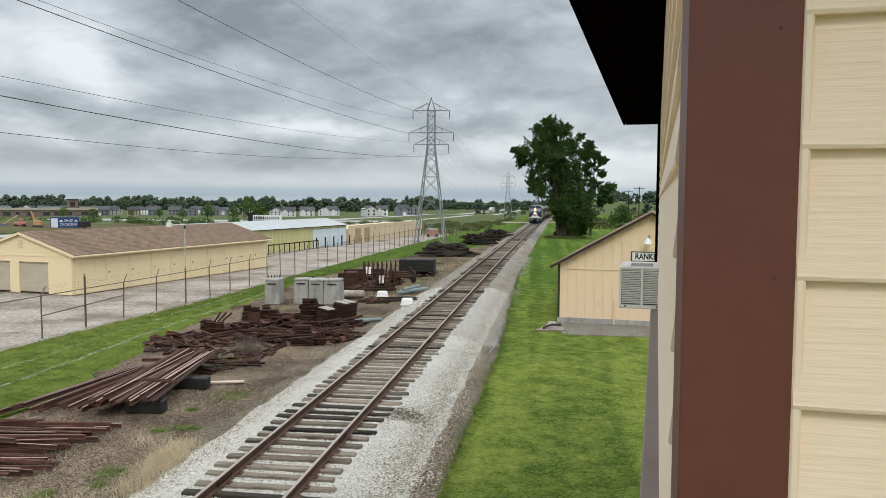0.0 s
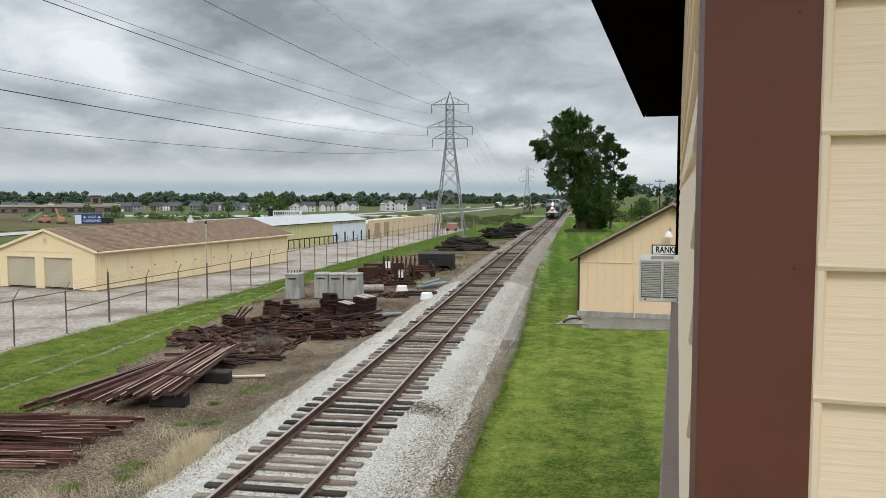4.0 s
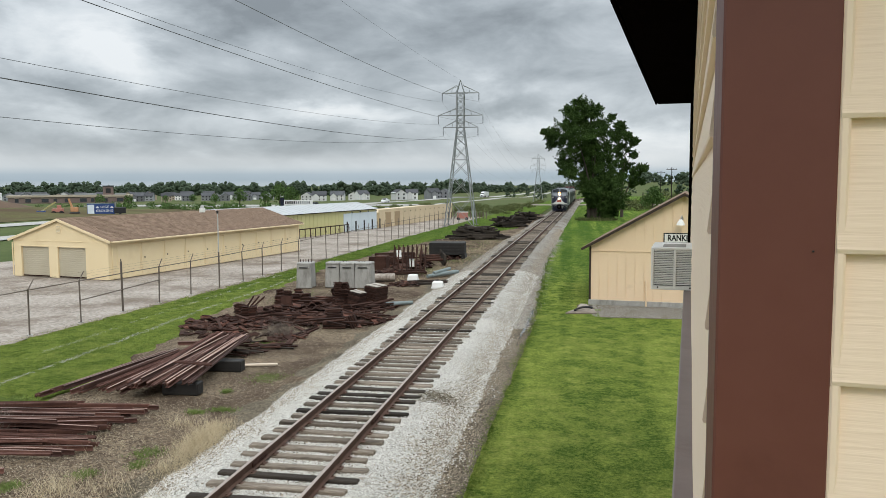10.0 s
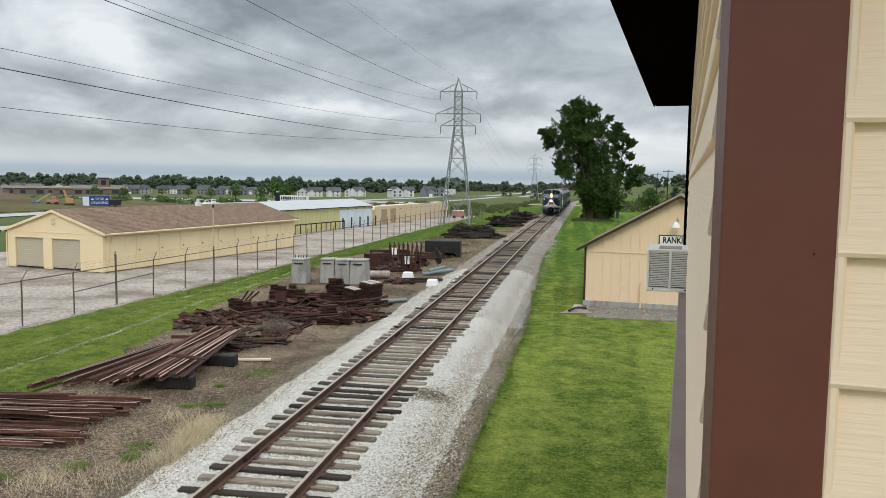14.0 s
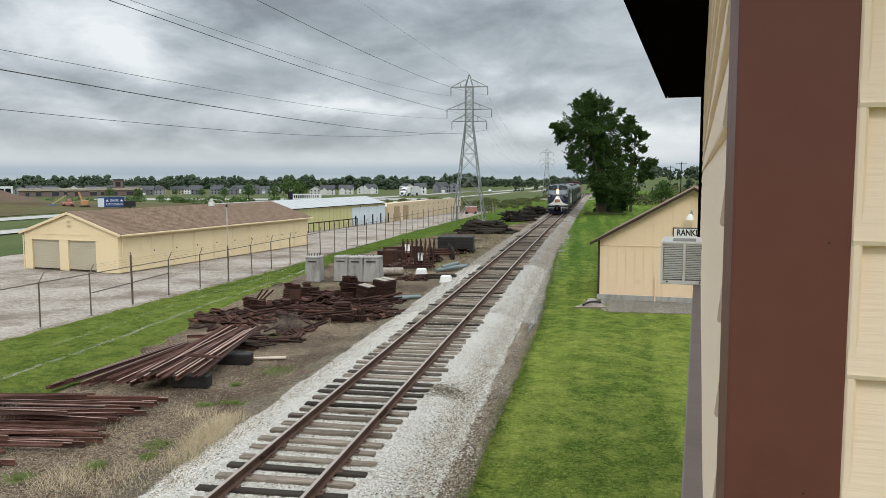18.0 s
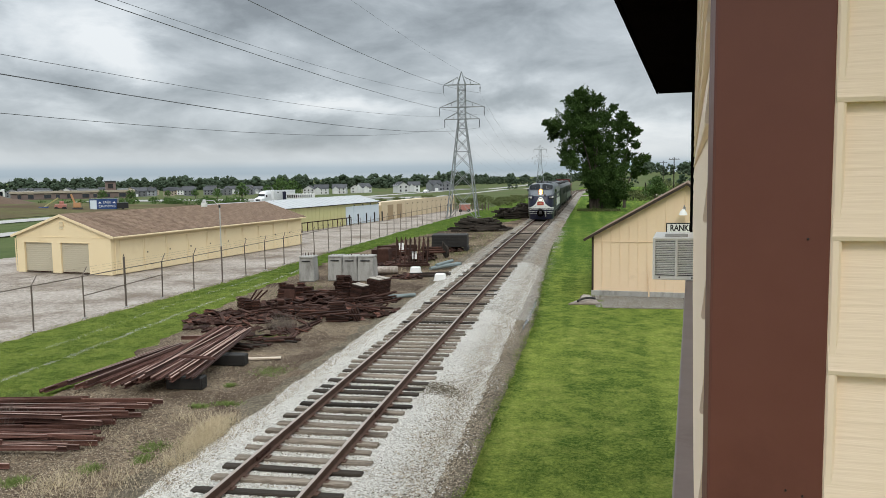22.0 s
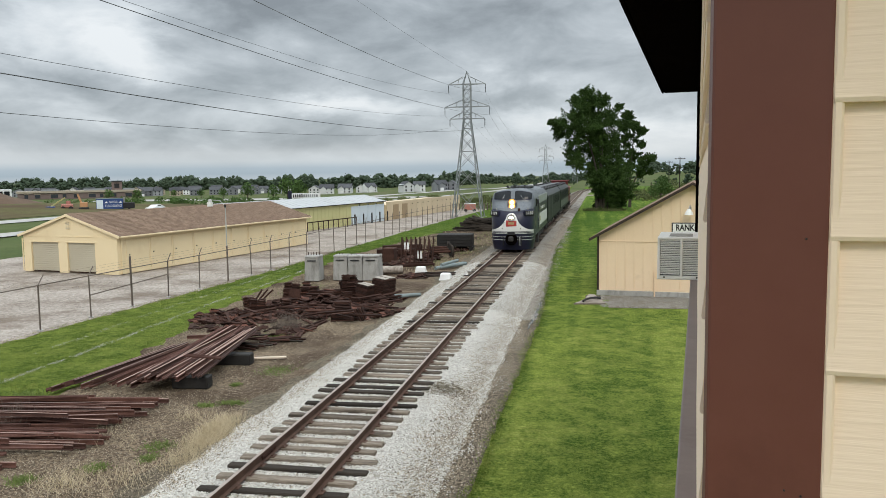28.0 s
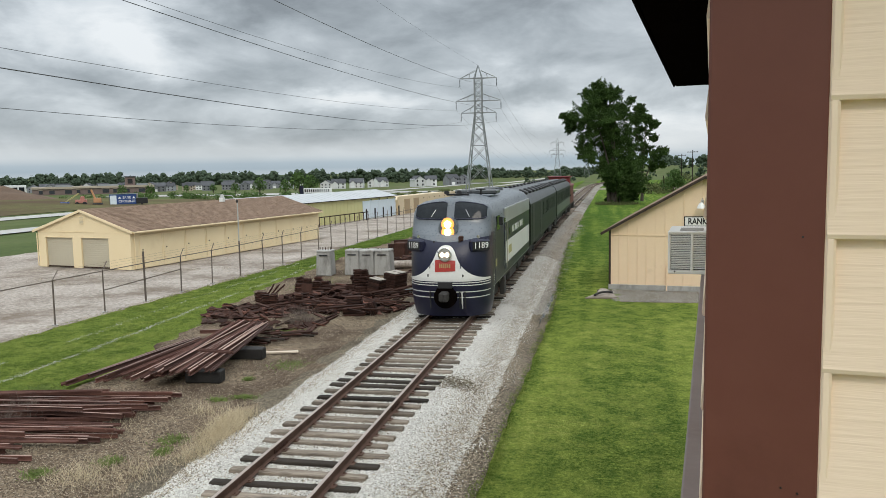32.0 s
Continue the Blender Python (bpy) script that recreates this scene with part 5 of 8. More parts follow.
    for p, q in zip(line, line[1:]):
        part("top_rail", B().cyl(p + Vector((0, 0, 1.68)), q + Vector((0, 0, 1.68)), 0.022, 6), M["fence"], back)
        for k in range(5):
            part("wire", B().cyl(p + Vector((0, 0, 0.2 + 0.3 * k)), q + Vector((0, 0, 0.2 + 0.3 * k)), 0.006, 4), M["fence"], back)


# ---- transmission line ----
def lattice_tower(name):
    t = thing(name, "grey galvanised steel lattice transmission tower", "pylon", group="transmission towers")
    H = 19.2

    def half(z):
        return 1.95 + (0.48 - 1.95) * min(1, z / 12.8) if z < 12.8 else 0.48
    for sx in (-1, 1):
        for sy in (-1, 1):
            b = B()
            zs = [0, 4.2, 8.6, 12.8, 17.6]
            for z0, z1 in zip(zs, zs[1:]):
                b.beam((sx * half(z0), sy * half(z0), z0), (sx * half(z1), sy * half(z1), z1), 0.11, 0.11)
            b.beam((sx * 0.48, sy * 0.48, 17.6), (0, 0, H), 0.08, 0.08)
            part("leg", b, M["galv"], t)
            part("footing", B().cyl((sx * 1.95, sy * 1.95, -0.4), (sx * 1.95, sy * 1.95, 0.15), 0.3, 10), M["concrete"], t)
    lv = [0.0, 3.9, 6.6, 8.8, 10.6, 11.8, 12.8]
    lv += [12.8 + 0.8 * k for k in range(1, 7)]
    for k, (z0, z1) in enumerate(zip(lv, lv[1:])):
        a, c = half(z0), half(z1)
        for ax in (0, 1):
            for s in (-1, 1):
                b = B()
                p = [((q * a, s * a, z0) if ax == 0 else (s * a, q * a, z0)) for q in (-1, 1)]
                q2 = [((q * c, s * c, z1) if ax == 0 else (s * c, q * c, z1)) for q in (-1, 1)]
                b.beam(p[0], q2[1], 0.06, 0.06).beam(p[1], q2[0], 0.06, 0.06)
                if k in (0, 2, 4, 6, 8, 10):
                    b.beam(q2[0], q2[1], 0.06, 0.06)
                part("lattice_brace", b, M["galv"], t)
    for z, w in ((17.5, 2.42), (14.6, 2.95), (13.05, 2.3)):
        for s in (-1, 1):
            b = B()
            for y in (-0.45, 0.45):
                b.beam((0, y, z), (s * w, 0, z), 0.09, 0.09)
                b.beam((s * 0.4, y, z + 0.95), (s * w, 0, z), 0.06, 0.06)
            b.beam((s * w * 0.5, 0.22, z), (s * w * 0.45, 0, z + 0.6), 0.05, 0.05)
            arm = part("cross_arm", b, M["galv"], t)
            i = B()
            for n in range(9):
                i.cyl((s * w, 0, z - 0.12 - n * 0.105), (s * w, 0, z - 0.17 - n * 0.105), 0.075, 8, 0.05)
            i.cyl((s * w, 0, z), (s * w, 0, z - 1.1), 0.02, 6)
            part("insulator", i, M["black"], arm)
    return t


def build_line():
    t1 = lattice_tower("transmission_tower")
    t1.matrix_basis = pose(-16.1, 101.5, -0.62, 0, 0, 2)
    spots = [t1.matrix_basis]
    for m in (pose(-17.6, 302, -2.95, 0, 0, 2), pose(-11.2, 520, gz(-11.2, 520), 0, 0, 2)):
        copy_thing(t1, m)
        spots.append(m)
    hooks = [(0, 19.2)] + [(s * w, z - 1.12) for s in (-1, 1) for w, z in ((2.42, 17.5), (2.95, 14.6), (2.3, 13.05))]
    # the line runs on over the yard to a pylon far behind the depot
    back = [(-14.26, 19.71, 2.5), (-17.76, 16.63, 4.15), (-20.68, 12.55, 3.4), (-16.34, 11.97, 4.52), (-10.29, 16.0, 4.39), (-12.84, 13.51, 3.27), (-10.91, 11.85, 4.17)]
    runs = [(spots[0] @ Vector((x, 0, z)), Vector((bx, -87.5, bz)), bs, 0.013 if x > 0 else 0.010 if x < 0 else 0.007) for (x, z), (bx, bz, bs) in zip(hooks, back)]
    for m0, m1 in ((spots[0], spots[1]), (spots[1], spots[2])):
        runs += [(m0 @ Vector((x, 0, z)), m1 @ Vector((x, 0, z)), 6.0 if x else 4.8, 0.007 if x else 0.005) for x, z in hooks]
    for a, c, s, r in runs:
        n = 30
        pts = [a.lerp(c, i / n) - Vector((0, 0, 4 * s * (i / n) * (1 - i / n))) for i in range(n + 1)]
        b = B()
        b.loft([[p + Vector((r * math.cos(1.2566 * k), 0, r * math.sin(1.2566 * k))) for k in range(5)] for p in pts])
        tagged(part("power_cable", b, M["wire"]), "thin dark overhead power cable hanging from the pylons", "cable", "power cables")


# ---- trees ----
def unit(v):
    return v / np.linalg.norm(v, axis=1)[:, None]


def leaf_cloud(g, blobs, n, size):
    """Leaf quads spread in and around ellipsoid clumps."""
    blobs = np.array(blobs, float)
    w = blobs[:, 3] ** 1.8
    k = g.choice(len(blobs), n, p=w / w.sum())
    d = unit(g.normal(size=(n, 3)))
    rad = blobs[k, 3] * (0.35 + 0.72 * g.random(n) ** 0.45) * (1 + 0.16 * np.sin(d[:, 0] * 7 + k) * np.cos(d[:, 2] * 9 + k))
    c = blobs[k, :3] + d * rad[:, None] * np.array([1, 1, 0.85])
    a, b = unit(g.normal(size=(n, 3))), g.normal(size=(n, 3))
    b = unit(b - (a * b).sum(1)[:, None] * a)
    s = size * g.uniform(0.6, 1.4, (n, 1))
    v = np.stack([c - a * s, c + b * s * 0.6, c + a * s, c - b * s * 0.6], 1).reshape(-1, 3)
    return v, np.arange(4 * n).reshape(-1, 4)


def twigs(g, blobs, per=16):
    """Leafy sprays that reach out of each large bough and thin towards their tips."""
    out = []
    for x, y, z, r in blobs:
        for a in unit(g.normal(size=(per, 3))):
            far = g.uniform(0.75, 1.25) * r ** 0.2
            bend = g.normal(0, 0.12, 3) + (0, 0, 0.06)
            for k, (q, w) in enumerate(((0.62, 0.36), (0.82, 0.3), (1.0, 0.23), (1.16, 0.16), (1.3, 0.11))):
                p = (a * q * far + bend * k * 0.5) * r
                out.append((x + p[0], y + p[1], z + p[2] * 0.92, w * r ** 0.6 * g.uniform(0.7, 1.3)))
    return out


def ball_verts():
    """A coarse sphere: points and triangles."""
    bm = bmesh.new()
    bmesh.ops.create_icosphere(bm, subdivisions=1, radius=1.0)
    bm.verts.ensure_lookup_table()
    v = np.array([q.co[:] for q in bm.verts])
    f = np.array([[q.index for q in p.verts] for p in bm.faces])
    bm.free()
    return v, f


def crown_lumps(g, blobs):
    """Closed lumpy crowns for woods that stay far off."""
    bv, bf = ball_verts()
    V, F = [], []
    for k, (x, y, z, r) in enumerate(blobs):
        wave = 1 + 0.16 * np.sin(bv[:, 0] * 5 + 1.7 * k) * np.cos(bv[:, 2] * 6 + k) + g.normal(0, 0.2, len(bv))
        V.append(bv * (r * wave)[:, None] * (1, 1, 0.85) + (x, y, z))
        F.append(bf + len(bv) * k)
    return np.concatenate(V), np.concatenate(F)


def tree(name, label, at, trunk_h, trunk_r, blobs, n, leaf, material, seed=1, limbs=7):
    t = thing(name, label, "tree", pose(*at))
    r = random.Random(seed)
    b = B()
    p, rad = Vector((0, 0, -0.2)), trunk_r * 1.35
    for k in range(6):
        q = Vector((r.uniform(-0.12, 0.12) * trunk_r * 3, r.uniform(-0.1, 0.1), trunk_h * (k + 1) / 6))
        b.cyl(p, q, rad, 10, rad * 0.86, caps=False)
        p, rad = q, rad * 0.86
    part("trunk", b, M["bark"], t, smooth=True)
    order = sorted(blobs, key=lambda q: -q[3])[:limbs]
    for q in order:
        s = Vector((0, 0, trunk_h * r.uniform(0.35, 0.95)))
        e = Vector(q[:3])
        m = s.lerp(e, 0.5) + Vector((0, 0, 0.5))
        part("limb", B().cyl(s, m, trunk_r * 0.4, 7, trunk_r * 0.25, caps=False).cyl(m, e, trunk_r * 0.25, 7, trunk_r * 0.08, caps=False), M["bark"], t, smooth=True)
    v, f = leaf_cloud(np.random.default_rng(seed), blobs, n, leaf)
    raw("crown", v, f, M[material], t)
    return t


def build_trees():
    r = random.Random(11)
    g = np.random.default_rng(40)
    # boughs: across, up, reach
    spots = ((-1.1, 17.3, 0.8), (0.0, 16.7, 1.15), (1.6, 16.0, 1.2), (-0.7, 15.8, 1.5), (-2.5, 16.2, 0.9), (0.8, 14.6, 1.9), (-1.9, 14.1, 1.7), (-3.5, 12.7, 1.8), (-5.4, 12.6, 1.0), (-4.9, 11.2, 1.0), (-1.1, 11.9, 2.2), (1.8, 12.6, 1.9), (-2.7, 10.4, 1.5), (0.1, 9.5, 2.2),
             (-3.0, 8.0, 1.2), (-2.0, 6.8, 1.5), (2.6, 10.1, 1.9), (0.6, 7.0, 2.1), (3.1, 7.6, 1.9), (4.2, 5.3, 1.9), (2.0, 4.2, 2.1), (4.8, 3.0, 1.5), (2.6, 1.9, 1.6), (1.0, 3.1, 1.0), (3.7, 1.4, 1.1), (5.3, 1.8, 0.9), (-3.4, 6.6, 0.5), (-6.3, 12.9, 0.5), (1.6, 9.0, 1.8), (-0.6, 13.5, 1.8), (0.9, 11.0, 1.9), (1.6, 5.6, 1.8), (0.5, 5.0, 1.3), (3.2, 3.4, 1.8), (4.4, 0.7, 1.0), (2.9, 0.5, 1.1), (1.7, 0.8, 0.9), (0.6, 0.0, 0.5), (1.5, -0.2, 0.6), (2.6, -0.3, 0.6), (3.8, -0.2, 0.6), (0.4, 3.6, 0.9), (1.2, 2.2, 1.0), (1.3, -0.8, 0.6), (2.2, -0.85, 0.7), (3.1, -0.8, 0.6), (1.8, 0.2, 0.9))
    blobs = [(x - 1.3, r.uniform(-1.8, 1.8), z + 0.6, 0.95 * q) for x, z, q in spots]
    tree("oak_tree", "large dark green oak with dense ragged crown beside the track", (1.3, 121, -0.6), 7, 0.42, blobs + twigs(g, blobs, 22), 140000, 0.11, "leaf", 4)
    for x, lean, h in ((0.75, -0.3, 4.0), (1.7, 0.25, 3.4), (2.3, 0.5, 2.6)):
        tagged(part("tree_stem", B().cyl((x, 120.4, -0.8), (x + lean, 120.6, h), 0.28, 9, 0.2), M["bark"]), "grey ivy-grown side stem of the oak", "tree stem", "oak stems")
    spots = ((4.3, 14.4, 0.9), (5.6, 13.3, 1.1), (4.8, 11.9, 1.6), (6.5, 11.6, 1.2), (7.6, 10.8, 1.1), (5.9, 9.6, 1.6), (7.6, 8.8, 0.9), (6.5, 7.4, 1.3), (8.1, 6.5, 1.2), (9.2, 6.8, 0.8), (7.6, 4.8, 1.2), (9.0, 4.8, 0.8), (5.6, 5.6, 1.2))
    blobs = [((x - 6.0) * 1.083, r.uniform(-1.6, 1.6), z * 1.083 + 0.6, 0.8 * q) for x, z, q in spots]
    tree("oak_tree", "smaller green tree with airy crown behind the oak", (6.1, 131, -0.6), 6, 0.22, blobs + twigs(g, blobs, 20), 38000, 0.105, "leaf", 5)
    blobs = [(0, 0, 3.2, 1.5), (1.0, 0, 2.6, 1.2), (-1.0, 0, 2.2, 1.2), (0.4, 0, 4.3, 0.9)]
    tree("oak_tree", "small rounded green tree behind the oak", (12.6, 150, -0.6), 2, 0.15, blobs, 1800, 0.16, "leaf2", 6)
    # distant woods: closed crowns with leafy twigs on them
    g = np.random.default_rng(21)
    B1, V, F, n0 = [], [], [], 0
    spans = [(-900, -420, 760, 860, 330, 14), (-440, -120, 740, 850, 260, 13), (-1500, -850, 800, 950, 130, 18), (-900, -500, 700, 760, 150, 10), (-130, 70, 800, 900, 150, 10), (-60, -20, 560, 660, 14, 3.6), (40, 420, 560, 800, 170, 9), (-30, 4, 360, 480, 10, 2.6), (15, 110, 300, 420, 44, 5)]
    for x0, x1, y0, y1, n, h in spans:
        for _ in range(n):
            x, y, hh = g.uniform(x0, x1), g.uniform(y0, y1), h * g.choice((0.55, 0.75, 0.85, 0.95, 1.2)) * g.uniform(0.9, 1.1)
            bl = [(x + g.uniform(-0.42, 0.42) * hh, y + g.uniform(-3, 3), gz(x, y) + hh * q, hh * g.uniform(0.13, 0.22)) for q in (0.1, 0.2, 0.32, 0.42, 0.5, 0.55, 0.62, 0.7, 0.78)]
            bl = [(x + (a - x) * (1.25 - 0.8 * k / 8), b, c, d) for k, (a, b, c, d) in enumerate(bl)]
            B1 += [(a, b, c, 0.86 * d) for a, b, c, d in bl]
            v, f = leaf_cloud(g, [(a, b, c, 1.12 * d) for a, b, c, d in bl], 120, 0.036 * h + 0.06)
            V.append(v)
            F.append(f + n0)
            n0 += len(v)
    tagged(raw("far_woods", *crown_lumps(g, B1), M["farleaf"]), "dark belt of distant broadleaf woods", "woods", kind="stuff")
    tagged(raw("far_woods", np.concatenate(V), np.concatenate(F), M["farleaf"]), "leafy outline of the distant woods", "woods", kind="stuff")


build_storage()
build_fence()
build_line()
build_trees()


# ---- scrap and stores in the yard ----
def rail_bar(p0, p1, roll=0.0, h=1.0):
    """One loose length of rail lying from p0 to p1 (its foot line)."""
    p0, p1 = Vector(p0), Vector(p1)
    d = (p1 - p0).normalized()
    side = d.cross(Vector((0, 0, 1))).normalized()
    up = side.cross(d)
    c, s = math.cos(roll), math.sin(roll)
    sx, sz = side * c + up * s, up * c - side * s
    ring = [sx * u * h + sz * (w + 0.172) * h for u, w in RAIL_PROF]
    return B().loft([[p + q for q in ring] for p in (p0, p1)])


TURNS = random.Random(8)


def loose_rail(p0, p1, roll, label, group, material="railrust", k=0.68):
    turn, lift = TURNS.choice(((0.0, 0.0), (0.0, 0.0), (0.0, 0.0), (1.45, 0.07 * k), (-1.45, 0.07 * k)))
    up = Vector((0, 0, lift))
    ob = tagged(part("scrap_rail", rail_bar(Vector(p0) + up, Vector(p1) + up, roll + turn, k), M[material]), label, "rail", group)
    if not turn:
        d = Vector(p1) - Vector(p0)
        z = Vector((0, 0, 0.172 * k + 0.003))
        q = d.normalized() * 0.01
        # worn head strip, its colour also paled for sky light from above
        part("head", B().beam(Vector(p0) + z + q, Vector(p1) + z - q, 0.062 * k, 0.006), M["headrust"], ob, "worn running surface, its colour paled further for sky light")
    return ob


def build_rail_piles():
    r = random.Random(31)
    n = 34
    for i in range(n):
        y = 17.2 - 4.6 * i / (n - 1) + r.uniform(-0.1, 0.1)
        xr = -10.35 + 0.25 * math.sin(i * 0.4) - (0.9 if i > 25 else 0) + r.uniform(-0.7, 0.3)
        ang = radians(11 - 7 * i / n + r.uniform(-6, 6))
        L = r.uniform(4.6, 7.5)
        e = Vector((xr, y, -0.43 + (0.1 if i % 4 == 2 else 0.0) + 0.05 * (i % 3 == 1)))
        s = e - Vector((math.cos(ang), math.sin(ang), r.uniform(-0.008, 0.004))) * L
        loose_rail(s, e, r.uniform(-0.06, 0.06), "rusty brown scrap rail in a loose flat pile on dirt", "flat pile of scrap rails", k=0.56)
    for i in range(15):
        y = 16.9 - 4.2 * i / 14 + r.uniform(-0.15, 0.15)
        ang = radians(r.uniform(-2, 15))
        e = Vector((r.uniform(-12.2, -10.2), y, -0.29 + 0.13 * (i % 5 == 2)))
        s = e - Vector((math.cos(ang), math.sin(ang), 0.004)) * r.uniform(2.4, 5.0)
        loose_rail(s, e, r.uniform(-0.4, 0.4), "rusty brown scrap rail lying across the flat pile", "flat pile of scrap rails", k=0.56)
    # rails leaning over timber blocks
    for i in range(15):
        i *= 0.72
        a = Vector((-14.1 + 0.30 * i + r.uniform(-0.05, 0.05), 17.75 + 0.02 * i + r.uniform(-0.2, 0.2), -0.43 + 0.02 * i + 0.1 * (r.random() < 0.3)))
        c = Vector((-13.35 + 0.2 * i + r.uniform(-0.05, 0.05), 22.6 + 0.09 * i + r.uniform(-0.5, 0.3), -0.36 + 0.03 * i))
        loose_rail(a, c, r.uniform(-0.25, 0.25), "long rusty rail stacked in the yard", "raised stack of rails")
    for i in range(13):
        i *= 0.7
        a = Vector((-11.75 + 0.2 * i + r.uniform(-0.05, 0.05), 17.35 + 0.03 * i + r.uniform(-0.2, 0.25), -0.1 + 0.12 * (r.random() < 0.35)))
        a.y += 0.5
        c = Vector((-12.3 + 0.15 * i + r.uniform(-0.06, 0.06), 24.2 + r.uniform(-0.6, 0.4), -0.1 + 0.12 * (r.random() < 0.35)))
        loose_rail(a, c, r.uniform(-0.2, 0.2), "long rusty rail resting on black timber blocks", "raised stack of rails")
    loose_rail((-13.2, 23.3, -0.2), (-12.0, 23.6, -0.2), 0.0, "short rusty rail end lying across the stack", "raised stack of rails")
    loose_rail((-11.2, 19.7, 0.1), (-10.1, 19.6, 0.08), 0.0, "short rusty rail end lying across the stack", "raised stack of rails")
    for x, y, w in ((-10.45, 18.62, 1.0), (-10.7, 21.2, 1.5)):
        b = B().box((x, y, -0.28), (w, 0.36, 0.34), Matrix.Rotation(radians(3), 3, "Z"), 0.03)
        tagged(part("timber_block", b, M["blackwood"]), "black creosoted timber block under the rails", "timber block", "support blocks")
    b = B().beam((-10.35, 21.75, -0.4), (-9.2, 22.05, -0.4), 0.14, 0.05, 0.005)
    tagged(part("pale_plank", b, M["plank"]), "pale sawn plank lying on the dirt", "plank")
    for k in range(26):
        a = r.uniform(-0.5, 0.7)
        p = Vector((r.uniform(-12.2, -10.3), r.uniform(23.0, 25.0), -0.42 + 0.03 * (k % 4)))
        q = p + Vector((math.cos(a), math.sin(a), 0)) * r.uniform(0.5, 1.3)
        tagged(part("scrap_bar", B().beam(p, q, 0.09, 0.05, 0.006, r.uniform(-0.4, 0.4)), M["rust"] if k % 3 else M["oldwood"]), "rusty steel bar among scrap on the dirt", "steel bar", "loose scrap bars")


PLATES = []


def plate_meshes():
    for k, (w, d, t) in enumerate(((0.36, 0.2, 0.028), (0.42, 0.24, 0.04), (0.3, 0.2, 0.03), (0.6, 0.22, 0.045), (0.9, 0.3, 0.055))):
        b = B().box((0, 0, 0), (w, d, t), None, 0.008)
        if k < 3:
            b.box((0.09, 0, t * 0.7), (0.02, d * 0.96, t * 0.5))
            b.box((-0.09, 0, t * 0.7), (0.02, d * 0.96, t * 0.5))
        for key in ("rust", "rustred"):
            me = bpy.data.meshes.new("tie_plate")
            me.from_pydata(b.v, [], b.f)
            me.materials.append(M[key])
            PLATES.append((me, t))


def plate(parent, k, m):
    o = new("tie_plate", PLATES[k][0])
    o.parent = parent
    o.matrix_basis = m


def plate_stack(x, y, h, rot, kind, cols=1, rows=1, label="neat stack of dark rusty tie plates on the dirt", red=0, seed=0, z0=-0.45):
    r = random.Random(seed)
    s = thing("tie_plate_stack", label, "plate stack", pose(x, y, z0, 0, 0, rot), "tie plate stacks")
    w = (0.36, 0.42, 0.3, 0.6, 0.9)[kind]
    d = (0.2, 0.24, 0.2, 0.22, 0.3)[kind]
    t = PLATES[kind * 2][1] * (1.25 if kind < 3 else 1.08)
    for c in range(cols):
        for q in range(rows):
            n = int(h * r.uniform(0.55, 1.1) / t)
            lx, ly, tw = r.gauss(0, 0.10), r.gauss(0, 0.10), r.gauss(0, 9)
            ox, oy = r.gauss(0, 0.05), r.gauss(0, 0.05)
            for k in range(n):
                z = t * (k + 0.5)
                m = pose((c - (cols - 1) / 2) * (w + 0.05) + ox + lx * z + r.gauss(0, 0.02), (q - (rows - 1) / 2) * (d + 0.05) + oy + ly * z + r.gauss(0, 0.02), z, r.gauss(0, 2) - 30 * ly, r.gauss(0, 2) + 30 * lx, tw + r.gauss(0, 4))
                plate(s, kind * 2 + (1 if r.random() < red else 0), m)
    return s


def heap(cx0, cy0, rx, ry, n, label, red=0.2, seed=1, hmax=0.25, kinds=(0, 1, 2, 3)):
    r = random.Random(seed)
    s = thing("scrap_heap", label, "scrap heap", pose(cx0, cy0, -0.45), "scrap heaps")
    for k in range(n):
        a, q = r.uniform(0, 6.28), math.sqrt(r.random())
        z = 0.02 + hmax * max(0, 1 - q) * r.random()
        m = pose(rx * q * math.cos(a), ry * q * math.sin(a), z, r.gauss(0, 15), r.gauss(0, 15), r.uniform(-75, 75))
        plate(s, r.choice(kinds) * 2 + (1 if r.random() < red else 0), m)


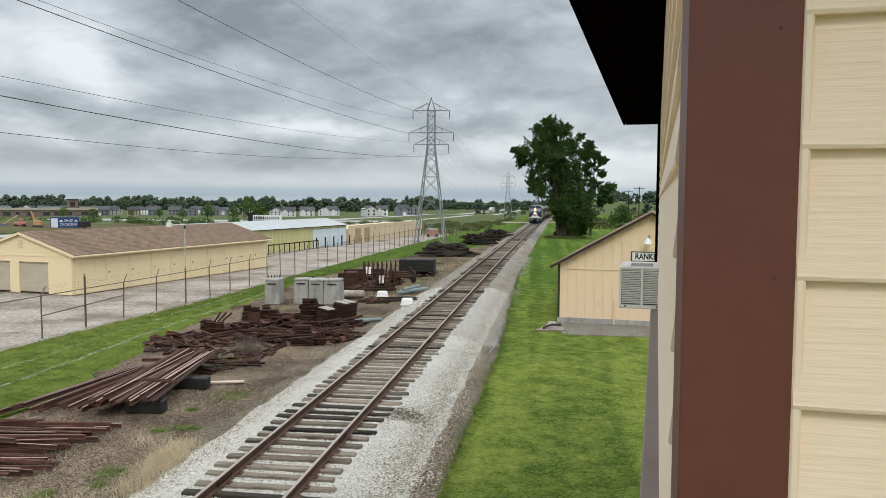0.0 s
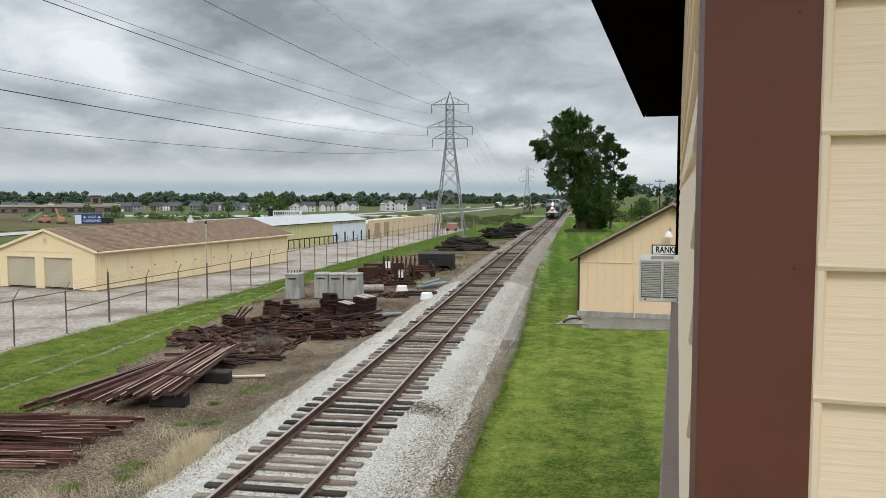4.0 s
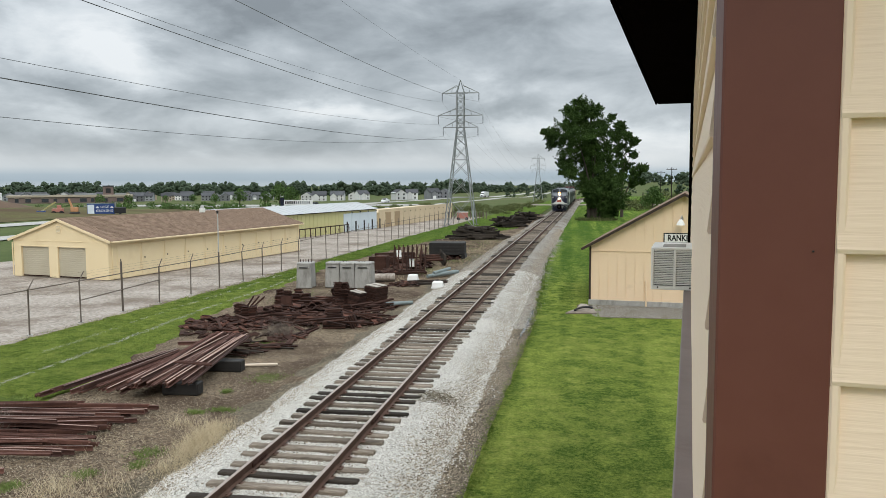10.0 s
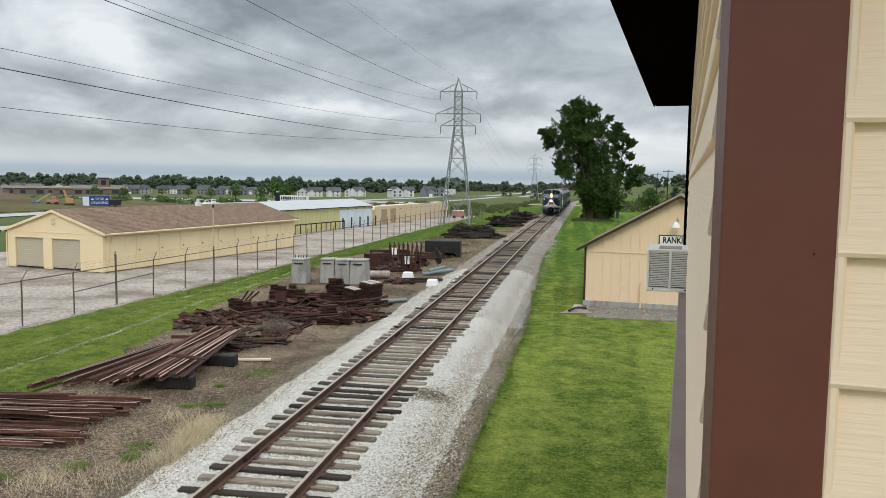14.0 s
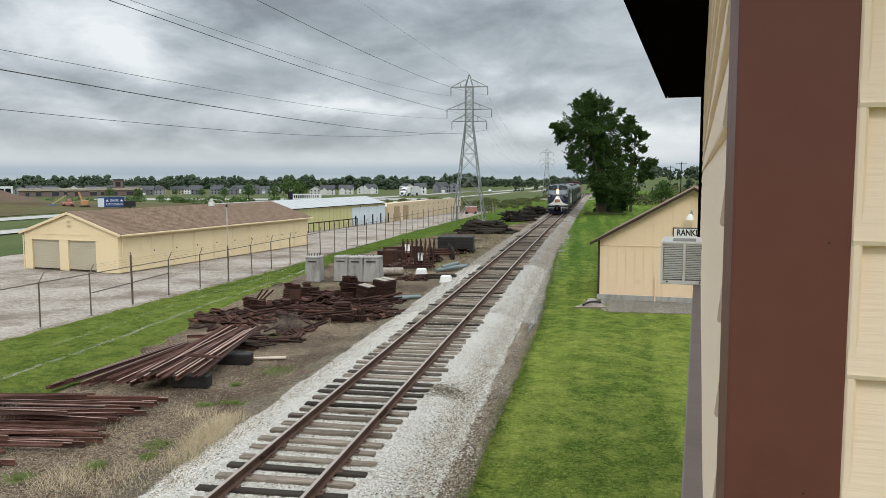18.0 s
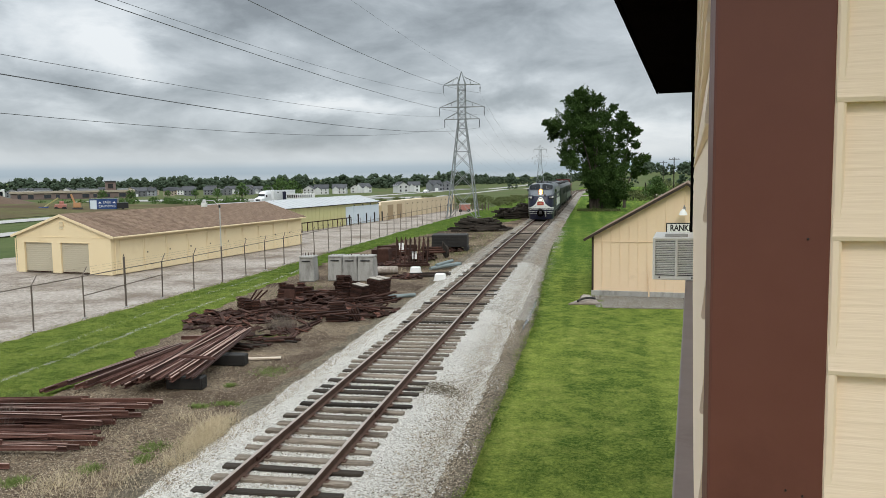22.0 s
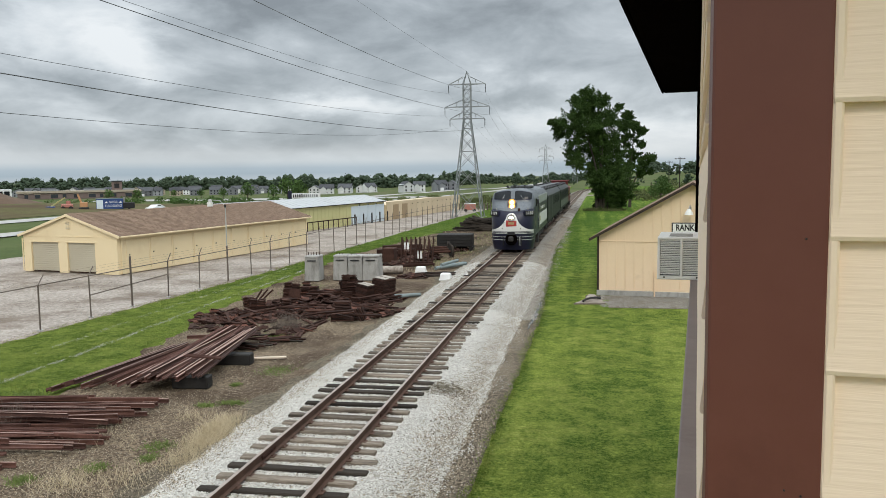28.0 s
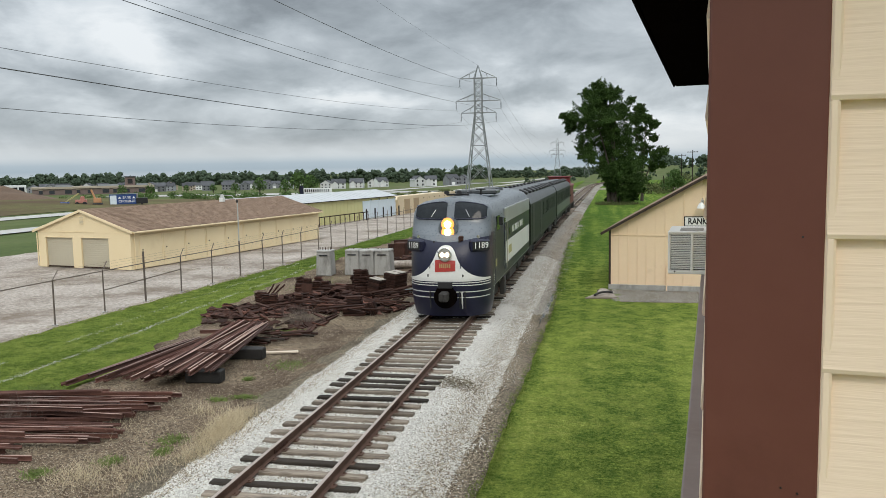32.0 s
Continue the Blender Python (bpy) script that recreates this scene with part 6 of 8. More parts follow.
def build_scrap():
    plate_meshes()
    # stepped stack of broad plates
    r = random.Random(61)
    st = thing("tie_plate_stack", "stepped stack of broad rusty plates tapering upwards", "plate stack", pose(-9.42, 28.6, -0.45, 0, 0, 6), "tie plate stacks")
    z = 0.03
    for k in range(12):
        kind = 4 if k < 5 else 3
        t = PLATES[kind * 2][1]
        for q in (-1, 0, 1) if k < 5 else (-0.5, 0.5):
            lean = 0.03 * k
            plate(st, kind * 2, pose(r.gauss(0, 0.03) - lean * 0.6, q * (0.31 if k < 5 else 0.24) + r.gauss(0, 0.02) + lean, z, r.gauss(0, 2), r.gauss(0, 2.5), r.gauss(0, 4)))
        z += t * 1.12
    for k in range(4):
        plate(st, 6, pose(0.55 + 0.06 * k, -0.3 + 0.12 * k, 0.2, 0, 62 + 3 * k, r.gauss(0, 6)))
    plate_stack(-10.75, 33.4, 1.1, 4, 0, 2, 3, "tall block of neatly stacked dark tie plates", 0.0, 2)
    plate_stack(-10.1, 31.6, 0.55, 8, 0, 2, 2, "low stack of dark rusty tie plates", 0.05, 3)
    # two tilted crates of plates with pale lids
    for x, y, w, d, n, rot, tilt in ((-9.95, 32.9, 0.62, 0.55, 13, -20, 9), (-9.35, 33.9, 0.68, 0.9, 16, -24, 6)):
        cr = thing("plate_crate", "tilted crate of stacked rusty plates with a pale lid", "crate", pose(x, y, -0.42, 0, tilt, rot), "plate crates")
        layer = None
        for k in range(n):
            m = pose(r.gauss(0, 0.008), r.gauss(0, 0.008), 0.03 + 0.055 * k, 0, 0, r.gauss(0, 1))
            if layer is None:
                layer = part("tie_plate", B().box((0, 0, 0), (w, d, 0.046), None, 0.006), M["rust"], cr)
                layer.matrix_basis = m
            else:
                again(layer, m)
        for q in (-0.25, 0.25):
            part("lid_board", B().box((0, q * d, 0.045 + 0.055 * n), (w * 0.95, d * 0.36, 0.03), None, 0.005), M["greyboard"], cr, "pale weathered lid board")
    # a dark panel leaning on the heap, and a line of old steel along the ground
    b = B().box((-12.83, 31.9, -0.12), (0.5, 0.07, 0.66), Matrix.Rotation(radians(-10), 3, "X") @ Matrix.Rotation(radians(4), 3, "Y"), 0.01)
    tagged(part("rusty_plate", b, M["rust"]), "dark rusty steel plate standing against the heap", "steel plate")
    for k, (x0, y0, x1, y1) in enumerate(((-10.15, 28.2, -10.45, 26.4), (-10.0, 28.0, -10.2, 26.1), (-10.4, 26.6, -10.05, 24.8), (-10.25, 26.3, -9.85, 24.6), (-10.3, 27.2, -10.0, 26.9), (-10.4, 25.9, -10.0, 25.7))):
        tagged(part("scrap_bar", B().beam((x0, y0, -0.41), (x1, y1, -0.41), 0.1, 0.06, 0.006), M["rust"]), "rusty steel bar lying along the dirt", "steel bar", "loose scrap bars")
    plate_stack(-13.3, 33.9, 0.62, 5, 0, 4, 3, "long stack of dark rusty tie plates", 0.05, 4)
    plate_stack(-11.9, 33.9, 0.42, 2, 3, 3, 4, "long stack of dark rusty tie plates", 0.05, 14)
    plate_stack(-12.55, 30.4, 0.55, 15, 2, 1, 2, "narrow upright stack of rusty plates", 0.0, 5)
    plate_stack(-13.7, 30.0, 0.55, 20, 2, 2, 2, "low stack of rusty plates with leaning bars", 0.1, 6)
    plate_stack(-14.4, 30.8, 0.45, -10, 0, 2, 2, "low stack of rusty plates with leaning bars", 0.1, 15)
    for k, dx in enumerate((-0.08, 0.06, 0.2)):
        b = B().beam((-14.0 + dx, 30.6, -0.1), (-13.75 + dx * 1.8, 30.9, 0.32), 0.04, 0.06)
        tagged(part("leaning_bar", b, M["rust"]), "rusty bar leaning out of the plates", "steel bar", "leaning bars")
    heap(-8.9, 30.2, 1.3, 1.4, 95, "scattered heap of rusty tie plates on the gravel", 0.25, 7)
    heap(-11.3, 31.6, 1.9, 1.9, 170, "broad heap of dark rusty scrap steel", 0.15, 8, 0.55)
    heap(-13.6, 27.6, 1.5, 2.0, 100, "low spread of reddish rusty plates on dirt", 0.2, 9, 0.16)
    heap(-12.5, 29.0, 1.3, 1.3, 60, "low spread of rusty plates and spikes", 0.3, 10, 0.15)
    heap(-11.6, 26.0, 1.6, 1.2, 45, "thin scatter of rusty plates between rails and heap", 0.2, 11, 0.08)
    heap(-10.9, 29.6, 1.5, 1.1, 120, "dense spread of dark rusty plates between the stacks", 0.15, 21, 0.35)
    heap(-12.4, 31.8, 1.7, 1.3, 110, "dense spread of dark rusty plates between the stacks", 0.1, 22, 0.45)
    heap(-9.3, 33.4, 1.1, 1.2, 60, "dense spread of dark rusty plates between the stacks", 0.1, 23, 0.4)
    heap(-14.6, 28.6, 1.2, 1.6, 60, "low spread of reddish rusty plates on dirt", 0.3, 24, 0.14)
    heap(-13.1, 50.4, 1.5, 1.3, 70, "rusty steel offcuts heaped beyond the concrete blocks", 0.2, 31, 0.35)
    heap(-11.9, 46.6, 1.0, 1.4, 50, "rusty steel offcuts heaped beyond the concrete blocks", 0.1, 32, 0.25)
    heap(-9.6, 41.2, 0.9, 0.9, 55, "flat spread of brown rusty plates beside the pipes", 0.3, 33, 0.16)
    heap(-11.1, 51.5, 1.1, 1.6, 60, "dark rusty fittings heaped beside the stake rack", 0.1, 34, 0.4)
    heap(-9.6, 56.5, 0.8, 1.6, 40, "dark rusty fittings heaped beside the stake rack", 0.1, 35, 0.3)
    r = random.Random(77)
    for k in range(40):
        a = r.uniform(-1.2, 1.2)
        p = Vector((r.uniform(-14, -8.8), r.uniform(27.5, 33.5), -0.36 + r.uniform(0, 0.3)))
        q = p + Vector((math.cos(a), math.sin(a), r.uniform(-0.08, 0.12))) * r.uniform(0.7, 1.8)
        tagged(part("scrap_bar", B().beam(p, q, 0.1, 0.06, 0.006, r.uniform(-0.5, 0.5)), M["rust"]), "rusty steel bar thrown on the scrap heap", "steel bar", "loose scrap bars")
    # concrete bases with lifting bars
    for k, (x, y, w) in enumerate(((-14.7, 39.45, 0.84), (-13.25, 39.9, 0.82), (-12.4, 39.8, 0.84), (-11.55, 39.9, 0.92))):
        c = thing("concrete_block", "tall grey precast concrete block with lifting bars" if k == 0 else "tall grey precast concrete block in a row", "concrete block", pose(x, y, -0.45, 0, 0, 2 - k), "precast concrete blocks")
        part("body", B().box((0, 0, 0.63), (w, 0.9, 1.26), None, 0.03, 0.9), M["concrete"], c)
        part("cap", B().box((0, 0, 1.3), (w * 0.93, 0.86, 0.14), None, 0.04), M["concrete"], c)
        # solid black bar: the notch's inner shade is put into colour
        part("recess", B().box((0, -0.43, 1.1), (w * 0.55, 0.06, 0.05)), M["black"], c)
        for q in range(5 if k == 0 else 3):
            part("lifting_bar", B().cyl((-0.3 + 0.15 * q, 0.0, 1.36), (-0.3 + 0.15 * q, 0.0, 1.52 if k == 0 else 1.42), 0.022, 6), M["rust"], c)
    # tank, beam, rack, wagon body, wheels
    tank = part("steel_tank", B().box((-12.9, 48.6, -0.02), (0.75, 1.0, 0.95), None, 0.05), M["rust"])
    tagged(tank, "dark rusty box tank", "tank")
    for k, (x0, y0, x1, y1) in enumerate(((-14.6, 51.5, -11.9, 52.6), (-14.4, 52.3, -11.8, 53.4), (-13.4, 50.8, -11.6, 51.2))):
        tagged(part("steel_beam", B().beam((x0, y0, -0.12 + 0.2 * (k % 2)), (x1, y1, -0.1 + 0.2 * (k % 2)), 0.3, 0.34, 0.02), M["rust"]), "long dark rusty steel beam on the ground", "steel beam", "steel beams")
    rack = thing("stake_rack", "rusty steel rack with upright stakes and white panels", "steel rack", pose(-10.75, 46.6, -0.45, 0, 0, 20))
    for k in range(8):
        x = -0.95 + 0.28 * k
        part("stake", B().beam((x, -0.5, 0.1), (x + 0.18, 0.25, 1.75), 0.07, 0.09, 0.008), M["rust"], rack)
        part("stake", B().beam((x + 0.1, 0.6, 0.05), (x + 0.32, 0.95, 1.55), 0.07, 0.09, 0.008), M["rust"], rack)
    for y in (-0.5, 0.6):
        part("base_beam", B().box((0, y, 0.08), (2.3, 0.16, 0.16), None, 0.02), M["rust"], rack)
    part("cross_beam", B().box((0.1, 0.1, 0.95), (2.3, 0.08, 0.1), None, 0.01), M["rust"], rack)
    for x, z in ((-0.5, 1.15), (0.3, 0.65)):
        part("panel", B().box((x, 0.18, z), (0.3, 0.05, 0.55), Matrix.Rotation(radians(-22), 3, "X"), 0.01), M["white"], rack, "white sheet panel")
    wb = thing("wagon_body", "dark timber wagon body standing on blocks", "wagon body", pose(-9.95, 56.6, -0.45, 0, 0, 4))
    part("box", B().box((0, 0, 0.75), (2.6, 1.6, 0.9), None, 0.03), M["blackwood"], wb)
    for k in range(4):
        part("board", B().box((0, -0.82, 0.42 + 0.22 * k), (2.6, 0.04, 0.19), None, 0.008), M["blackwood"], wb)
    for x in (-1.2, 1.2):
        part("bearer", B().box((x, 0, 0.15), (0.3, 1.6, 0.3), None, 0.02), M["blackwood"], wb)
    for k, (x, y) in enumerate(((-10.7, 54.0), (-10.3, 52.4), (-9.9, 50.9))):
        ws = thing("wheelset", "old rusty railway wheelset standing in the yard", "wheelset", pose(x, y, -0.03, 0, 0, 8 + 9 * k), "old wheelsets")
        for s in (-0.7, 0.7):
            part("wheel", B().cyl((s - 0.06, 0, 0), (s + 0.06, 0, 0), 0.42, 20).cyl((s - 0.1, 0, 0), (s - 0.06, 0, 0), 0.45, 20), M["rust"] if s < 0 else M["oldwood"], ws)
        part("axle", B().cyl((-0.9, 0, 0), (0.9, 0, 0), 0.08, 10), M["rust"], ws)
    heap(-11.2, 50.2, 1.4, 1.6, 60, "heap of dark scrap fittings by the rack", 0.1, 16, 0.5)
    # pipes, tubs, planks
    for k, (x, y, L, a) in enumerate(((-9.0, 44.2, 1.7, 60), (-8.8, 44.5, 1.9, 52), (-8.55, 44.9, 1.6, 48), (-8.7, 44.6, 1.7, 66))):
        d = Vector((math.cos(radians(a)), math.sin(radians(a)), 0.06))
        p = Vector((x, y, -0.33 + 0.16 * (k == 3)))
        tagged(part("steel_pipe", B().cyl(p, p + d * L, 0.1, 12), M["pipe"]), "grey-green steel pipe lying in a bundle", "pipe", "pipe bundle")
    for k, (x, y) in enumerate(((-9.1, 33.6), (-8.6, 34.1), (-8.9, 33.9))):
        p = Vector((x, y, -0.36))
        tagged(part("steel_pipe", B().cyl(p, p + Vector((0.9, 0.3, 0.02)), 0.08, 10), M["pipe"]), "grey-green steel pipe lying beside the scrap", "pipe", "pipe bundle")
    tagged(part("concrete_pipe", B().cyl((-12.0, 42.2, -0.22), (-10.6, 42.7, -0.22), 0.22, 16), M["lot"]), "tan concrete pipe lying on the ground", "pipe")
    for x, y in ((-9.6, 43.0), (-7.62, 40.15)):
        t = thing("plastic_tub", "white upturned plastic tub on the dirt", "tub", pose(x, y, -0.45), "white tubs")
        part("body", B().box((0, 0, 0.19), (0.62, 0.46, 0.36), None, 0.05, 0.86), M["white"], t)
        part("lip", B().box((0, 0, 0.02), (0.68, 0.52, 0.05), None, 0.02), M["white"], t)
    r = random.Random(5)
    for k in range(12):
        p = Vector((-10.2 + 0.14 * (k % 6), 41.0 + 0.35 * (k // 4), -0.42 + 0.05 * (k // 4)))
        q = p + Vector((1.9 + r.uniform(-0.3, 0.3), 0.7 + r.uniform(-0.2, 0.2), 0))
        tagged(part("old_plank", B().beam(p, q, 0.2, 0.05, 0.006), M["oldwood"] if k % 4 else M["rust"]), "weathered plank in a flat pile", "plank", "old planks")
    # stacks of old ties
    for (x, y, n, L, rot, seed) in ((-10.7, 77.5, 84, 2.6, 8, 3), (-9.5, 100, 64, 3.0, 40, 4), (-8.7, 117, 40, 3.0, 60, 6)):
        r = random.Random(seed)
        pile = thing("timber_pile", "jumbled pile of dark old wooden ties on grass", "timber pile", pose(x, y, -0.5, 0, 0, rot), "timber piles")
        for k in range(n):
            lv = k * 7 // n
            sp = 2.1 * (1 - lv / 8.5)
            m = pose(r.uniform(-2.0, 2.0) * (1 - lv / 8), r.uniform(-sp, sp), 0.12 + 0.165 * lv, r.gauss(0, 5), r.gauss(0, 5), r.gauss(0, 16 if lv < 5 else 30))
            if k == 0:
                first = part("old_tie", B().box((0, 0, 0), (L, 0.22, 0.19), None, 0.015), M["tiedark"], pile)
                first.matrix_basis = m
            else:
                again(first, m)
    for k, (x0, y0, x1, y1) in enumerate(((-13.2, 75.6, -9.9, 75.9), (-10.6, 75.5, -7.6, 76.9), (-12.9, 76.4, -8.3, 76.6), (-9.3, 76.8, -7.3, 78.1))):
        tagged(part("long_timber", B().beam((x0, y0, -0.36), (x1, y1, -0.36), 0.26, 0.2, 0.02), M["tiedark"]), "long dark timber lying at the foot of the pile", "timber", "long timbers")
    # timber level crossing
    for k in range(3):
        b = B().box((cx(67.8), 67.3 + 0.33 * k, -0.03), (2.7, 0.29, 0.06), None, 0.01)
        tagged(part("crossing_plank", b, M["tiedark"]), "dark timber plank laid across the rails", "plank", "crossing planks")


# ---- grass and weeds ----
def blades(name, label, xs, ys, zs, h, w, material, seed=1, lean=0.5, category="grass"):
    g = np.random.default_rng(seed)
    n = len(xs)
    a = g.uniform(0, 6.28, n)
    hh, ww = h * g.uniform(0.5, 1.3, n), w * g.uniform(0.6, 1.3, n)
    dx, dy = np.cos(a) * ww, np.sin(a) * ww
    lx, ly = g.normal(0, lean, n) * hh, g.normal(0, lean, n) * hh
    p = np.stack([np.stack([xs - dx, ys - dy, zs], -1), np.stack([xs + dx, ys + dy, zs], -1), np.stack([xs + lx, ys + ly, zs + hh], -1)], 1)
    return tagged(raw(name, p.reshape(-1, 3), np.arange(3 * n).reshape(-1, 3), M[material]), label, category, kind="stuff")


def build_plants():
    g = np.random.default_rng(9)
    def tufts(count, per, spread, area):
        """Blades in tufts, so that the sward has lit tops and dark gaps."""
        tx, ty = area(count)
        k = np.repeat(np.arange(count), per)
        return tx[k] + g.normal(0, spread, len(k)), ty[k] + g.normal(0, spread, len(k))

    def lawn_area(n):
        y = 8.6 + 36 * g.random(n) ** 1.9
        return np.array([lawn_edge(v) for v in y]) - 0.02 + 9.5 * g.random(n) ** 1.3, y
    x, y = tufts(9000, 9, 0.03, lawn_area)
    k = ~((y > 32.9) & (x > -0.4))
    blades("lawn_blades", "short mown lawn grass", x[k], y[k], np.full(k.sum(), -0.588), 0.024, 0.0045, "blade", 2, 1.3)
    n = 16000
    y = 8 + 60 * g.random(n) ** 1.4
    x = np.array([lawn_edge(v) for v in y]) + g.normal(0, 0.09, n) + 0.05 * np.sin(y * 2.3) + 0.05 * np.sin(y * 0.9 + 1)
    blades("edge_blades", "longer grass along the lawn edge", x, y, np.full(n, -0.57), 0.045, 0.005, "blade", 12, 1.0)
    def verge_area(n):
        y = 12 + 50 * g.random(n) ** 1.3
        e, f = np.array([yard_edge(v) for v in y]), np.array([fence_x(v) for v in y])
        return f + (e + 0.4 - f) * g.random(n), y
    x, y = tufts(6000, 9, 0.05, verge_area)
    blades("verge_blades", "bright green verge grass", x, y, np.full(len(x), -0.53), 0.042, 0.0065, "blade", 3, 1.3)
    # dry tufts along the ballast and weeds in the yard
    xs, ys = [], []
    for cx0, cy0, sx, sy, m in ((-8.0, 14.7, 0.2, 0.35, 1500), (-8.15, 15.6, 0.18, 0.4, 1700), (-7.85, 13.6, 0.2, 0.3, 500), (-9.5, 12.2, 0.3, 0.3, 380), (-10.3, 14.6, 0.5, 0.4, 120), (-9.0, 16.2, 0.3, 0.2, 220), (-8.6, 12.4, 0.4, 0.5, 300), (-8.9, 50, 0.8, 3.5, 500), (-10.2, 43.5, 0.8, 0.6, 250), (-10.4, 60, 1.6, 5, 700), (-12.6, 66, 1.4, 5, 900), (-8.6, 66, 0.5, 6, 400)):
        xs.append(g.normal(cx0, sx, m))
        ys.append(g.normal(cy0, sy, m))
    xs, ys = np.concatenate(xs), np.concatenate(ys)
    blades("dry_tufts", "tall dry tan grass tufts beside the ballast", xs, ys, np.full(len(xs), -0.46), 0.22, 0.004, "dry", 4, 0.6, "dry grass")
    xs, ys = [], []
    spots = [(-8.7, 17.4, 0.3, 0.15), (-9.3, 17.1, 0.2, 0.12), (-8.65, 13.6, 0.16, 0.2), (-8.85, 14.3, 0.3, 0.3), (-8.9, 20.6, 0.45, 0.5), (-10.9, 25.1, 0.5, 0.3), (-9.4, 13.0, 0.2, 0.2), (-12.6, 25.0, 0.3, 0.25), (-9.4, 19.0, 0.12, 0.12), (-10.4, 12.2, 0.2, 0.2), (-14.4, 17.3, 0.5, 0.3), (-9.2, 62, 2.0, 8), (-9.0, 72, 1.6, 5), (-9.4, 48, 1.0, 2.5), (-11.6, 58, 2.0, 4), (-12.4, 65, 2.0, 5), (-9.0, 55, 0.8, 3), (-13.6, 45, 1.0, 3), (-14.0, 36, 0.8, 2)]
    for cx0, cy0, sx, sy in spots:
        sx, sy = sx * 0.6, sy * 0.6
        m = int(260 * (1 + 3 * sx))
        xs.append(g.normal(cx0, sx, m))
        ys.append(g.normal(cy0, sy, m))
    xs, ys = np.concatenate(xs), np.concatenate(ys)
    blades("green_weeds", "fresh green weeds growing through the gravel", xs, ys, np.full(len(xs), -0.46), 0.07, 0.009, "weed", 5, 0.9, "weeds")
    xs, ys = g.normal(-11.0, 0.3, 620), g.normal(26.6, 0.25, 620)
    blades("dry_brush", "grey leafless brush in the yard", xs, ys, np.full(620, -0.46), 0.6, 0.0035, "brush", 6, 0.35, "brush")
    xs, ys = g.normal(-13.2, 0.25, 400), g.normal(15.0, 0.3, 400)
    blades("dry_brush", "grey leafless brush by the scrap rails", xs, ys, np.full(400, -0.46), 0.45, 0.006, "brush", 7, 0.4, "brush")

    def rut(g, n):
        y = 11 + 34 * g.random(n)
        lane = g.random(n) < 0.62
        keep = np.array([wob(v, 3.3 + 4 * q, 1.1, 2.0) + 0.5 * wob(v, 8.3 - 4 * q, 4.0, 5.0) for v, q in zip(y, lane)])
        x = np.where(lane, np.interp(y, (11, 25, 45), (-16.1, -16.5, -17.2)), np.interp(y, (11, 25, 45), (-17.7, -18.0, -18.5))) + g.normal(0, 0.07, n) + 0.1 * np.sin(y * 0.35) + 0.04 * np.sin(y * 2.1)
        z = np.where(keep + 0.35 * g.random(n) > np.where(lane, -0.25, 0.1), -0.505, -0.85)
        return x, y, z
    scatter_stones("rut_stones", 9000, rut, 0.0095, M["stone"], "pale gravel showing in wheel ruts through the grass", 0.4, 8)

    def lot_edge(g, n):
        y = 14 + 40 * g.random(n)
        return np.array([fence_x(v) for v in y]) + 0.25 + g.normal(0, 0.16, n), y, np.full(n, -0.5)
    scatter_stones("lot_edge_stones", 2600, lot_edge, 0.022, M["yardstone"], "pale stones along the lot edge", 0.5, 9)

    def debris(g, n):
        k = g.integers(0, 46, n)
        c = np.random.default_rng(4).uniform(0, 1, (46, 3))
        y = 27 + 34 * c[k, 0] ** 1.3 + g.normal(0, 0.22, n)
        x = -27.0 + 5.6 * c[k, 1] ** 1.7 + 0.16 * (y - 41) + g.normal(0, 0.5, n) - np.where(y < 40, 4.5 * c[k, 2], 0)
        return x, y, np.full(n, -0.515)
    scatter_stones("leaf_litter", 9000, debris, 0.022, M["yardstone"], "dark leaf litter and grit drifted over the lot", 0.25, 18)

    def bed(g, n):
        return g.uniform(0.4, 8.8, n), g.uniform(33.1, 36.4, n), np.full(n, -0.56)
    scatter_stones("shed_stones", 12000, bed, 0.02, M["greystone"], "grey landscaping stones along the shed", 0.7, 10)
    edge = [(-2.30 + 0.12 * math.sin(math.pi * k / 16) + 0.03 * math.sin(k * 2.3) + 0.1 * k / 16, 28.0 + 7.2 * k / 16, -0.585) for k in range(17)]
    edge += [(-2.30 - 0.06 * math.sin(math.pi * k / 16) + 0.025 * math.sin(k * 1.7 + 1) + 0.1 * k / 16, 28.0 + 7.2 * k / 16, -0.585) for k in range(15, 0, -1)]
    p = B().slab(edge, 0.01)
    tagged(part("puddle_water", p, M["water"]), "shallow puddle reflecting the sky", "puddle", kind="structure")
    a, q = g.uniform(0, 6.28, 2400), 2.6 * g.random(2400)
    xs, ys = 1.9 + 1.25 * q * np.cos(a), 120.3 + q * np.sin(a)
    blades("oak_weeds", "tall green weeds round the foot of the oak", xs, ys, np.full(2400, -0.6), 0.45, 0.04, "bushleaf", 16, 0.5, "weeds")
    # scrub between yard and highway, bushes on the other side
    V, F, n0 = [], [], 0
    for x0, x1, y0, y1, n, h in ((-32, -14, 128, 215, 70, 0.9), (-22, -11, 150, 250, 34, 1.0), (-60, -30, 150, 290, 60, 0.9), (9, 22, 160, 230, 16, 2.0), (18, 60, 200, 300, 24, 2.6), (2, 9, 150, 200, 8, 1.2)):
        for _ in range(n):
            x, y, hh = g.uniform(x0, x1), g.uniform(y0, y1), h * g.uniform(0.5, 1.3)
            bl = [(x + g.uniform(-1, 1), y + g.uniform(-1, 1), gz(x, y) + hh * 0.45, hh * 0.6) for _ in range(3)]
            v, f = leaf_cloud(g, bl, 260, 0.085 * h + 0.02)
            V.append(v)
            F.append(f + n0)
            n0 += len(v)
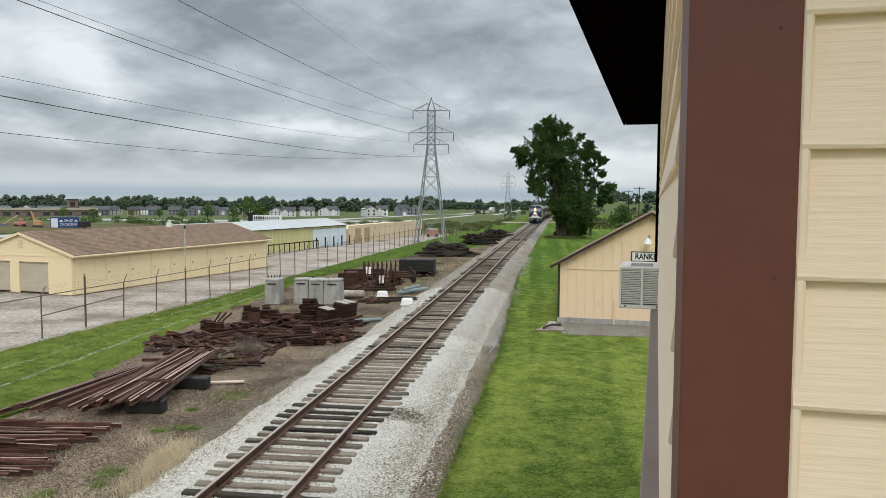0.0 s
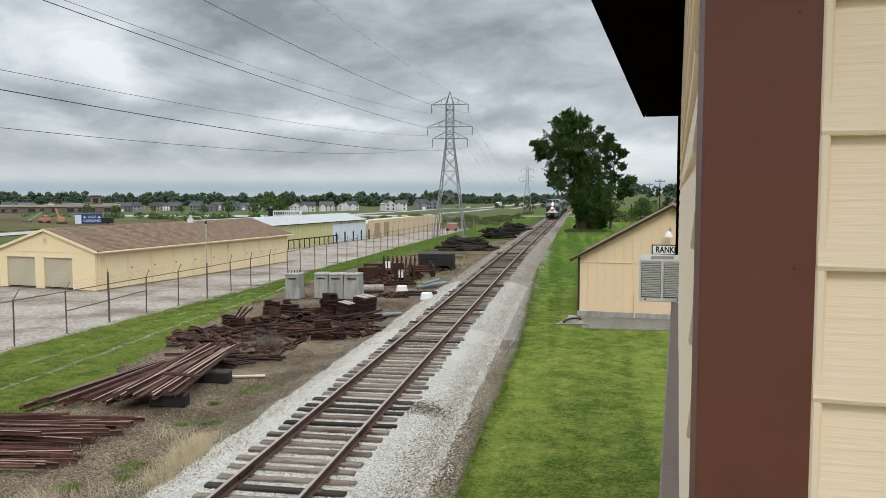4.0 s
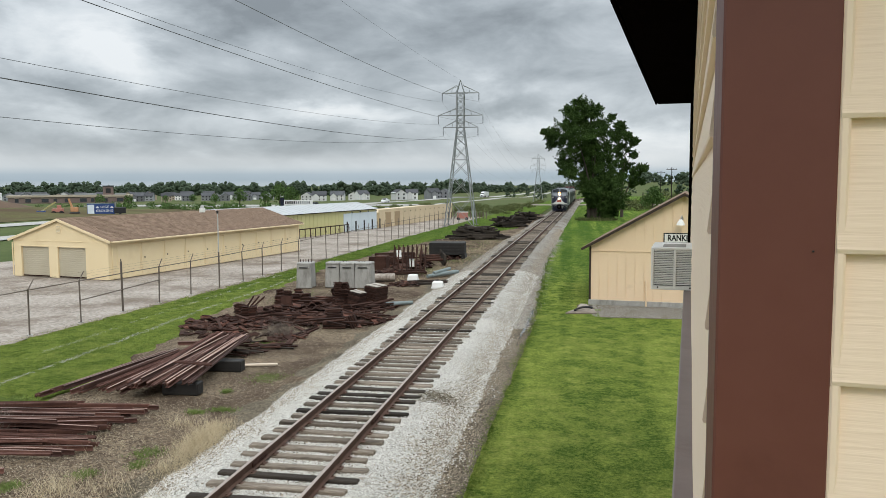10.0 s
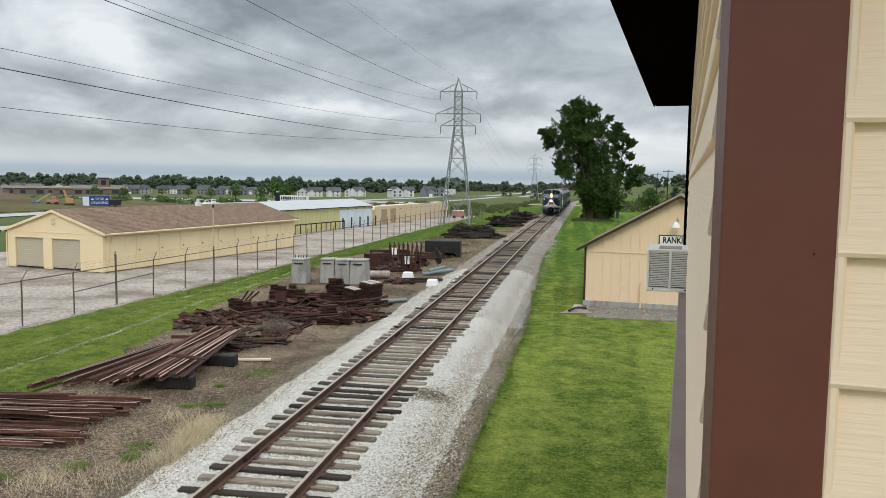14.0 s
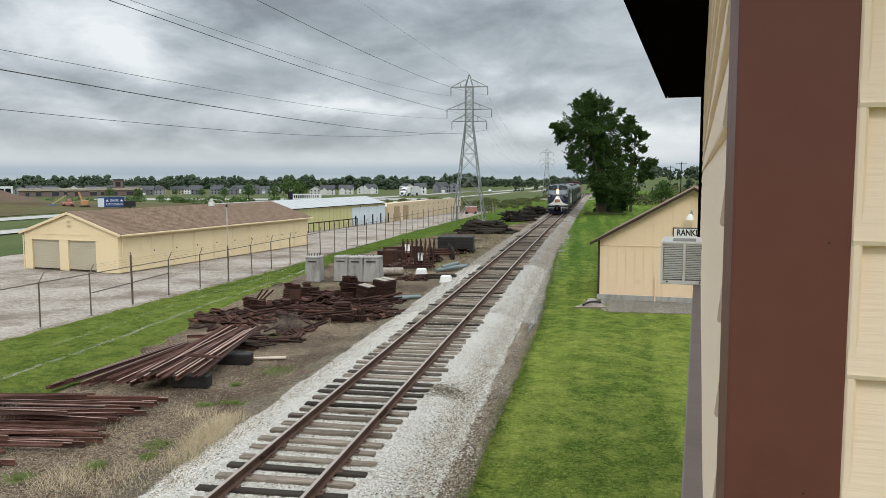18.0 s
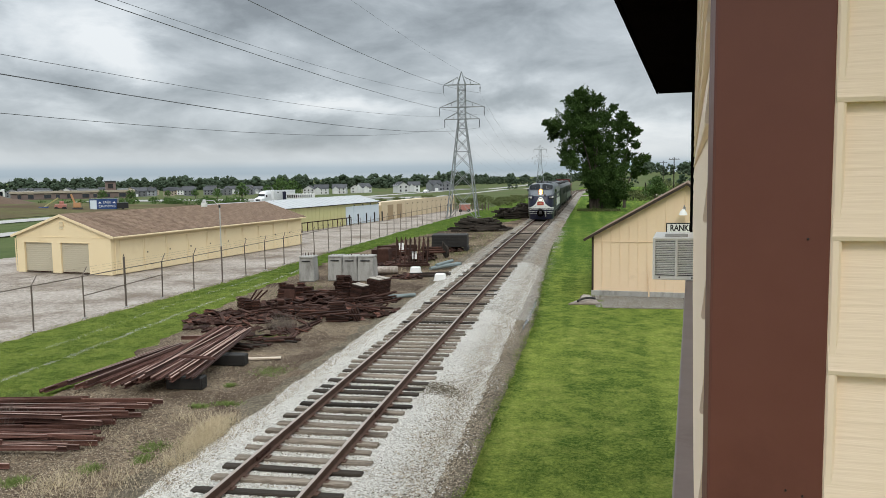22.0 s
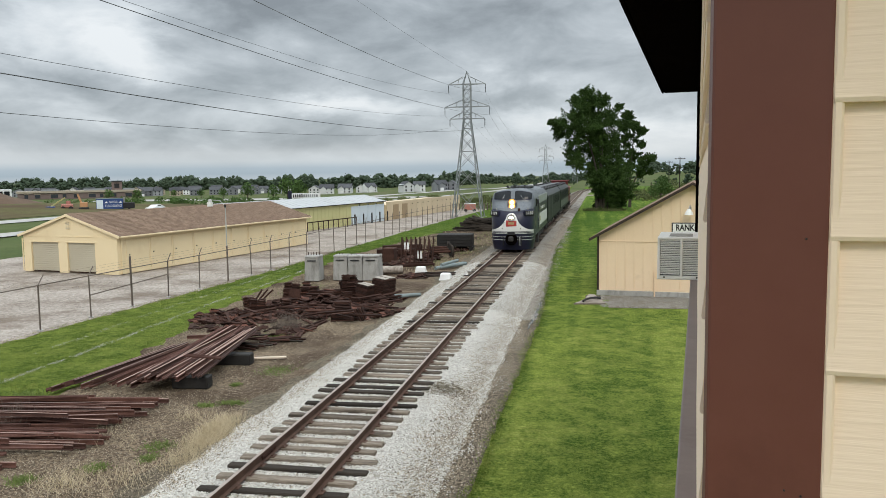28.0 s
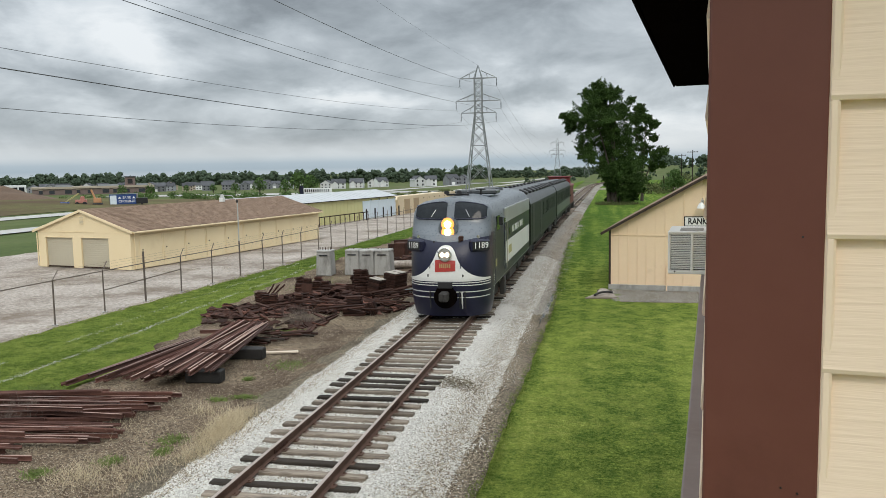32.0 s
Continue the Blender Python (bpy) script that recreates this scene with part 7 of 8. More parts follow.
    tagged(raw("scrub", np.concatenate(V), np.concatenate(F), M["bushleaf"]), "olive green scrub and rough bushes", "bushes", kind="stuff")


# ---- far side of the highway ----
def road_x(y):
    return -97.4 + 0.0605 * (y - 118)


def build_far():
    ys = np.concatenate([np.arange(-60, 420, 6.0), np.arange(420, 1100, 20.0)])
    strip("highway_road", ys, lambda y: road_x(y) - 3.8, lambda y: road_x(y) + 3.8, lambda x, y: gz(x, y) + 0.12, M["roadpale"], "pale concrete highway", 2, 0.0, 0, 1, "road")

    def front(y):
        pts = ((-60, -64), (60, -66), (110, -65), (264, -56), (314, -54), (456, -47.5), (542, -43.6), (885, -33), (1100, -27))
        for (y0, x0), (y1, x1) in zip(pts, pts[1:]):
            if y <= y1:
                return x0 + (x1 - x0) * (y - y0) / (y1 - y0)
        return -27
    strip("frontage_road", ys, lambda y: front(y) - 2.4, lambda y: front(y) + 2.4, lambda x, y: gz(x, y) + 0.14, M["roadpale"], "pale frontage road beside the highway", 2, 0.0, 0, 2, "road")
    strip("field_ground", np.arange(95, 230, 5.0), lambda y: -300, lambda y: road_x(y) - 9, lambda x, y: gz(x, y) + 0.1 + 1.3 * smooth01(-112, -140, x) * smooth01(230, 190, y), M["drygrass"], "dry olive field beyond the highway", 30, 1.0, 0.15, 3, "field")
    # soil mound
    v, f, nx, ny = [], [], 40, 10
    for j in range(ny + 1):
        for i in range(nx + 1):
            x, y = -215 + 75 * i / nx, 172 + 26 * j / ny
            h = 5.2 * math.sin(math.pi * j / ny) * smooth01(-140, -165, x) * (0.75 + 0.35 * wob(x, y, 0.12, 4))
            v.append((x, y, gz(x, y) + 0.3 + max(0, h)))
    f = [(j * (nx + 1) + i, j * (nx + 1) + i + 1, (j + 1) * (nx + 1) + i + 1, (j + 1) * (nx + 1) + i) for j in range(ny) for i in range(nx)]
    tagged(raw("soil_mound", v, f, M["soil"], smooth=True), "long mound of bare brown soil", "soil mound", kind="structure")
    # painted site container
    def at(az, dist, z=None, rot=0):
        x, y = dist * math.sin(radians(az)), dist * math.cos(radians(az))
        return pose(x, y, gz(x, y) if z is None else z, 0, 0, rot)
    hut = thing("sign_hut", "blue painted site container with white lettering", "site container", at(-34.15, 205, None, 34) @ Matrix.Scale(0.76, 4))
    part("body", B().box((0, 1.2, 1.75), (8.0, 2.4, 3.5), None, 0.05), M["bluesign"], hut)
    part("end_panel", B().box((-2.9, -0.02, 1.6), (1.9, 0.1, 3.1), None, 0.02), M["bluewhite"], hut, "pale grey-green end panel")
    part("roof_edge", B().box((0, 1.2, 3.55), (8.2, 2.6, 0.14), None, 0.02), M["pipe"], hut)
    for word, z, size in (("SAGE", 2.42, 1.05), ("CROSSING", 1.2, 1.05)):
        writing("lettering", word, size, M["signwhite"], Matrix.Translation((1.1, -0.03, z)) @ Matrix.Rotation(radians(90), 4, "X"), hut, 0.02)
    for x in (-1.0, 3.2):
        part("emblem", B().extrude([(-0.5, -0.3), (0.5, -0.3), (0, 0.35)], (x, -0.06, 2.42), (x, -0.01, 2.42)), M["signwhite"], hut, "white triangular emblem")
    part("post", B().box((4.3, 1.0, 1.9), (0.5, 0.5, 3.8), None, 0.03), M["concrete"], hut)
    tr = thing("site_trailer", "dark closed trailer beside the sign hut", "trailer", at(-32.95, 203, None, 34) @ Matrix.Scale(0.7, 4))
    part("body", B().box((0, 1, 1.5), (3.8, 2.2, 2.0), None, 0.1), M["black"], tr)
    part("wheel", B().cyl((0, -0.15, 0.4), (0, 0.1, 0.4), 0.4, 12), M["tyre"], tr)
    # construction machines
    ex = thing("excavator", "orange excavator with raised boom", "excavator", at(-35.75, 205, None, 30) @ Matrix.Scale(0.7, 4))
    part("cab", B().box((0, 0, 1.9), (2.4, 2.2, 1.6), None, 0.1), M["orange"], ex)
    part("track", B().box((0, -1.0, 0.5), (3.2, 0.5, 0.9), None, 0.2).box((0, 1.0, 0.5), (3.2, 0.5, 0.9), None, 0.2), M["black"], ex)
    part("boom", B().beam((-0.6, 0, 2.2), (-1.8, 0, 5.6), 0.45, 0.6, 0.05), M["orange"], ex)
    part("stick", B().beam((-1.8, 0, 5.6), (-0.9, 0, 3.4), 0.35, 0.45, 0.05), M["orange"], ex)
    lo = thing("wheel_loader", "faded red loader on the building site", "loader", at(-36.75, 206, None, 30) @ Matrix.Scale(0.7, 4))
    part("body", B().box((0, 0, 1.6), (3.6, 2.0, 1.2), None, 0.15), M["redmachine"], lo)
    part("cab", B().box((0.4, 0, 2.7), (1.3, 1.5, 1.2), None, 0.1), M["redmachine"], lo)
    for x in (-1.2, 1.2):
        part("wheel", B().cyl((x, -1.2, 0.75), (x, -0.7, 0.75), 0.75, 14), M["tyre"], lo)
    cr = thing("boom_lift", "yellow boom lift with blue base", "boom lift", at(-37.75, 207, None, 30) @ Matrix.Scale(0.7, 4))
    part("base", B().box((0, 0, 0.9), (2.8, 2.0, 1.1), None, 0.1), M["bluesign"], cr)
    part("boom", B().beam((0.2, 0, 1.4), (4.6, 0, 4.4), 0.4, 0.45, 0.04), M["gold"], cr)
    for x in (-0.9, 0.9):
        part("wheel", B().cyl((x, -1.1, 0.5), (x, -0.7, 0.5), 0.5, 12), M["tyre"], cr)
    # low brick shops
    sh = thing("shop_building", "long low red-brown brick shop building with pale canopy", "building", at(-35.9, 400, None, 36))
    part("wall", B().box((0, 6, 1.6), (52, 12, 3.0)), M["brickfar"], sh)
    part("roof", B().box((0, 6, 3.4), (53, 13, 0.9)), M["housetan"], sh, "pale parapet")
    for k in range(9):
        x = -22.5 + 5.3 * k + 0.9 * math.sin(4.1 * k)
        w = part("window", B().box((x, -0.05, 1.5), (1.5 + 0.7 * (k % 3), 0.2, 1.7)), M["cardark"], sh)
        part("frame", B().box((x, -0.12, 2.5), (1.9 + 0.7 * (k % 3), 0.2, 0.2)), M["housetan"], w)
    for x, w in ((-13, 7), (6, 9), (21, 5)):
        part("parapet", B().box((x, 0.2, 3.9), (w, 1.0, 1.5)), M["housegrey"], sh, "raised grey shop front")
    gl = thing("glass_pavilion", "white framed glass pavilion beside the shops", "building", at(-41.2, 318, None, 40))
    part("wall", B().box((0, 4, 2.6), (14, 8, 5.2)), M["housewhite"], gl)
    for k in range(6):
        for z in (1.5, 3.7):
            part("pane", B().box((-5.5 + 2.2 * k, -0.05, z), (1.7, 0.2, 1.6)), M["glassdark"], gl)
    tw = thing("brick_turret", "square brown brick turret with dark cap", "building", at(-33.65, 405, None, 34))
    part("wall", B().box((0, 0, 4.0), (4.6, 4.6, 8.0)), M["brickfar"], tw)
    part("roof", B().box((0, 0, 8.2), (5.4, 5.4, 0.5)), M["roofdark"], tw)
    part("opening", B().box((0, -2.3, 6.0), (2.2, 0.2, 2.2)), M["black"], tw)
    # monument sign with plain bars
    ms = thing("monument_sign", "long white monument sign with dark lettering bars", "sign", at(-21.0, 232, None, 21) @ Matrix.Scale(1.1, 4))
    part("panel", B().box((0.4, 0, 1.9), (7.6, 0.5, 1.35), None, 0.03), M["housewhite"], ms)
    part("end_block", B().box((-3.8, 0, 2.05), (0.95, 0.7, 2.3), None, 0.05), M["navy"], ms, "dark blue end block")
    part("base", B().box((0, 0, 0.5), (8.8, 0.8, 1.0), None, 0.05), M["concrete"], ms)
    for k in range(12):
        part("bar", B().box((-2.9 + 0.56 * k, -0.27, 1.9), (0.38, 0.06, 0.8 if k < 5 else 0.7)), M["black"] if k < 5 else M["housegrey"], ms)
    # estate houses
    r = random.Random(14)

    def house(az, dist, w, wall, rot, two=True, wing=True, big=0.85):
        h = thing("house", {"housewhite": "white two-storey house with dark gabled roof", "housegrey": "grey two-storey house with charcoal roof", "housetan": "tan two-storey house with dark roof"}[wall], "house", at(az, dist, None, rot) @ Matrix.Scale(big, 4), "estate houses")
        d, e = w * 0.75, 5.2 if two else 3.4
        a = e + w * 0.28
        part("wall", B().loft([[(-w / 2, y, 0), (w / 2, y, 0), (w / 2, y, e), (0, y, a), (-w / 2, y, e)] for y in (0, d)]) if wing == 2 else B().loft([[(x, 0, 0), (x, d, 0), (x, d, e), (x, d / 2, a), (x, 0, e)] for x in (-w / 2, w / 2)]), M[wall], h)
        if wing == 2:
            for s in (-1, 1):
                part("roof", B().slab([(s * (w / 2 + 0.4), -0.4, e - 0.25), (0, -0.4, a + 0.1), (0, d + 0.4, a + 0.1), (s * (w / 2 + 0.4), d + 0.4, e - 0.25)], 0.2), M["roofdark"], h)
        else:
            for s in (0, 1):
                part("roof", B().slab([(-w / 2 - 0.4, s * d + (s * 2 - 1) * 0.4, e - 0.25), (w / 2 + 0.4, s * d + (s * 2 - 1) * 0.4, e - 0.25), (w / 2 + 0.4, d / 2, a + 0.1), (-w / 2 - 0.4, d / 2, a + 0.1)], 0.2), M["roofdark"], h)
        if wing == 1:
            x0 = r.choice((-1, 1)) * w * 0.22
            ww = w * 0.42
            part("wing", B().loft([[(x0 - ww / 2, y, 0), (x0 + ww / 2, y, 0), (x0 + ww / 2, y, e * 0.9), (x0, y, e * 0.9 + ww * 0.4), (x0 - ww / 2, y, e * 0.9)] for y in (-2.4, 0.5)]), M[wall], h)
            for s in (-1, 1):
                part("roof", B().slab([(x0 + s * (ww / 2 + 0.3), -2.7, e * 0.9 - 0.2), (x0, -2.7, e * 0.9 + ww * 0.4 + 0.1), (x0, d / 2, e * 0.9 + ww * 0.4 + 0.1), (x0 + s * (ww / 2 + 0.3), d / 2, e * 0.9 - 0.2)], 0.2), M["roofdark"], h)
        fy = -2.45 if wing == 1 else -0.05
        n = 3 if w > 9 else 2
        for k in range(n):
            for z in ((1.5, 4.0) if two else (1.5,)):
                xx = -w / 2 + w * (k + 0.5) / n
                part("window", B().box((xx, -0.05, z), (1.1, 0.15, 1.3)), M["glassdark"], h)
        if wing == 1:
            part("garage_door", B().box((x0, fy, 1.2), (ww * 0.7, 0.1, 2.2)), M["housewhite"], h)
        return h
    az = -38.6
    while az < -21.8:
        house(az, r.uniform(560, 640), r.uniform(8.0, 13.0), r.choice(("housegrey", "housegrey", "housetan", "housewhite", "housegrey")), -az + r.uniform(-14, 14), True, r.choice((1, 1, 2, 0)), 0.72)
        az += r.uniform(0.5, 1.3)
    for az, dist, w, wall, wing in ((-20.3, 520, 9, "housewhite", 2), (-19.4, 515, 11, "housewhite", 1), (-18.1, 525, 11, "housewhite", 1), (-16.9, 520, 8, "housewhite", 2), (-16.1, 518, 10, "housewhite", 1), (-13.4, 412, 8.0, "housewhite", 2), (-12.6, 420, 7.5, "housewhite", 1), (-10.9, 440, 9, "housegrey", 1), (-10.3, 445, 7, "housegrey", 2)):
        house(az, dist, w * 1.1, wall, -az + 8 + 30 * math.sin(az * 5), az < -9.5, wing, 0.76)
    # second row
    az = -39.5
    while az < -24:
        house(az, r.uniform(640, 690), r.uniform(11, 15), r.choice(("housegrey", "housetan", "housewhite")), -az + r.uniform(-20, 20), True, r.choice((1, 2, 0)), 0.72)
        az += r.uniform(0.7, 1.5)
    # small trees among the houses
    g = np.random.default_rng(33)
    for az, dist, h in ((-25.0, 290, 7), (-26.7, 310, 5), (-22.2, 265, 9), (-21.4, 270, 8), (-32.4, 300, 5), (-34.2, 330, 5), (-30, 360, 4), (-28.2, 350, 4.5), (-23.2, 290, 6)):
        m = at(az, dist)
        hh = h * 0.62
        bl = [(0, 0, hh, h * 0.32), (h * 0.14, 0, hh * 0.8, h * 0.26), (-h * 0.15, 0, hh * 0.75, h * 0.25), (0, 0, hh * 1.25, h * 0.2)]
        tree("young_tree", "small round green tree on the estate", m.translation, h * 0.5, h * 0.03, bl, 420, h * 0.05, "leaf2", int(dist), 2)
    # hedge-like shrubs beside the highway
    V, F, n0 = [], [], 0
    for _ in range(70):
        x = g.uniform(-175, -95)
        y = g.uniform(215, 262) + (x + 135) * -0.15
        bl = [(x, y, gz(x, y) + 0.7, g.uniform(0.9, 1.8)) for _ in range(2)]
        v, f = leaf_cloud(g, bl, 90, 0.28)
        V.append(v)
        F.append(f + n0)
        n0 += len(v)
    tagged(raw("roadside_shrubs", np.concatenate(V), np.concatenate(F), M["leaf2"]), "low green shrubs beyond the highway", "shrubs", kind="stuff")
    strip("sidewalk_road", np.arange(262, 292, 5.0), lambda y: -190, lambda y: -60, lambda x, y: gz(x, y) + 0.14, M["roadpale"], "pale estate street", 10, 0.0, 0, 5, "road")
    # utility poles on the far right
    for x, y, h in ((21.5, 202, 9.5), (24.5, 262, 9.5), (16.0, 190, 5.0), (13.0, 180, 3.5)):
        p = thing("utility_pole", "weathered wooden utility pole with crossarm", "utility pole", pose(x, y, gz(x, y)), "utility poles")
        part("pole", B().cyl((0, 0, 0), (0, 0, h), 0.15, 8, 0.1), M["oldwood"], p)
        if h > 8:
            part("crossarm", B().box((0, 0, h - 0.5), (2.6, 0.12, 0.14), None, 0.01), M["oldwood"], p)
            for q in (-1.1, -0.4, 0.4, 1.1):
                part("insulator", B().cyl((q, 0, h - 0.43), (q, 0, h - 0.25), 0.05, 8), M["glassdark"], p)
    strip("crossing_road", np.arange(196, 207, 1.0), lambda y: -14, lambda y: 60, lambda x, y: -0.5 if x < 12 else max(gz(x, y), -0.6) + 0.12, M["lot"], "pale gravel crossing road", 12, 0.3, 0.02, 7, "road")
    gate = thing("guard_rail", "dark steel guard rail beside the crossing road", "guard rail")
    for k in range(6):
        part("post", B().box((4 + 2 * k, 176 - 1.0 * k, -0.1), (0.15, 0.15, 1.0)), M["black"], gate)
    part("rail", B().beam((4, 176, 0.25), (14, 171, 0.25), 0.1, 0.35, 0.02), M["black"], gate)
    # red trailer behind the pylon
    rt = thing("red_trailer", "faded red site trailer with white roof behind the pylon", "trailer", pose(-18.6, 119, -0.62, 0, 0, 8) @ Matrix.Scale(0.72, 4))
    part("body", B().box((0, 0, 1.05), (2.4, 1.8, 1.3), None, 0.06), M["redmachine"], rt)
    part("roof", B().box((0, 0, 1.75), (2.5, 1.9, 0.1), None, 0.03), M["signwhite"], rt)
    for x in (-0.9, 0.9):
        part("wheel", B().cyl((x, -1.15, 0.35), (x, -0.9, 0.35), 0.35, 12), M["tyre"], rt)
    lp = thing("lattice_panel", "brown slatted screen behind the pylon", "screen", pose(-18.5, 122, -0.62, 0, 0, 6))
    for k in range(14):
        part("slat", B().box((-3.3 + 0.5 * k, 0, 0.6), (0.16, 0.06, 1.2)), M["fence"], lp)


# ---- road vehicles ----
def build_semi():
    s = thing("semi_truck", "white sleeper-cab semi truck pulling a long white box trailer", "truck")
    part("trailer", B().box((0, 14.6, 2.65), (2.55, 14.6, 2.8), None, 0.05), M["carwhite"], s, "long white box trailer")
    part("trailer_frame", B().box((0, 14.6, 1.1), (1.2, 14.0, 0.3)), M["black"], s)
    part("skirt", B().box((1.22, 13.5, 0.85), (0.04, 7.0, 0.7)).box((-1.22, 13.5, 0.85), (0.04, 7.0, 0.7)), M["carwhite"], s)
    part("cab", B().loft([[(-1.2, y, 0.6), (1.2, y, 0.6), (1.2, y, z * 0.82), (0.95, y, z), (-0.95, y, z), (-1.2, y, z * 0.82)] for y, z in ((0.0, 1.7), (0.25, 1.95), (1.9, 2.2), (2.6, 3.1), (3.4, 3.7), (5.6, 3.95))]), M["carwhite"], s, "white aerodynamic sleeper cab")
    part("windshield", B().slab([(-1.05, 1.98, 2.3), (1.05, 1.98, 2.3), (0.95, 2.52, 3.02), (-0.95, 2.52, 3.02)], 0.03), M["glassdark"], s)
    for q in (-1, 1):
        part("side_window", B().box((q * 1.2, 3.0, 2.45), (0.04, 0.9, 0.7), None, 0.02), M["glassdark"], s)
        part("mirror", B().box((q * 1.4, 2.3, 2.4), (0.15, 0.15, 0.6), None, 0.03), M["black"], s)
    part("grille", B().box((0, -0.02, 1.2), (1.3, 0.08, 0.8), None, 0.03), M["black"], s)
    part("bumper", B().box((0, -0.05, 0.6), (2.4, 0.25, 0.35), None, 0.05), M["carsilver"], s)
    part("mark", B().box((1.285, 10.2, 3.4), (0.02, 0.9, 0.35)).box((-1.285, 10.2, 3.4), (0.02, 0.9, 0.35)), M["black"], s)
    for y in (1.2, 5.3, 6.6, 19.0, 20.3):
        for q in (-1, 1):
            part("wheel", B().cyl((q * 0.85, y, 0.52), (q * 1.2, y, 0.52), 0.52, 16), M["tyre"], s)
    return s


def build_car(name, label, category, paint, kind):
    s = thing(name, label, category)
    L, W, H = {"suv": (5.4, 2.0, 1.9), "sedan": (4.6, 1.8, 1.45), "pickup": (5.6, 2.0, 1.85)}[kind]
    b = B()
    prof = {"suv": [(0, 0.95), (0.2, 1.1), (1.3, 1.2), (1.9, H), (L - 0.3, H), (L, 1.15)],
            "sedan": [(0, 0.7), (0.3, 0.85), (1.2, 0.98), (2.0, H), (3.2, H), (L - 0.2, 1.0), (L, 0.9)],
            "pickup": [(0, 0.95), (0.2, 1.1), (1.4, 1.2), (2.0, H), (3.4, H), (3.6, 1.25), (L, 1.25)]}[kind]
    outline = [(0, 0.35)] + prof + [(L, 0.35)]
    b.loft([[(q * W / 2 * (0.82 if z > 1.25 else 1.0), y, z) for y, z in outline] for q in (-1, 1)])
    part("body", b, M[paint], s)
    top = [p for p in prof if p[1] >= H - 0.01]
    for q in (-1, 1):
        part("side_window", B().box((q * W * 0.435, (top[0][0] + top[-1][0]) / 2, H - 0.32), (0.1, top[-1][0] - top[0][0], 0.42), None, 0.03), M["glassdark"], s)
        for y in (L * 0.18, L * 0.8):
            wh = part("wheel", B().cyl((q * (W / 2 - 0.22), y, 0.36), (q * (W / 2 + 0.01), y, 0.36), 0.36, 16), M["tyre"], s)
            part("rim", B().cyl((q * (W / 2 + 0.005), y, 0.36), (q * (W / 2 + 0.02), y, 0.36), 0.22, 12), M["carsilver"], wh)
    part("windshield", B().slab([(-W * 0.4, top[0][0] - 0.58, 1.25 if kind != "sedan" else 1.02), (W * 0.4, top[0][0] - 0.58, 1.25 if kind != "sedan" else 1.02), (W * 0.36, top[0][0] - 0.06, H - 0.05), (-W * 0.36, top[0][0] - 0.06, H - 0.05)], 0.03), M["glassdark"], s)
    for q in (-1, 1):
        part("headlight", B().box((q * W * 0.36, 0.03, 0.78), (0.35, 0.12, 0.16), None, 0.02), M["signwhite"], s)
    return s


def on_road(y):
    x = road_x(y) + 2.2
    d = Vector((0.0605, 1.0, 0)).normalized()
    z0, z1 = gz(x, y) + 0.13, gz(road_x(y + 12) + 2.2, y + 12) + 0.13
    return Matrix.Translation((x, y, z0)) @ Matrix.Rotation(-math.atan2(d.x, d.y), 4, "Z") @ Matrix.Rotation(math.atan2(z1 - z0, 12), 4, "X")


build_rail_piles()
build_scrap()
build_plants()
build_far()
SEMI = build_semi()
SUV = build_car("sport_utility_car", "dark grey sport utility car on the highway", "car", "cardark", "suv")
SEDAN = build_car("sedan_car", "white sedan car on the highway", "car", "carwhite", "sedan")
PICKUP = build_car("pickup_truck", "white pickup truck on the highway", "car", "carwhite", "pickup")


# ---- train ----
def noseW(z):
    pts = ((0.0, 1.36), (0.5, 1.46), (1.0, 1.5), (2.9, 1.5), (3.3, 1.48), (3.65, 1.45), (3.92, 1.34), (4.1, 1.06), (4.22, 0.6), (4.27, 0.1))
    for (a, x), (b, y) in zip(pts, pts[1:]):
        if z <= b:
            return x + (y - x) * (z - a) / (b - a)
    return 0.1


def noseF(z):
    pts = ((0.0, 0.34), (0.5, 0.16), (1.0, 0.04), (1.4, 0.0), (1.9, 0.05), (2.3, 0.17), (2.6, 0.34), (2.85, 0.58), (3.05, 0.83), (3.22, 1.02), (3.5, 1.14), (3.92, 1.32), (4.1, 1.43), (4.22, 1.53), (4.27, 1.62))
    for (a, x), (b, y) in zip(pts, pts[1:]):
        if z <= b:
            return x + (y - x) * (z - a) / (b - a)
    return 1.62


NB = 1.8


def nose_y(x, z):
    """Front surface of the rounded nose."""
    n = 2.9 if z < 2.8 else 2.9 + min(0.8, (z - 2.8) * 1.6)
    q = min(1.0, abs(x) / noseW(z))
    return noseF(z) + (NB - noseF(z)) * (1 - (1 - q ** n) ** (1 / n))


def patch(inside, x0, x1, z0, z1, nx, nz, lift=0.006):
    """A thin skin on the nose over the cells whose middle is inside."""
    b = B()
    for i in range(nx):
        for j in range(nz):
            xa, xb = x0 + (x1 - x0) * i / nx, x0 + (x1 - x0) * (i + 1) / nx
            za, zb = z0 + (z1 - z0) * j / nz, z0 + (z1 - z0) * (j + 1) / nz
            if inside((xa + xb) / 2, (za + zb) / 2):
                b.add([(x, nose_y(x, z) - lift, z) for x, z in ((xa, za), (xb, za), (xb, zb), (xa, zb))], [(0, 1, 2, 3)])
    return b


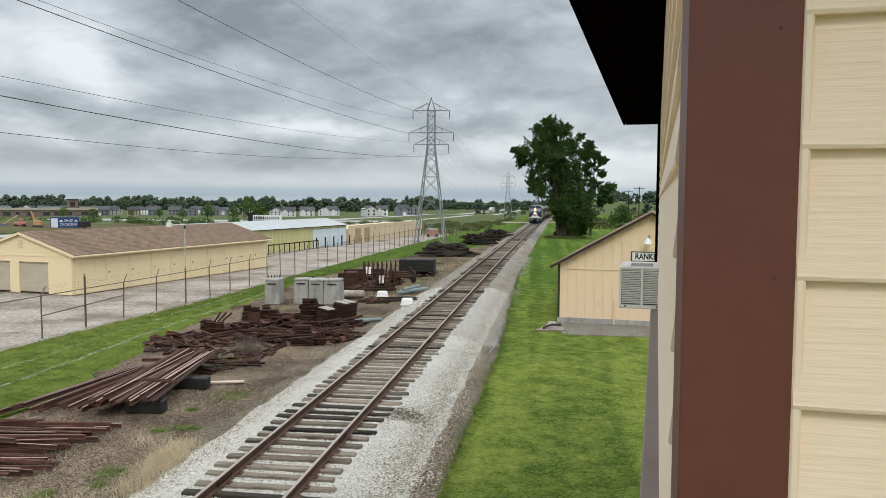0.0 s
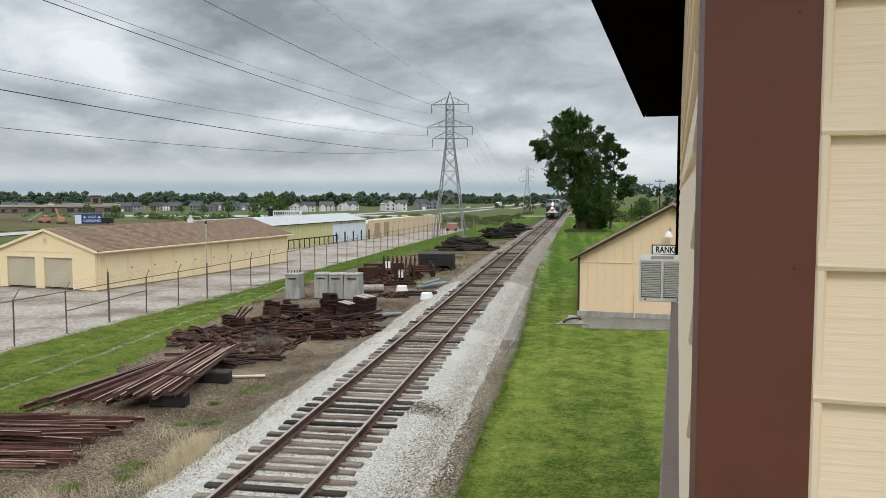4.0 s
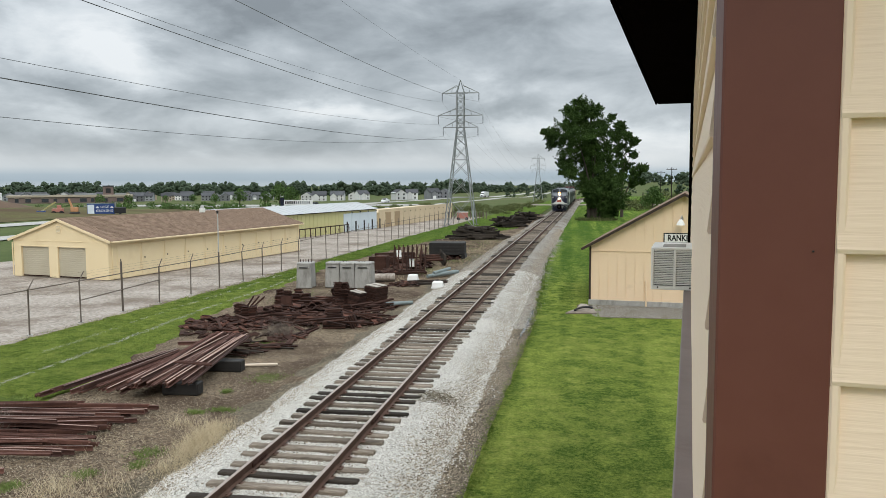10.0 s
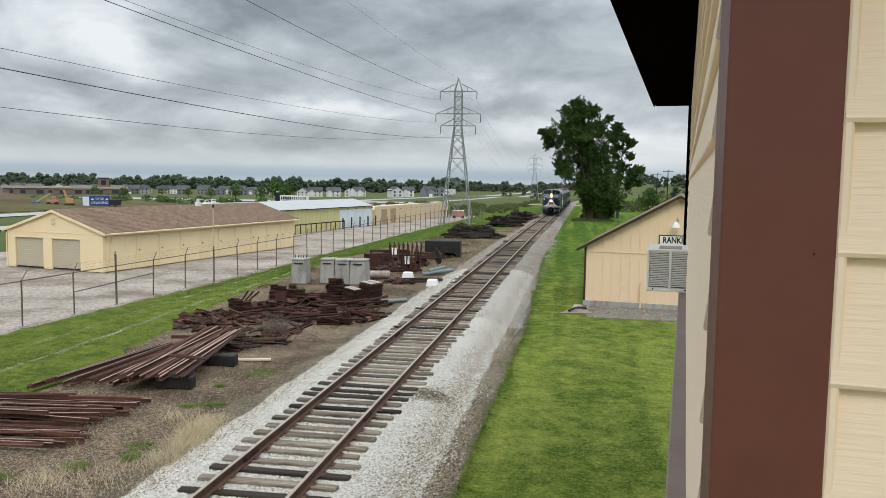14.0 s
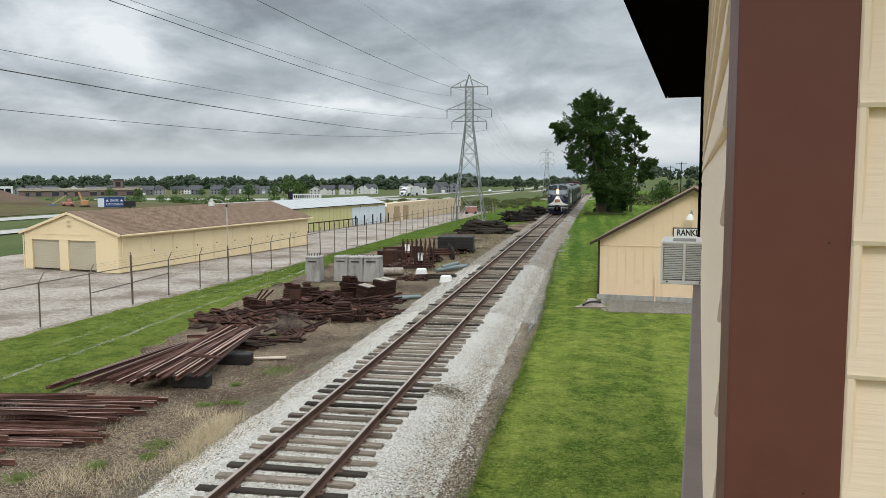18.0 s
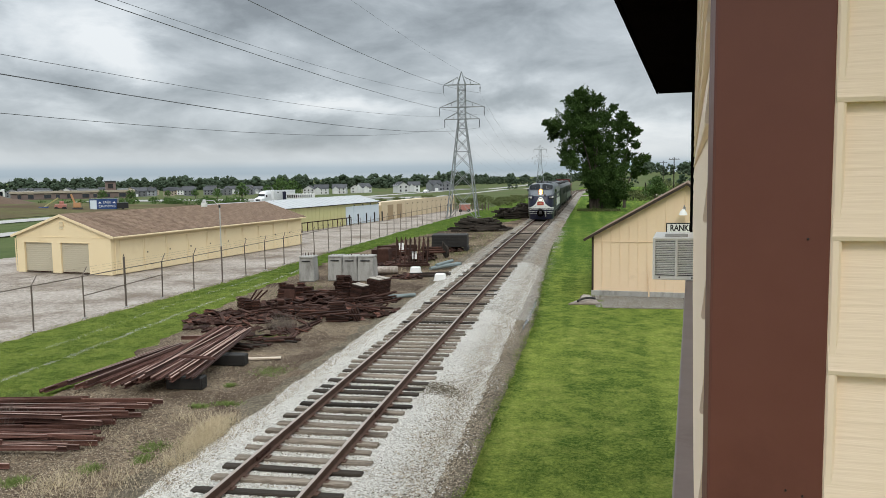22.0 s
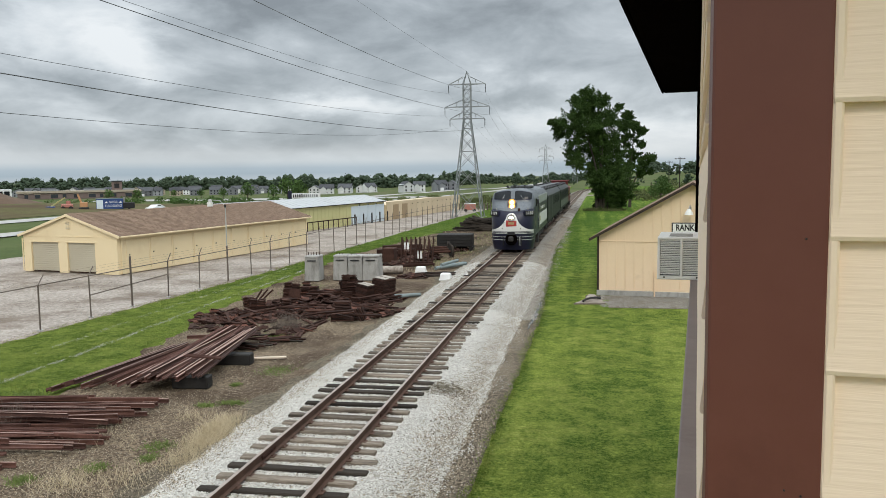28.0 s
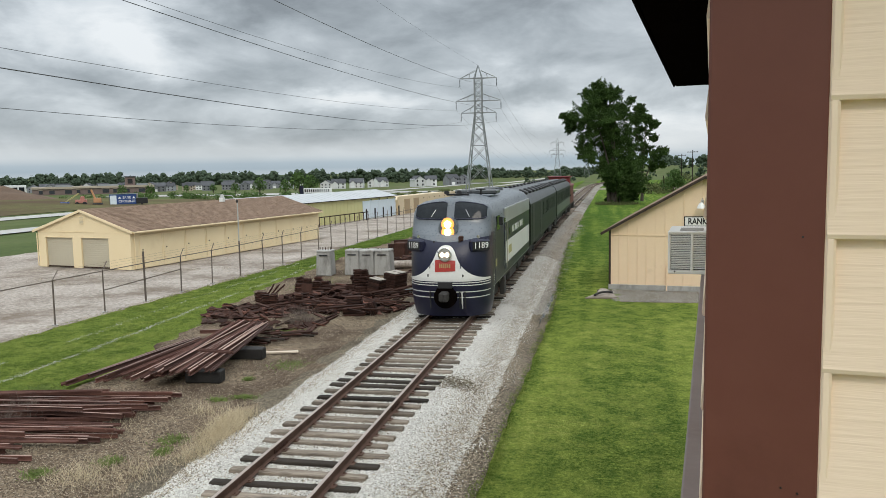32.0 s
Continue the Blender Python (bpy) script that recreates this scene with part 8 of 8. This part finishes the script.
def skin(zlo, zhi, lift, x0=-1.5, x1=1.5, nx=48):
    """A band round the nose between heights that may depend on x."""
    b = B()
    nz = 10
    rows = [[] for _ in range(nz + 1)]
    for i in range(nx + 1):
        u = x0 + (x1 - x0) * i / nx
        for k in range(nz + 1):
            z = zlo(u) + (zhi(u) - zlo(u)) * k / nz
            x = u * noseW(z) / 1.5 * 0.9995
            y = nose_y(x, z)
            e = 0.02
            gx = (nose_y(min(abs(x) + e, noseW(z)), z) - nose_y(abs(x), z)) / e
            px = min(1.0, gx / math.sqrt(1 + gx * gx))
            rows[k].append((x + math.copysign(lift * px, x), y - lift * (1 - px * 0.6), z))
    return b.loft(rows, closed=False)


def bogie(parent, y, wheel_r=0.5, span=2.7, w=1.15):
    f = B()
    for s in (-1, 1):
        f.box((s * w, y, wheel_r + 0.08), (0.16, span + 0.9, 0.26), None, 0.03)
        f.box((s * w, y, wheel_r - 0.1), (0.14, 1.0, 0.25), None, 0.03)
        for q in (-1, 1):
            f.box((s * (w + 0.02), y + q * span / 2, wheel_r), (0.2, 0.36, 0.34), None, 0.03)
    f.box((0, y, wheel_r + 0.1), (2 * w, 0.5, 0.2))
    part("bogie_frame", f, M["under"], parent)
    out = []
    for q in (-1, 1):
        b = B()
        for s in (-1, 1):
            b.cyl((s * 0.69, 0, 0), (s * 0.82, 0, 0), wheel_r, 20)
            b.cyl((s * 0.65, 0, 0), (s * 0.69, 0, 0), wheel_r + 0.03, 20)
        b.cyl((-0.82, 0, 0), (0.82, 0, 0), 0.08, 8)
        ws = part("wheelset", b, M["under"], parent)
        ws.matrix_basis = Matrix.Translation((0, y + q * span / 2, wheel_r))
        out.append((ws, y + q * span / 2, wheel_r))
    return out


WHEELS = []


def build_loco():
    loco = thing("diesel_locomotive", "streamlined navy, slate and white diesel locomotive with lit headlamps", "locomotive")
    # lower nose and upper cab as one rounded shell each
    zs = [0.05, 0.3, 0.5, 0.75, 1.0, 1.2, 1.4, 1.65, 1.9, 2.1, 2.3, 2.45, 2.6, 2.75, 2.9]
    xs = [math.sin(math.pi / 2 * t) for t in np.linspace(-1, 1, 41)]

    def ring(z):
        return [(x * noseW(z), nose_y(x * noseW(z) * 0.99999, z), z) for x in xs]
    part("nose", B().loft([ring(z) for z in zs], closed=False), M["navy"], loco, "rounded navy nose", smooth=True)
    zs = [2.9, 3.0, 3.1, 3.2, 3.3, 3.45, 3.65, 3.8, 3.92, 4.02, 4.1, 4.17, 4.22, 4.26]
    part("cab", B().loft([ring(z) for z in zs], closed=False), M["slate"], loco, "slate grey cab front", smooth=True)
    # body
    sec = [(-1.5, 0.95), (-1.5, 3.1), (-1.47, 3.45), (-1.4, 3.75), (-1.22, 3.96), (-0.92, 4.12), (-0.5, 4.23), (0, 4.27), (0.5, 4.23), (0.92, 4.12), (1.22, 3.96), (1.4, 3.75), (1.47, 3.45), (1.5, 3.1), (1.5, 0.95)]
    part("body", B().loft([[(x, y, z) for x, z in sec] for y in (NB - 0.02, 14.75)]), M["slate"], loco, "slate grey car body", smooth=True)
    part("underframe", B().box((0, 9.2, 0.92), (2.8, 11.3, 0.3)).box((0, 8.6, 0.62), (2.3, 3.0, 0.55), None, 0.08), M["under"], loco)
    part("fuel_tank", B().box((0, 8.6, 0.6), (2.7, 2.6, 0.6), None, 0.12), M["under"], loco)
    # paint scheme on the nose
    def wing(x):
        a = abs(x)
        return 2.52 - 0.42 * (a / 0.4) ** 3 if a < 0.4 else 1.32 + 0.78 * math.exp(-(a - 0.4) / 0.40)
    part("wing_panel", skin(lambda x: 1.30, lambda x: max(1.34, wing(x)), 0.006), M["locowhite"], loco, "white winged panel on the nose", smooth=True)
    for z, h in ((1.235, 0.03), (1.15, 0.03), (0.92, 0.035), (0.72, 0.035)):
        part("stripe", skin(lambda x: z, lambda x: z + h, 0.006), M["locowhite"], loco, "white nose stripe")
    # slate hood dips over the navy nose towards the middle
    part("hood_paint", skin(lambda x: 2.78 - 0.16 * math.cos(x / 1.5 * math.pi / 2) ** 2, lambda x: 2.905, 0.005), M["slate"], loco, "slate paint edge")
    # herald: red panel with plain bars
    her = part("herald", skin(lambda x: 1.64 + 0.05 * (x + 0.0), lambda x: 2.03 - 0.03 * x, 0.02, -0.36, 0.36, 12), M["locored"], loco, "red flag-shaped herald")
    for k in range(6):
        x = -0.18 + 0.07 * k
        part("bar", B().box((x, nose_y(x, 1.84) - 0.03, 1.84), (0.035, 0.012, 0.15)), M["gold"], her)
    # headlamps
    hl = part("headlamp", B().cyl((0, 0.42, 3.08), (0, 1.5, 3.08), 0.34, 20), M["slate"], loco, "twin sealed-beam headlamp housing")
    hl.matrix_basis = Matrix.Translation((0, 0.2, 0.0))
    for z in (2.95, 3.22):
        # disc behind the lenses glows to stand in for the lamp's halo
        part("reflector", B().cyl((0, 0.395, z), (0, 0.415, z), 0.23, 18), M["lamphalo"], hl, "amber disc glowing in place of the headlamp's halo")
        part("lens", B().cyl((0, 0.37, z), (0, 0.40, z), 0.125, 16), M["lampglow"], hl, "bright glowing lens")
    gy = part("oscillating_lamp", B().cyl((0, 0.0, 2.22), (0, 0.3, 2.22), 0.24, 24), M["locowhite"], loco, "round oscillating lamp with bright rim")
    part("rim", B().cyl((0, -0.012, 2.22), (0, 0.0, 2.22), 0.23, 24, 0.24), M["chrome"], gy)
    part("reflector", B().cyl((0, -0.02, 2.22), (0, -0.011, 2.22), 0.19, 24), M["concrete"], gy)
    for x in (-0.085, 0.085):
        part("lens", B().cyl((x, -0.035, 2.22), (x, -0.02, 2.22), 0.08, 14), M["lampglow2"], gy, "bright glowing lens")
    # windshields follow the cab surface
    for s in (-1, 1):
        b = B()
        nr = 7
        rows = [[] for _ in range(nr)]
        for i in range(17):
            x = s * (0.13 + 1.17 * i / 16)
            edge = 0.06 if i in (0, 16) else 0.02 if i in (1, 15) else 0.0
            z0, z1 = 3.36 + edge + 0.03 * (i / 16), 4.1 - 0.2 * (i / 16) ** 2.2 - edge
            for k in range(nr):
                z = z0 + (z1 - z0) * k / (nr - 1)
                rows[k].append((x + s * 0.008, nose_y(x, z) - 0.022, z))
        lo, hi = rows[0], rows[-1]
        b.loft(rows, closed=False)
        win = part("windshield", b, M["glassdark"], loco, "dark curved windshield", smooth=True)
        for row in (lo, hi):
            g = B()
            for p, q in zip(row, row[1:]):
                g.cyl(p, q, 0.022, 6)
            part("window_frame", g, M["navy"], win)
        x = s * 0.55
        part("wiper", B().cyl((x, nose_y(x, 3.75) - 0.03, 3.75), (x + s * 0.15, nose_y(x, 3.45) - 0.03, 3.45), 0.012, 5), M["steelband"], win)
        # number boards
        xb, zb = s * 1.12, 2.5
        yb = nose_y(xb, zb)
        slope = (nose_y(xb + 0.05, zb) - nose_y(xb - 0.05, zb)) / 0.1
        m = Matrix.Translation((xb, yb - 0.03, zb)) @ Matrix.Rotation(math.atan(slope) * 0.95, 4, "Z")
        nb = part("number_board", B().box((0, 0, 0), (0.76, 0.24, 0.4), None, 0.06), M["navy"], loco, "black illuminated number board")
        nb.matrix_basis = m
        part("face", B().box((0, -0.12, 0), (0.68, 0.012, 0.3), None, 0.004), M["black"], nb)
        writing("lettering", "1189", 0.3, M["signwhite"], Matrix.Translation((0, -0.128, 0)) @ Matrix.Rotation(radians(90), 4, "X"), nb)
        # marker lamp and grab irons
        xm = s * 1.08
        part("marker_lamp", B().cyl((xm, nose_y(xm, 2.78) - 0.05, 2.78), (xm, nose_y(xm, 2.78) + 0.05, 2.78), 0.06, 12), M["chrome"], loco)
        part("grab_iron", B().cyl((s * 0.55, nose_y(0.55, 1.75) - 0.05, 1.75), (s * 0.52, nose_y(0.52, 2.1) - 0.05, 2.1), 0.014, 6), M["navy"], loco)
    part("speaker_box", B().box((0.5, nose_y(0.5, 2.72) - 0.02, 2.74), (0.16, 0.2, 0.18), None, 0.03), M["rust"], loco, "small brown speaker box")
    for x, z in ((-0.45, 2.62), (0.45, 2.62), (-0.62, 1.5), (0.62, 1.5)):
        part("hinge", B().box((x, nose_y(x, z) - 0.01, z), (0.05, 0.03, 0.09), None, 0.01), M["under"], loco)
    # coupler pocket: solid disc, the hollow's shade put into its near-black colour
    part("coupler_pocket", B().cyl((0, -0.05, 0.78), (0, 0.5, 0.78), 0.40, 24), M["soffit"], loco, "near-black disc standing for the shaded coupler opening")
    part("coupler", B().box((0, -0.2, 0.82), (0.3, 0.55, 0.32), None, 0.05).box((0.1, -0.42, 0.82), (0.16, 0.2, 0.3), None, 0.04), M["under"], loco, "dark knuckle coupler")
    part("buffer_door", B().box((0, -0.02, 1.18), (0.5, 0.14, 0.22), None, 0.02), M["black"], loco)
    for k, x in enumerate((0.5, 0.58, 0.68, -0.55)):
        part("air_hose", B().cyl((x, nose_y(x, 0.95) - 0.05, 0.95), (x, nose_y(x, 0.5) - 0.1, 0.5), 0.025, 6).cyl((x, nose_y(x, 0.5) - 0.1, 0.5), (x, nose_y(x, 0.3) - 0.12, 0.36), 0.022, 6), M["locowhite"] if k == 1 else M["black"], loco)
    # sides
    for s in (-1, 1):
        X = s * 1.5
        part("side_band", B().box((X, 9.6, 1.78), (0.02, 10.1, 0.86), None, 0.004), M["locowhite"], loco, "pale lower side band")
        part("side_band", B().box((X, 9.6, 1.17), (0.02, 10.1, 0.34), None, 0.004), M["navy"], loco, "navy sill band")
        part("side_band", B().box((X, 9.6, 2.6), (0.02, 10.1, 0.76), None, 0.004), M["navy"], loco, "dark navy upper side band")
        part("side_band", B().box((X, 3.2, 2.0), (0.02, 2.7, 2.0), None, 0.004), M["navy"], loco, "navy cab side")
        part("grille", B().box((X * 0.995, 9.6, 3.28), (0.05, 10.1, 0.62), None, 0.01), M["steelband"], loco, "stainless side grille")
        for k in range(7):
            part("grille_slat", B().box((s * 1.525, 9.6, 3.02 + 0.085 * k), (0.02, 10.1, 0.03)), M["steelband"], loco)
        door = part("cab_door", B().box((s * 1.505, 4.55, 2.3), (0.03, 0.62, 1.9), None, 0.02), M["slate"], loco, "cab side door")
        part("window", B().box((s * 1.52, 4.55, 2.95), (0.015, 0.4, 0.5), None, 0.05), M["glassdark"], door)
        part("cab_window", B().box((s * 1.505, 2.7, 3.12), (0.03, 0.8, 0.55), None, 0.05), M["glassdark"], loco)
        for y in (4.18, 4.92):
            part("grab_rail", B().cyl((s * 1.56, y, 1.2), (s * 1.56, y, 3.0), 0.018, 6), M["chrome"] if y > 4.5 else M["navy"], loco)
        for y in (6.2, 8.0, 9.8, 11.6):
            part("porthole", B().cyl((s * 1.5, y, 2.55), (s * 1.52, y, 2.55), 0.17, 18), M["glassdark"], loco)
        for k in range(9):
            part("bar", B().box((s * 1.512, 7.2 + 0.55 * k, 2.56), (0.012, 0.34, 0.26)), M["locowhite"], loco, "white lettering bar")
        part("number_plate", B().box((s * 1.515, 6.3, 1.8), (0.012, 1.0, 0.32)), M["gold"], loco, "yellow-green lettering panel")
        part("side_bar", B().box((s * 1.5, 2.1, 1.72), (0.03, 0.4, 0.26)), M["gold"], loco)
        part("step", B().box((s * 1.42, 4.55, 0.55), (0.2, 0.5, 0.7), None, 0.02), M["under"], loco)
    # roof equipment
    for k in range(4):
        y = 8.3 + 1.25 * k
        part("roof_fan", B().cyl((0, y, 4.22), (0, y, 4.4), 0.5, 20, 0.46), M["coachroof"], loco)
    part("exhaust_hatch", B().box((0.15, 6.6, 4.33), (1.7, 1.2, 0.22), None, 0.06), M["coachroof"], loco)
    horn = part("air_horn", B().box((-0.25, 3.9, 4.31), (0.9, 0.12, 0.1), None, 0.02), M["black"], loco, "multi-chime roof horn")
    for x, q in ((-0.6, -0.5), (-0.35, 0.45), (-0.1, -0.45), (0.15, 0.4)):
        part("trumpet", B().cyl((x, 3.9, 4.41), (x, 3.9 + q, 4.43), 0.03, 10, 0.1), M["black"], horn)
    part("antenna", B().cyl((0.5, 5.0, 4.2), (0.5, 5.0, 4.5), 0.05, 8).box((0.5, 5.0, 4.52), (0.4, 0.2, 0.06), None, 0.02), M["black"], loco)
    part("hatch", B().box((0.7, 5.2, 4.2), (0.5, 0.7, 0.1), None, 0.03), M["slate"], loco)
    part("mirror", B().box((1.62, 2.6, 3.2), (0.16, 0.03, 0.3), None, 0.02), M["black"], loco)
    part("mirror", B().box((-1.62, 2.6, 3.3), (0.16, 0.03, 0.3), None, 0.02), M["black"], loco)
    # the roof is low and flat over the windshields, and the body a little narrower than the coaches
    done = set()
    for ob in loco.children_recursive:
        if ob.data.name in done:
            continue
        done.add(ob.data.name)
        up = ob.matrix_basis.translation.z
        for v in ob.data.vertices:
            v.co.x *= 0.98
            if up < 0.01 and v.co.z > 3.45:
                v.co.z = 3.45 + (v.co.z - 3.45) * 0.8
    WHEELS.append((loco, bogie(loco, 4.0) + bogie(loco, 12.6)))
    return loco


def build_coach(n):
    c = thing("passenger_coach", "dark olive green passenger coach with grey window band and clerestory vents" if n == 0 else "dark olive green passenger coach with pale lower side band", "railway coach", group="passenger coaches")
    L = 21.5
    sec = [(-1.5, 1.05), (-1.5, 3.2), (-1.42, 3.5), (-1.2, 3.78), (-0.8, 3.98), (0, 4.08), (0.8, 3.98), (1.2, 3.78), (1.42, 3.5), (1.5, 3.2), (1.5, 1.05)]
    part("body", B().loft([[(x, y, z) for x, z in sec[:2] + sec[-2:]] for y in (0, L)]), M["coachgreen"], c)
    part("roof", B().loft([[(x * 1.004, y, z) for x, z in sec[1:-1]] for y in (-0.02, L + 0.02)]), M["coachroof"], c, "rounded dark roof", smooth=True)
    part("underframe", B().box((0, L / 2, 0.95), (2.7, L, 0.25)).box((0, L / 2, 0.6), (2.2, 6, 0.5), None, 0.05), M["under"], c)
    for s in (-1, 1):
        for z in (1.2, 2.05, 3.1):
            part("belt_rail", B().box((s * 1.505, L / 2, z), (0.025, L, 0.06), None, 0.005), M["coachgreen"], c)
        if n == 0:
            for y in (1.6, 6.4):
                part("door", B().box((s * 1.505, y, 2.1), (0.03, 1.0, 2.1), None, 0.02), M["black"], c, "dark baggage door")
            ws = [9 + 1.15 * k for k in range(10)]
        else:
            part("side_band", B().box((s * 1.506, L / 2, 1.62), (0.02, L - 1.0, 0.75), None, 0.004), M["coachband"], c, "grey-green lower side band")
            ws = [1.6 + 1.3 * k for k in range(15)]
        for y in ws:
            w = part("window", B().box((s * 1.5, y, 2.6), (0.035, 0.82, 0.75), None, 0.03), M["coachglass"], c)
            part("window_frame", B().box((s * 1.512, y, 2.2), (0.03, 0.9, 0.05)), M["coachgreen"], w)
    for k in range(9):
        for s in (-1, 1):
            part("roof_vent", B().box((s * 0.95, 1.5 + k * 2.3, 3.98), (0.5, 0.8, 0.28), Matrix.Rotation(s * radians(28), 3, "Y"), 0.05), M["black"], c)
    for y in (-0.03, L + 0.03):
        part("diaphragm", B().box((0, y, 2.2), (1.1, 0.25, 2.3), None, 0.05), M["black"], c)
        part("coupler", B().box((0, y - (0.25 if y < 0 else -0.25), 0.85), (0.25, 0.6, 0.28), None, 0.04), M["under"], c)
    for ob in c.children_recursive:
        for v in ob.data.vertices:
            if v.co.z > 3.15:
                v.co.z = 3.15 + (v.co.z - 3.15) * 0.78
    WHEELS.append((c, bogie(c, 2.9, 0.46, 2.4) + bogie(c, L - 2.9, 0.46, 2.4)))
    return c


def build_caboose():
    c = thing("caboose", "faded red caboose with end platform and ladder", "caboose")
    part("body", B().box((0, 5.0, 2.2), (2.8, 7.2, 2.3), None, 0.03), M["caboose"], c)
    part("roof", B().loft([[(-1.5, y, 3.35), (-1.45, y, 3.45), (0, y, 3.72), (1.45, y, 3.45), (1.5, y, 3.35)] for y in (0.2, 9.4)]), M["caboose"], c, "red arched roof")
    cup = part("cupola", B().box((0, 5.4, 4.05), (2.4, 2.2, 0.85), None, 0.04), M["caboose"], c, "raised cupola")
    part("cupola_roof", B().box((0, 5.4, 4.52), (2.7, 2.6, 0.1), None, 0.03), M["caboose"], cup)
    for s in (-1, 1):
        for y in (4.9, 5.9):
            part("pane", B().box((s * 1.21, y, 4.1), (0.02, 0.6, 0.45)), M["glassdark"], cup)
        for y in (2.6, 7.4):
            part("window", B().box((s * 1.41, y, 2.5), (0.02, 0.6, 0.7)), M["glassdark"], c)
        for y in (0.5, 9.3):
            part("railing", B().cyl((s * 1.3, y, 1.1), (s * 1.3, y, 3.3), 0.03, 6), M["caboose"], c)
            part("step", B().box((s * 1.25, y, 0.6), (0.3, 0.6, 0.7), None, 0.03), M["under"], c)
            part("marker_lamp", B().box((s * 1.45, y, 2.2), (0.15, 0.15, 0.25), None, 0.03), M["black"], c)
    part("platform", B().box((0, 4.9, 1.0), (2.8, 9.4, 0.16), None, 0.02), M["under"], c)
    part("ladder", B().cyl((0.5, 0.3, 1.1), (0.5, 0.3, 3.7), 0.025, 6).cyl((0.9, 0.3, 1.1), (0.9, 0.3, 3.7), 0.025, 6), M["caboose"], c)
    for ob in c.children_recursive:
        for v in ob.data.vertices:
            if v.co.z > 1.2:
                v.co.z = 1.2 + (v.co.z - 1.2) * 0.86
    WHEELS.append((c, bogie(c, 2.2, 0.42, 1.7, 1.0) + bogie(c, 7.6, 0.42, 1.7, 1.0)))
    return c


TRAIN = [(build_loco(), 0.0, 15.0), (build_coach(0), 15.5, 21.5), (build_coach(1), 37.7, 21.5), (build_caboose(), 59.9, 9.6)]


def train_y(t):
    """Distance of the nose along the track at t seconds."""
    return 175.84 - 3.2963 * t + 0.02485 * t ** 2 - 0.0038374 * t ** 3 + 0.000053 * t ** 4


def on_track(y0, length):
    a, c = Vector((cx(y0 + 2.5), y0 + 2.5, 0)), Vector((cx(y0 + length - 2.5), y0 + length - 2.5, 0))
    d = (c - a).normalized()
    p = a - d * 2.5
    return Matrix.Translation(p) @ Matrix.Rotation(-math.atan2(d.x, d.y), 4, "Z")


# ---- everything that moves ----
def motions():
    for ob, back, length in TRAIN:
        walk(ob, [(t, on_track(train_y(t) + back, length)) for t in np.arange(0, 32.01, 1.0)])
    semi = ((0, 722), (3, 666), (6, 610), (8, 573), (10, 534), (12, 488), (14, 436), (17, 362), (19, 300), (21, 235), (23, 171), (24.5, 119), (27, 36), (32, -130))
    fine = np.arange(0, 32.01, 0.5)
    dist = np.interp(fine, [a for a, _ in semi], [c for _, c in semi])
    walk(SEMI, [(float(t), on_road(float(d))) for t, d in zip(fine, dist)])
    for ob, t0, y0, v in ((SUV, 12.0, 157, 41.5), (SEDAN, 28.0, 151, 38.0), (PICKUP, 13.5, 196, 34.4)):
        walk(ob, [(float(t), on_road(y0 + v * (t0 - float(t)))) for t in fine])
    for ob, sets in WHEELS:
        for ws, y, r in sets:
            rows, t = [], 0.0
            while t <= 32.0001:
                ang = (train_y(0) - train_y(t)) / r
                rows.append((t, Matrix.Translation((0, y, r)) @ Matrix.Rotation(ang, 4, "X")))
                t += 0.1
            walk(ws, rows)


def cess_area(g, n):
    y = 9 + 36 * g.random(n) ** 1.5
    x = np.array([cx(v) for v in y]) + 2.3 + 1.0 * g.random(n)
    wet = (y > 28.0) & (y < 35.4) & (x > -2.46) & (x < -2.14)
    return x, y, np.where(wet, -0.75, -0.592)


def fouled_area(g, n):
    y = 11 + 75 * g.random(n) ** 1.35
    u = g.normal(0, 0.62, n)
    return np.array([cx(v) for v in y]) + u, y, shoulder(u) + 0.004


def shoulder_area(g, n):
    y = 8 + 85 * g.random(n) ** 1.6
    side = g.random(n) < 0.62
    wave = 0.22 * np.sin(y * 1.1) + 0.14 * np.sin(y * 2.7 + 1) + 0.1 * np.sin(y * 5.3)
    u = np.where(side, g.normal(2.42, 0.27, n) - np.abs(wave) * g.random(n), -g.normal(2.3, 0.26, n) + np.abs(wave) * g.random(n) * 1.6)
    return np.array([cx(v) for v in y]) + u, y, shoulder(u)


build_track()
scatter_stones("loose_ballast", 150000, ballast_area, 0.019, M["stone"], "loose white ballast stones on the track bed", 0.7, 3)
scatter_stones("grey_ballast", 60000, grey_area, 0.024, M["greystone"], "grey dirty ballast stones farther along the track", 0.7, 15)
scatter_stones("track_dirt", 15000, fouled_area, 0.02, M["yardstone"], "brown grit fouling the ballast between the rails", 0.5, 14)
scatter_stones("yard_stones", 70000, yard_area, 0.0155, M["yardstone"], "small brown and pale stones over the dirt yard", 0.6, 4)
scatter_stones("shoulder_stones", 58000, shoulder_area, 0.022, M["yardstone"], "brown gravel mixed into the edge of the ballast", 0.6, 13)


def spill_area(g, n):
    y = 18.7 + g.normal(0, 0.3, n)
    u = 1.7 + g.normal(0, 0.34, n)
    return np.array([cx(v) for v in y]) + u, y, shoulder(u) + 0.01


scatter_stones("dirt_spill", 900, spill_area, 0.022, M["cess"], "dark dirt clods spilled over the ballast shoulder", 0.6, 19)
scatter_stones("cess_stones", 12000, cess_area, 0.02, M["yardstone"], "brown gravel in the drain strip", 0.6, 12)
motions()
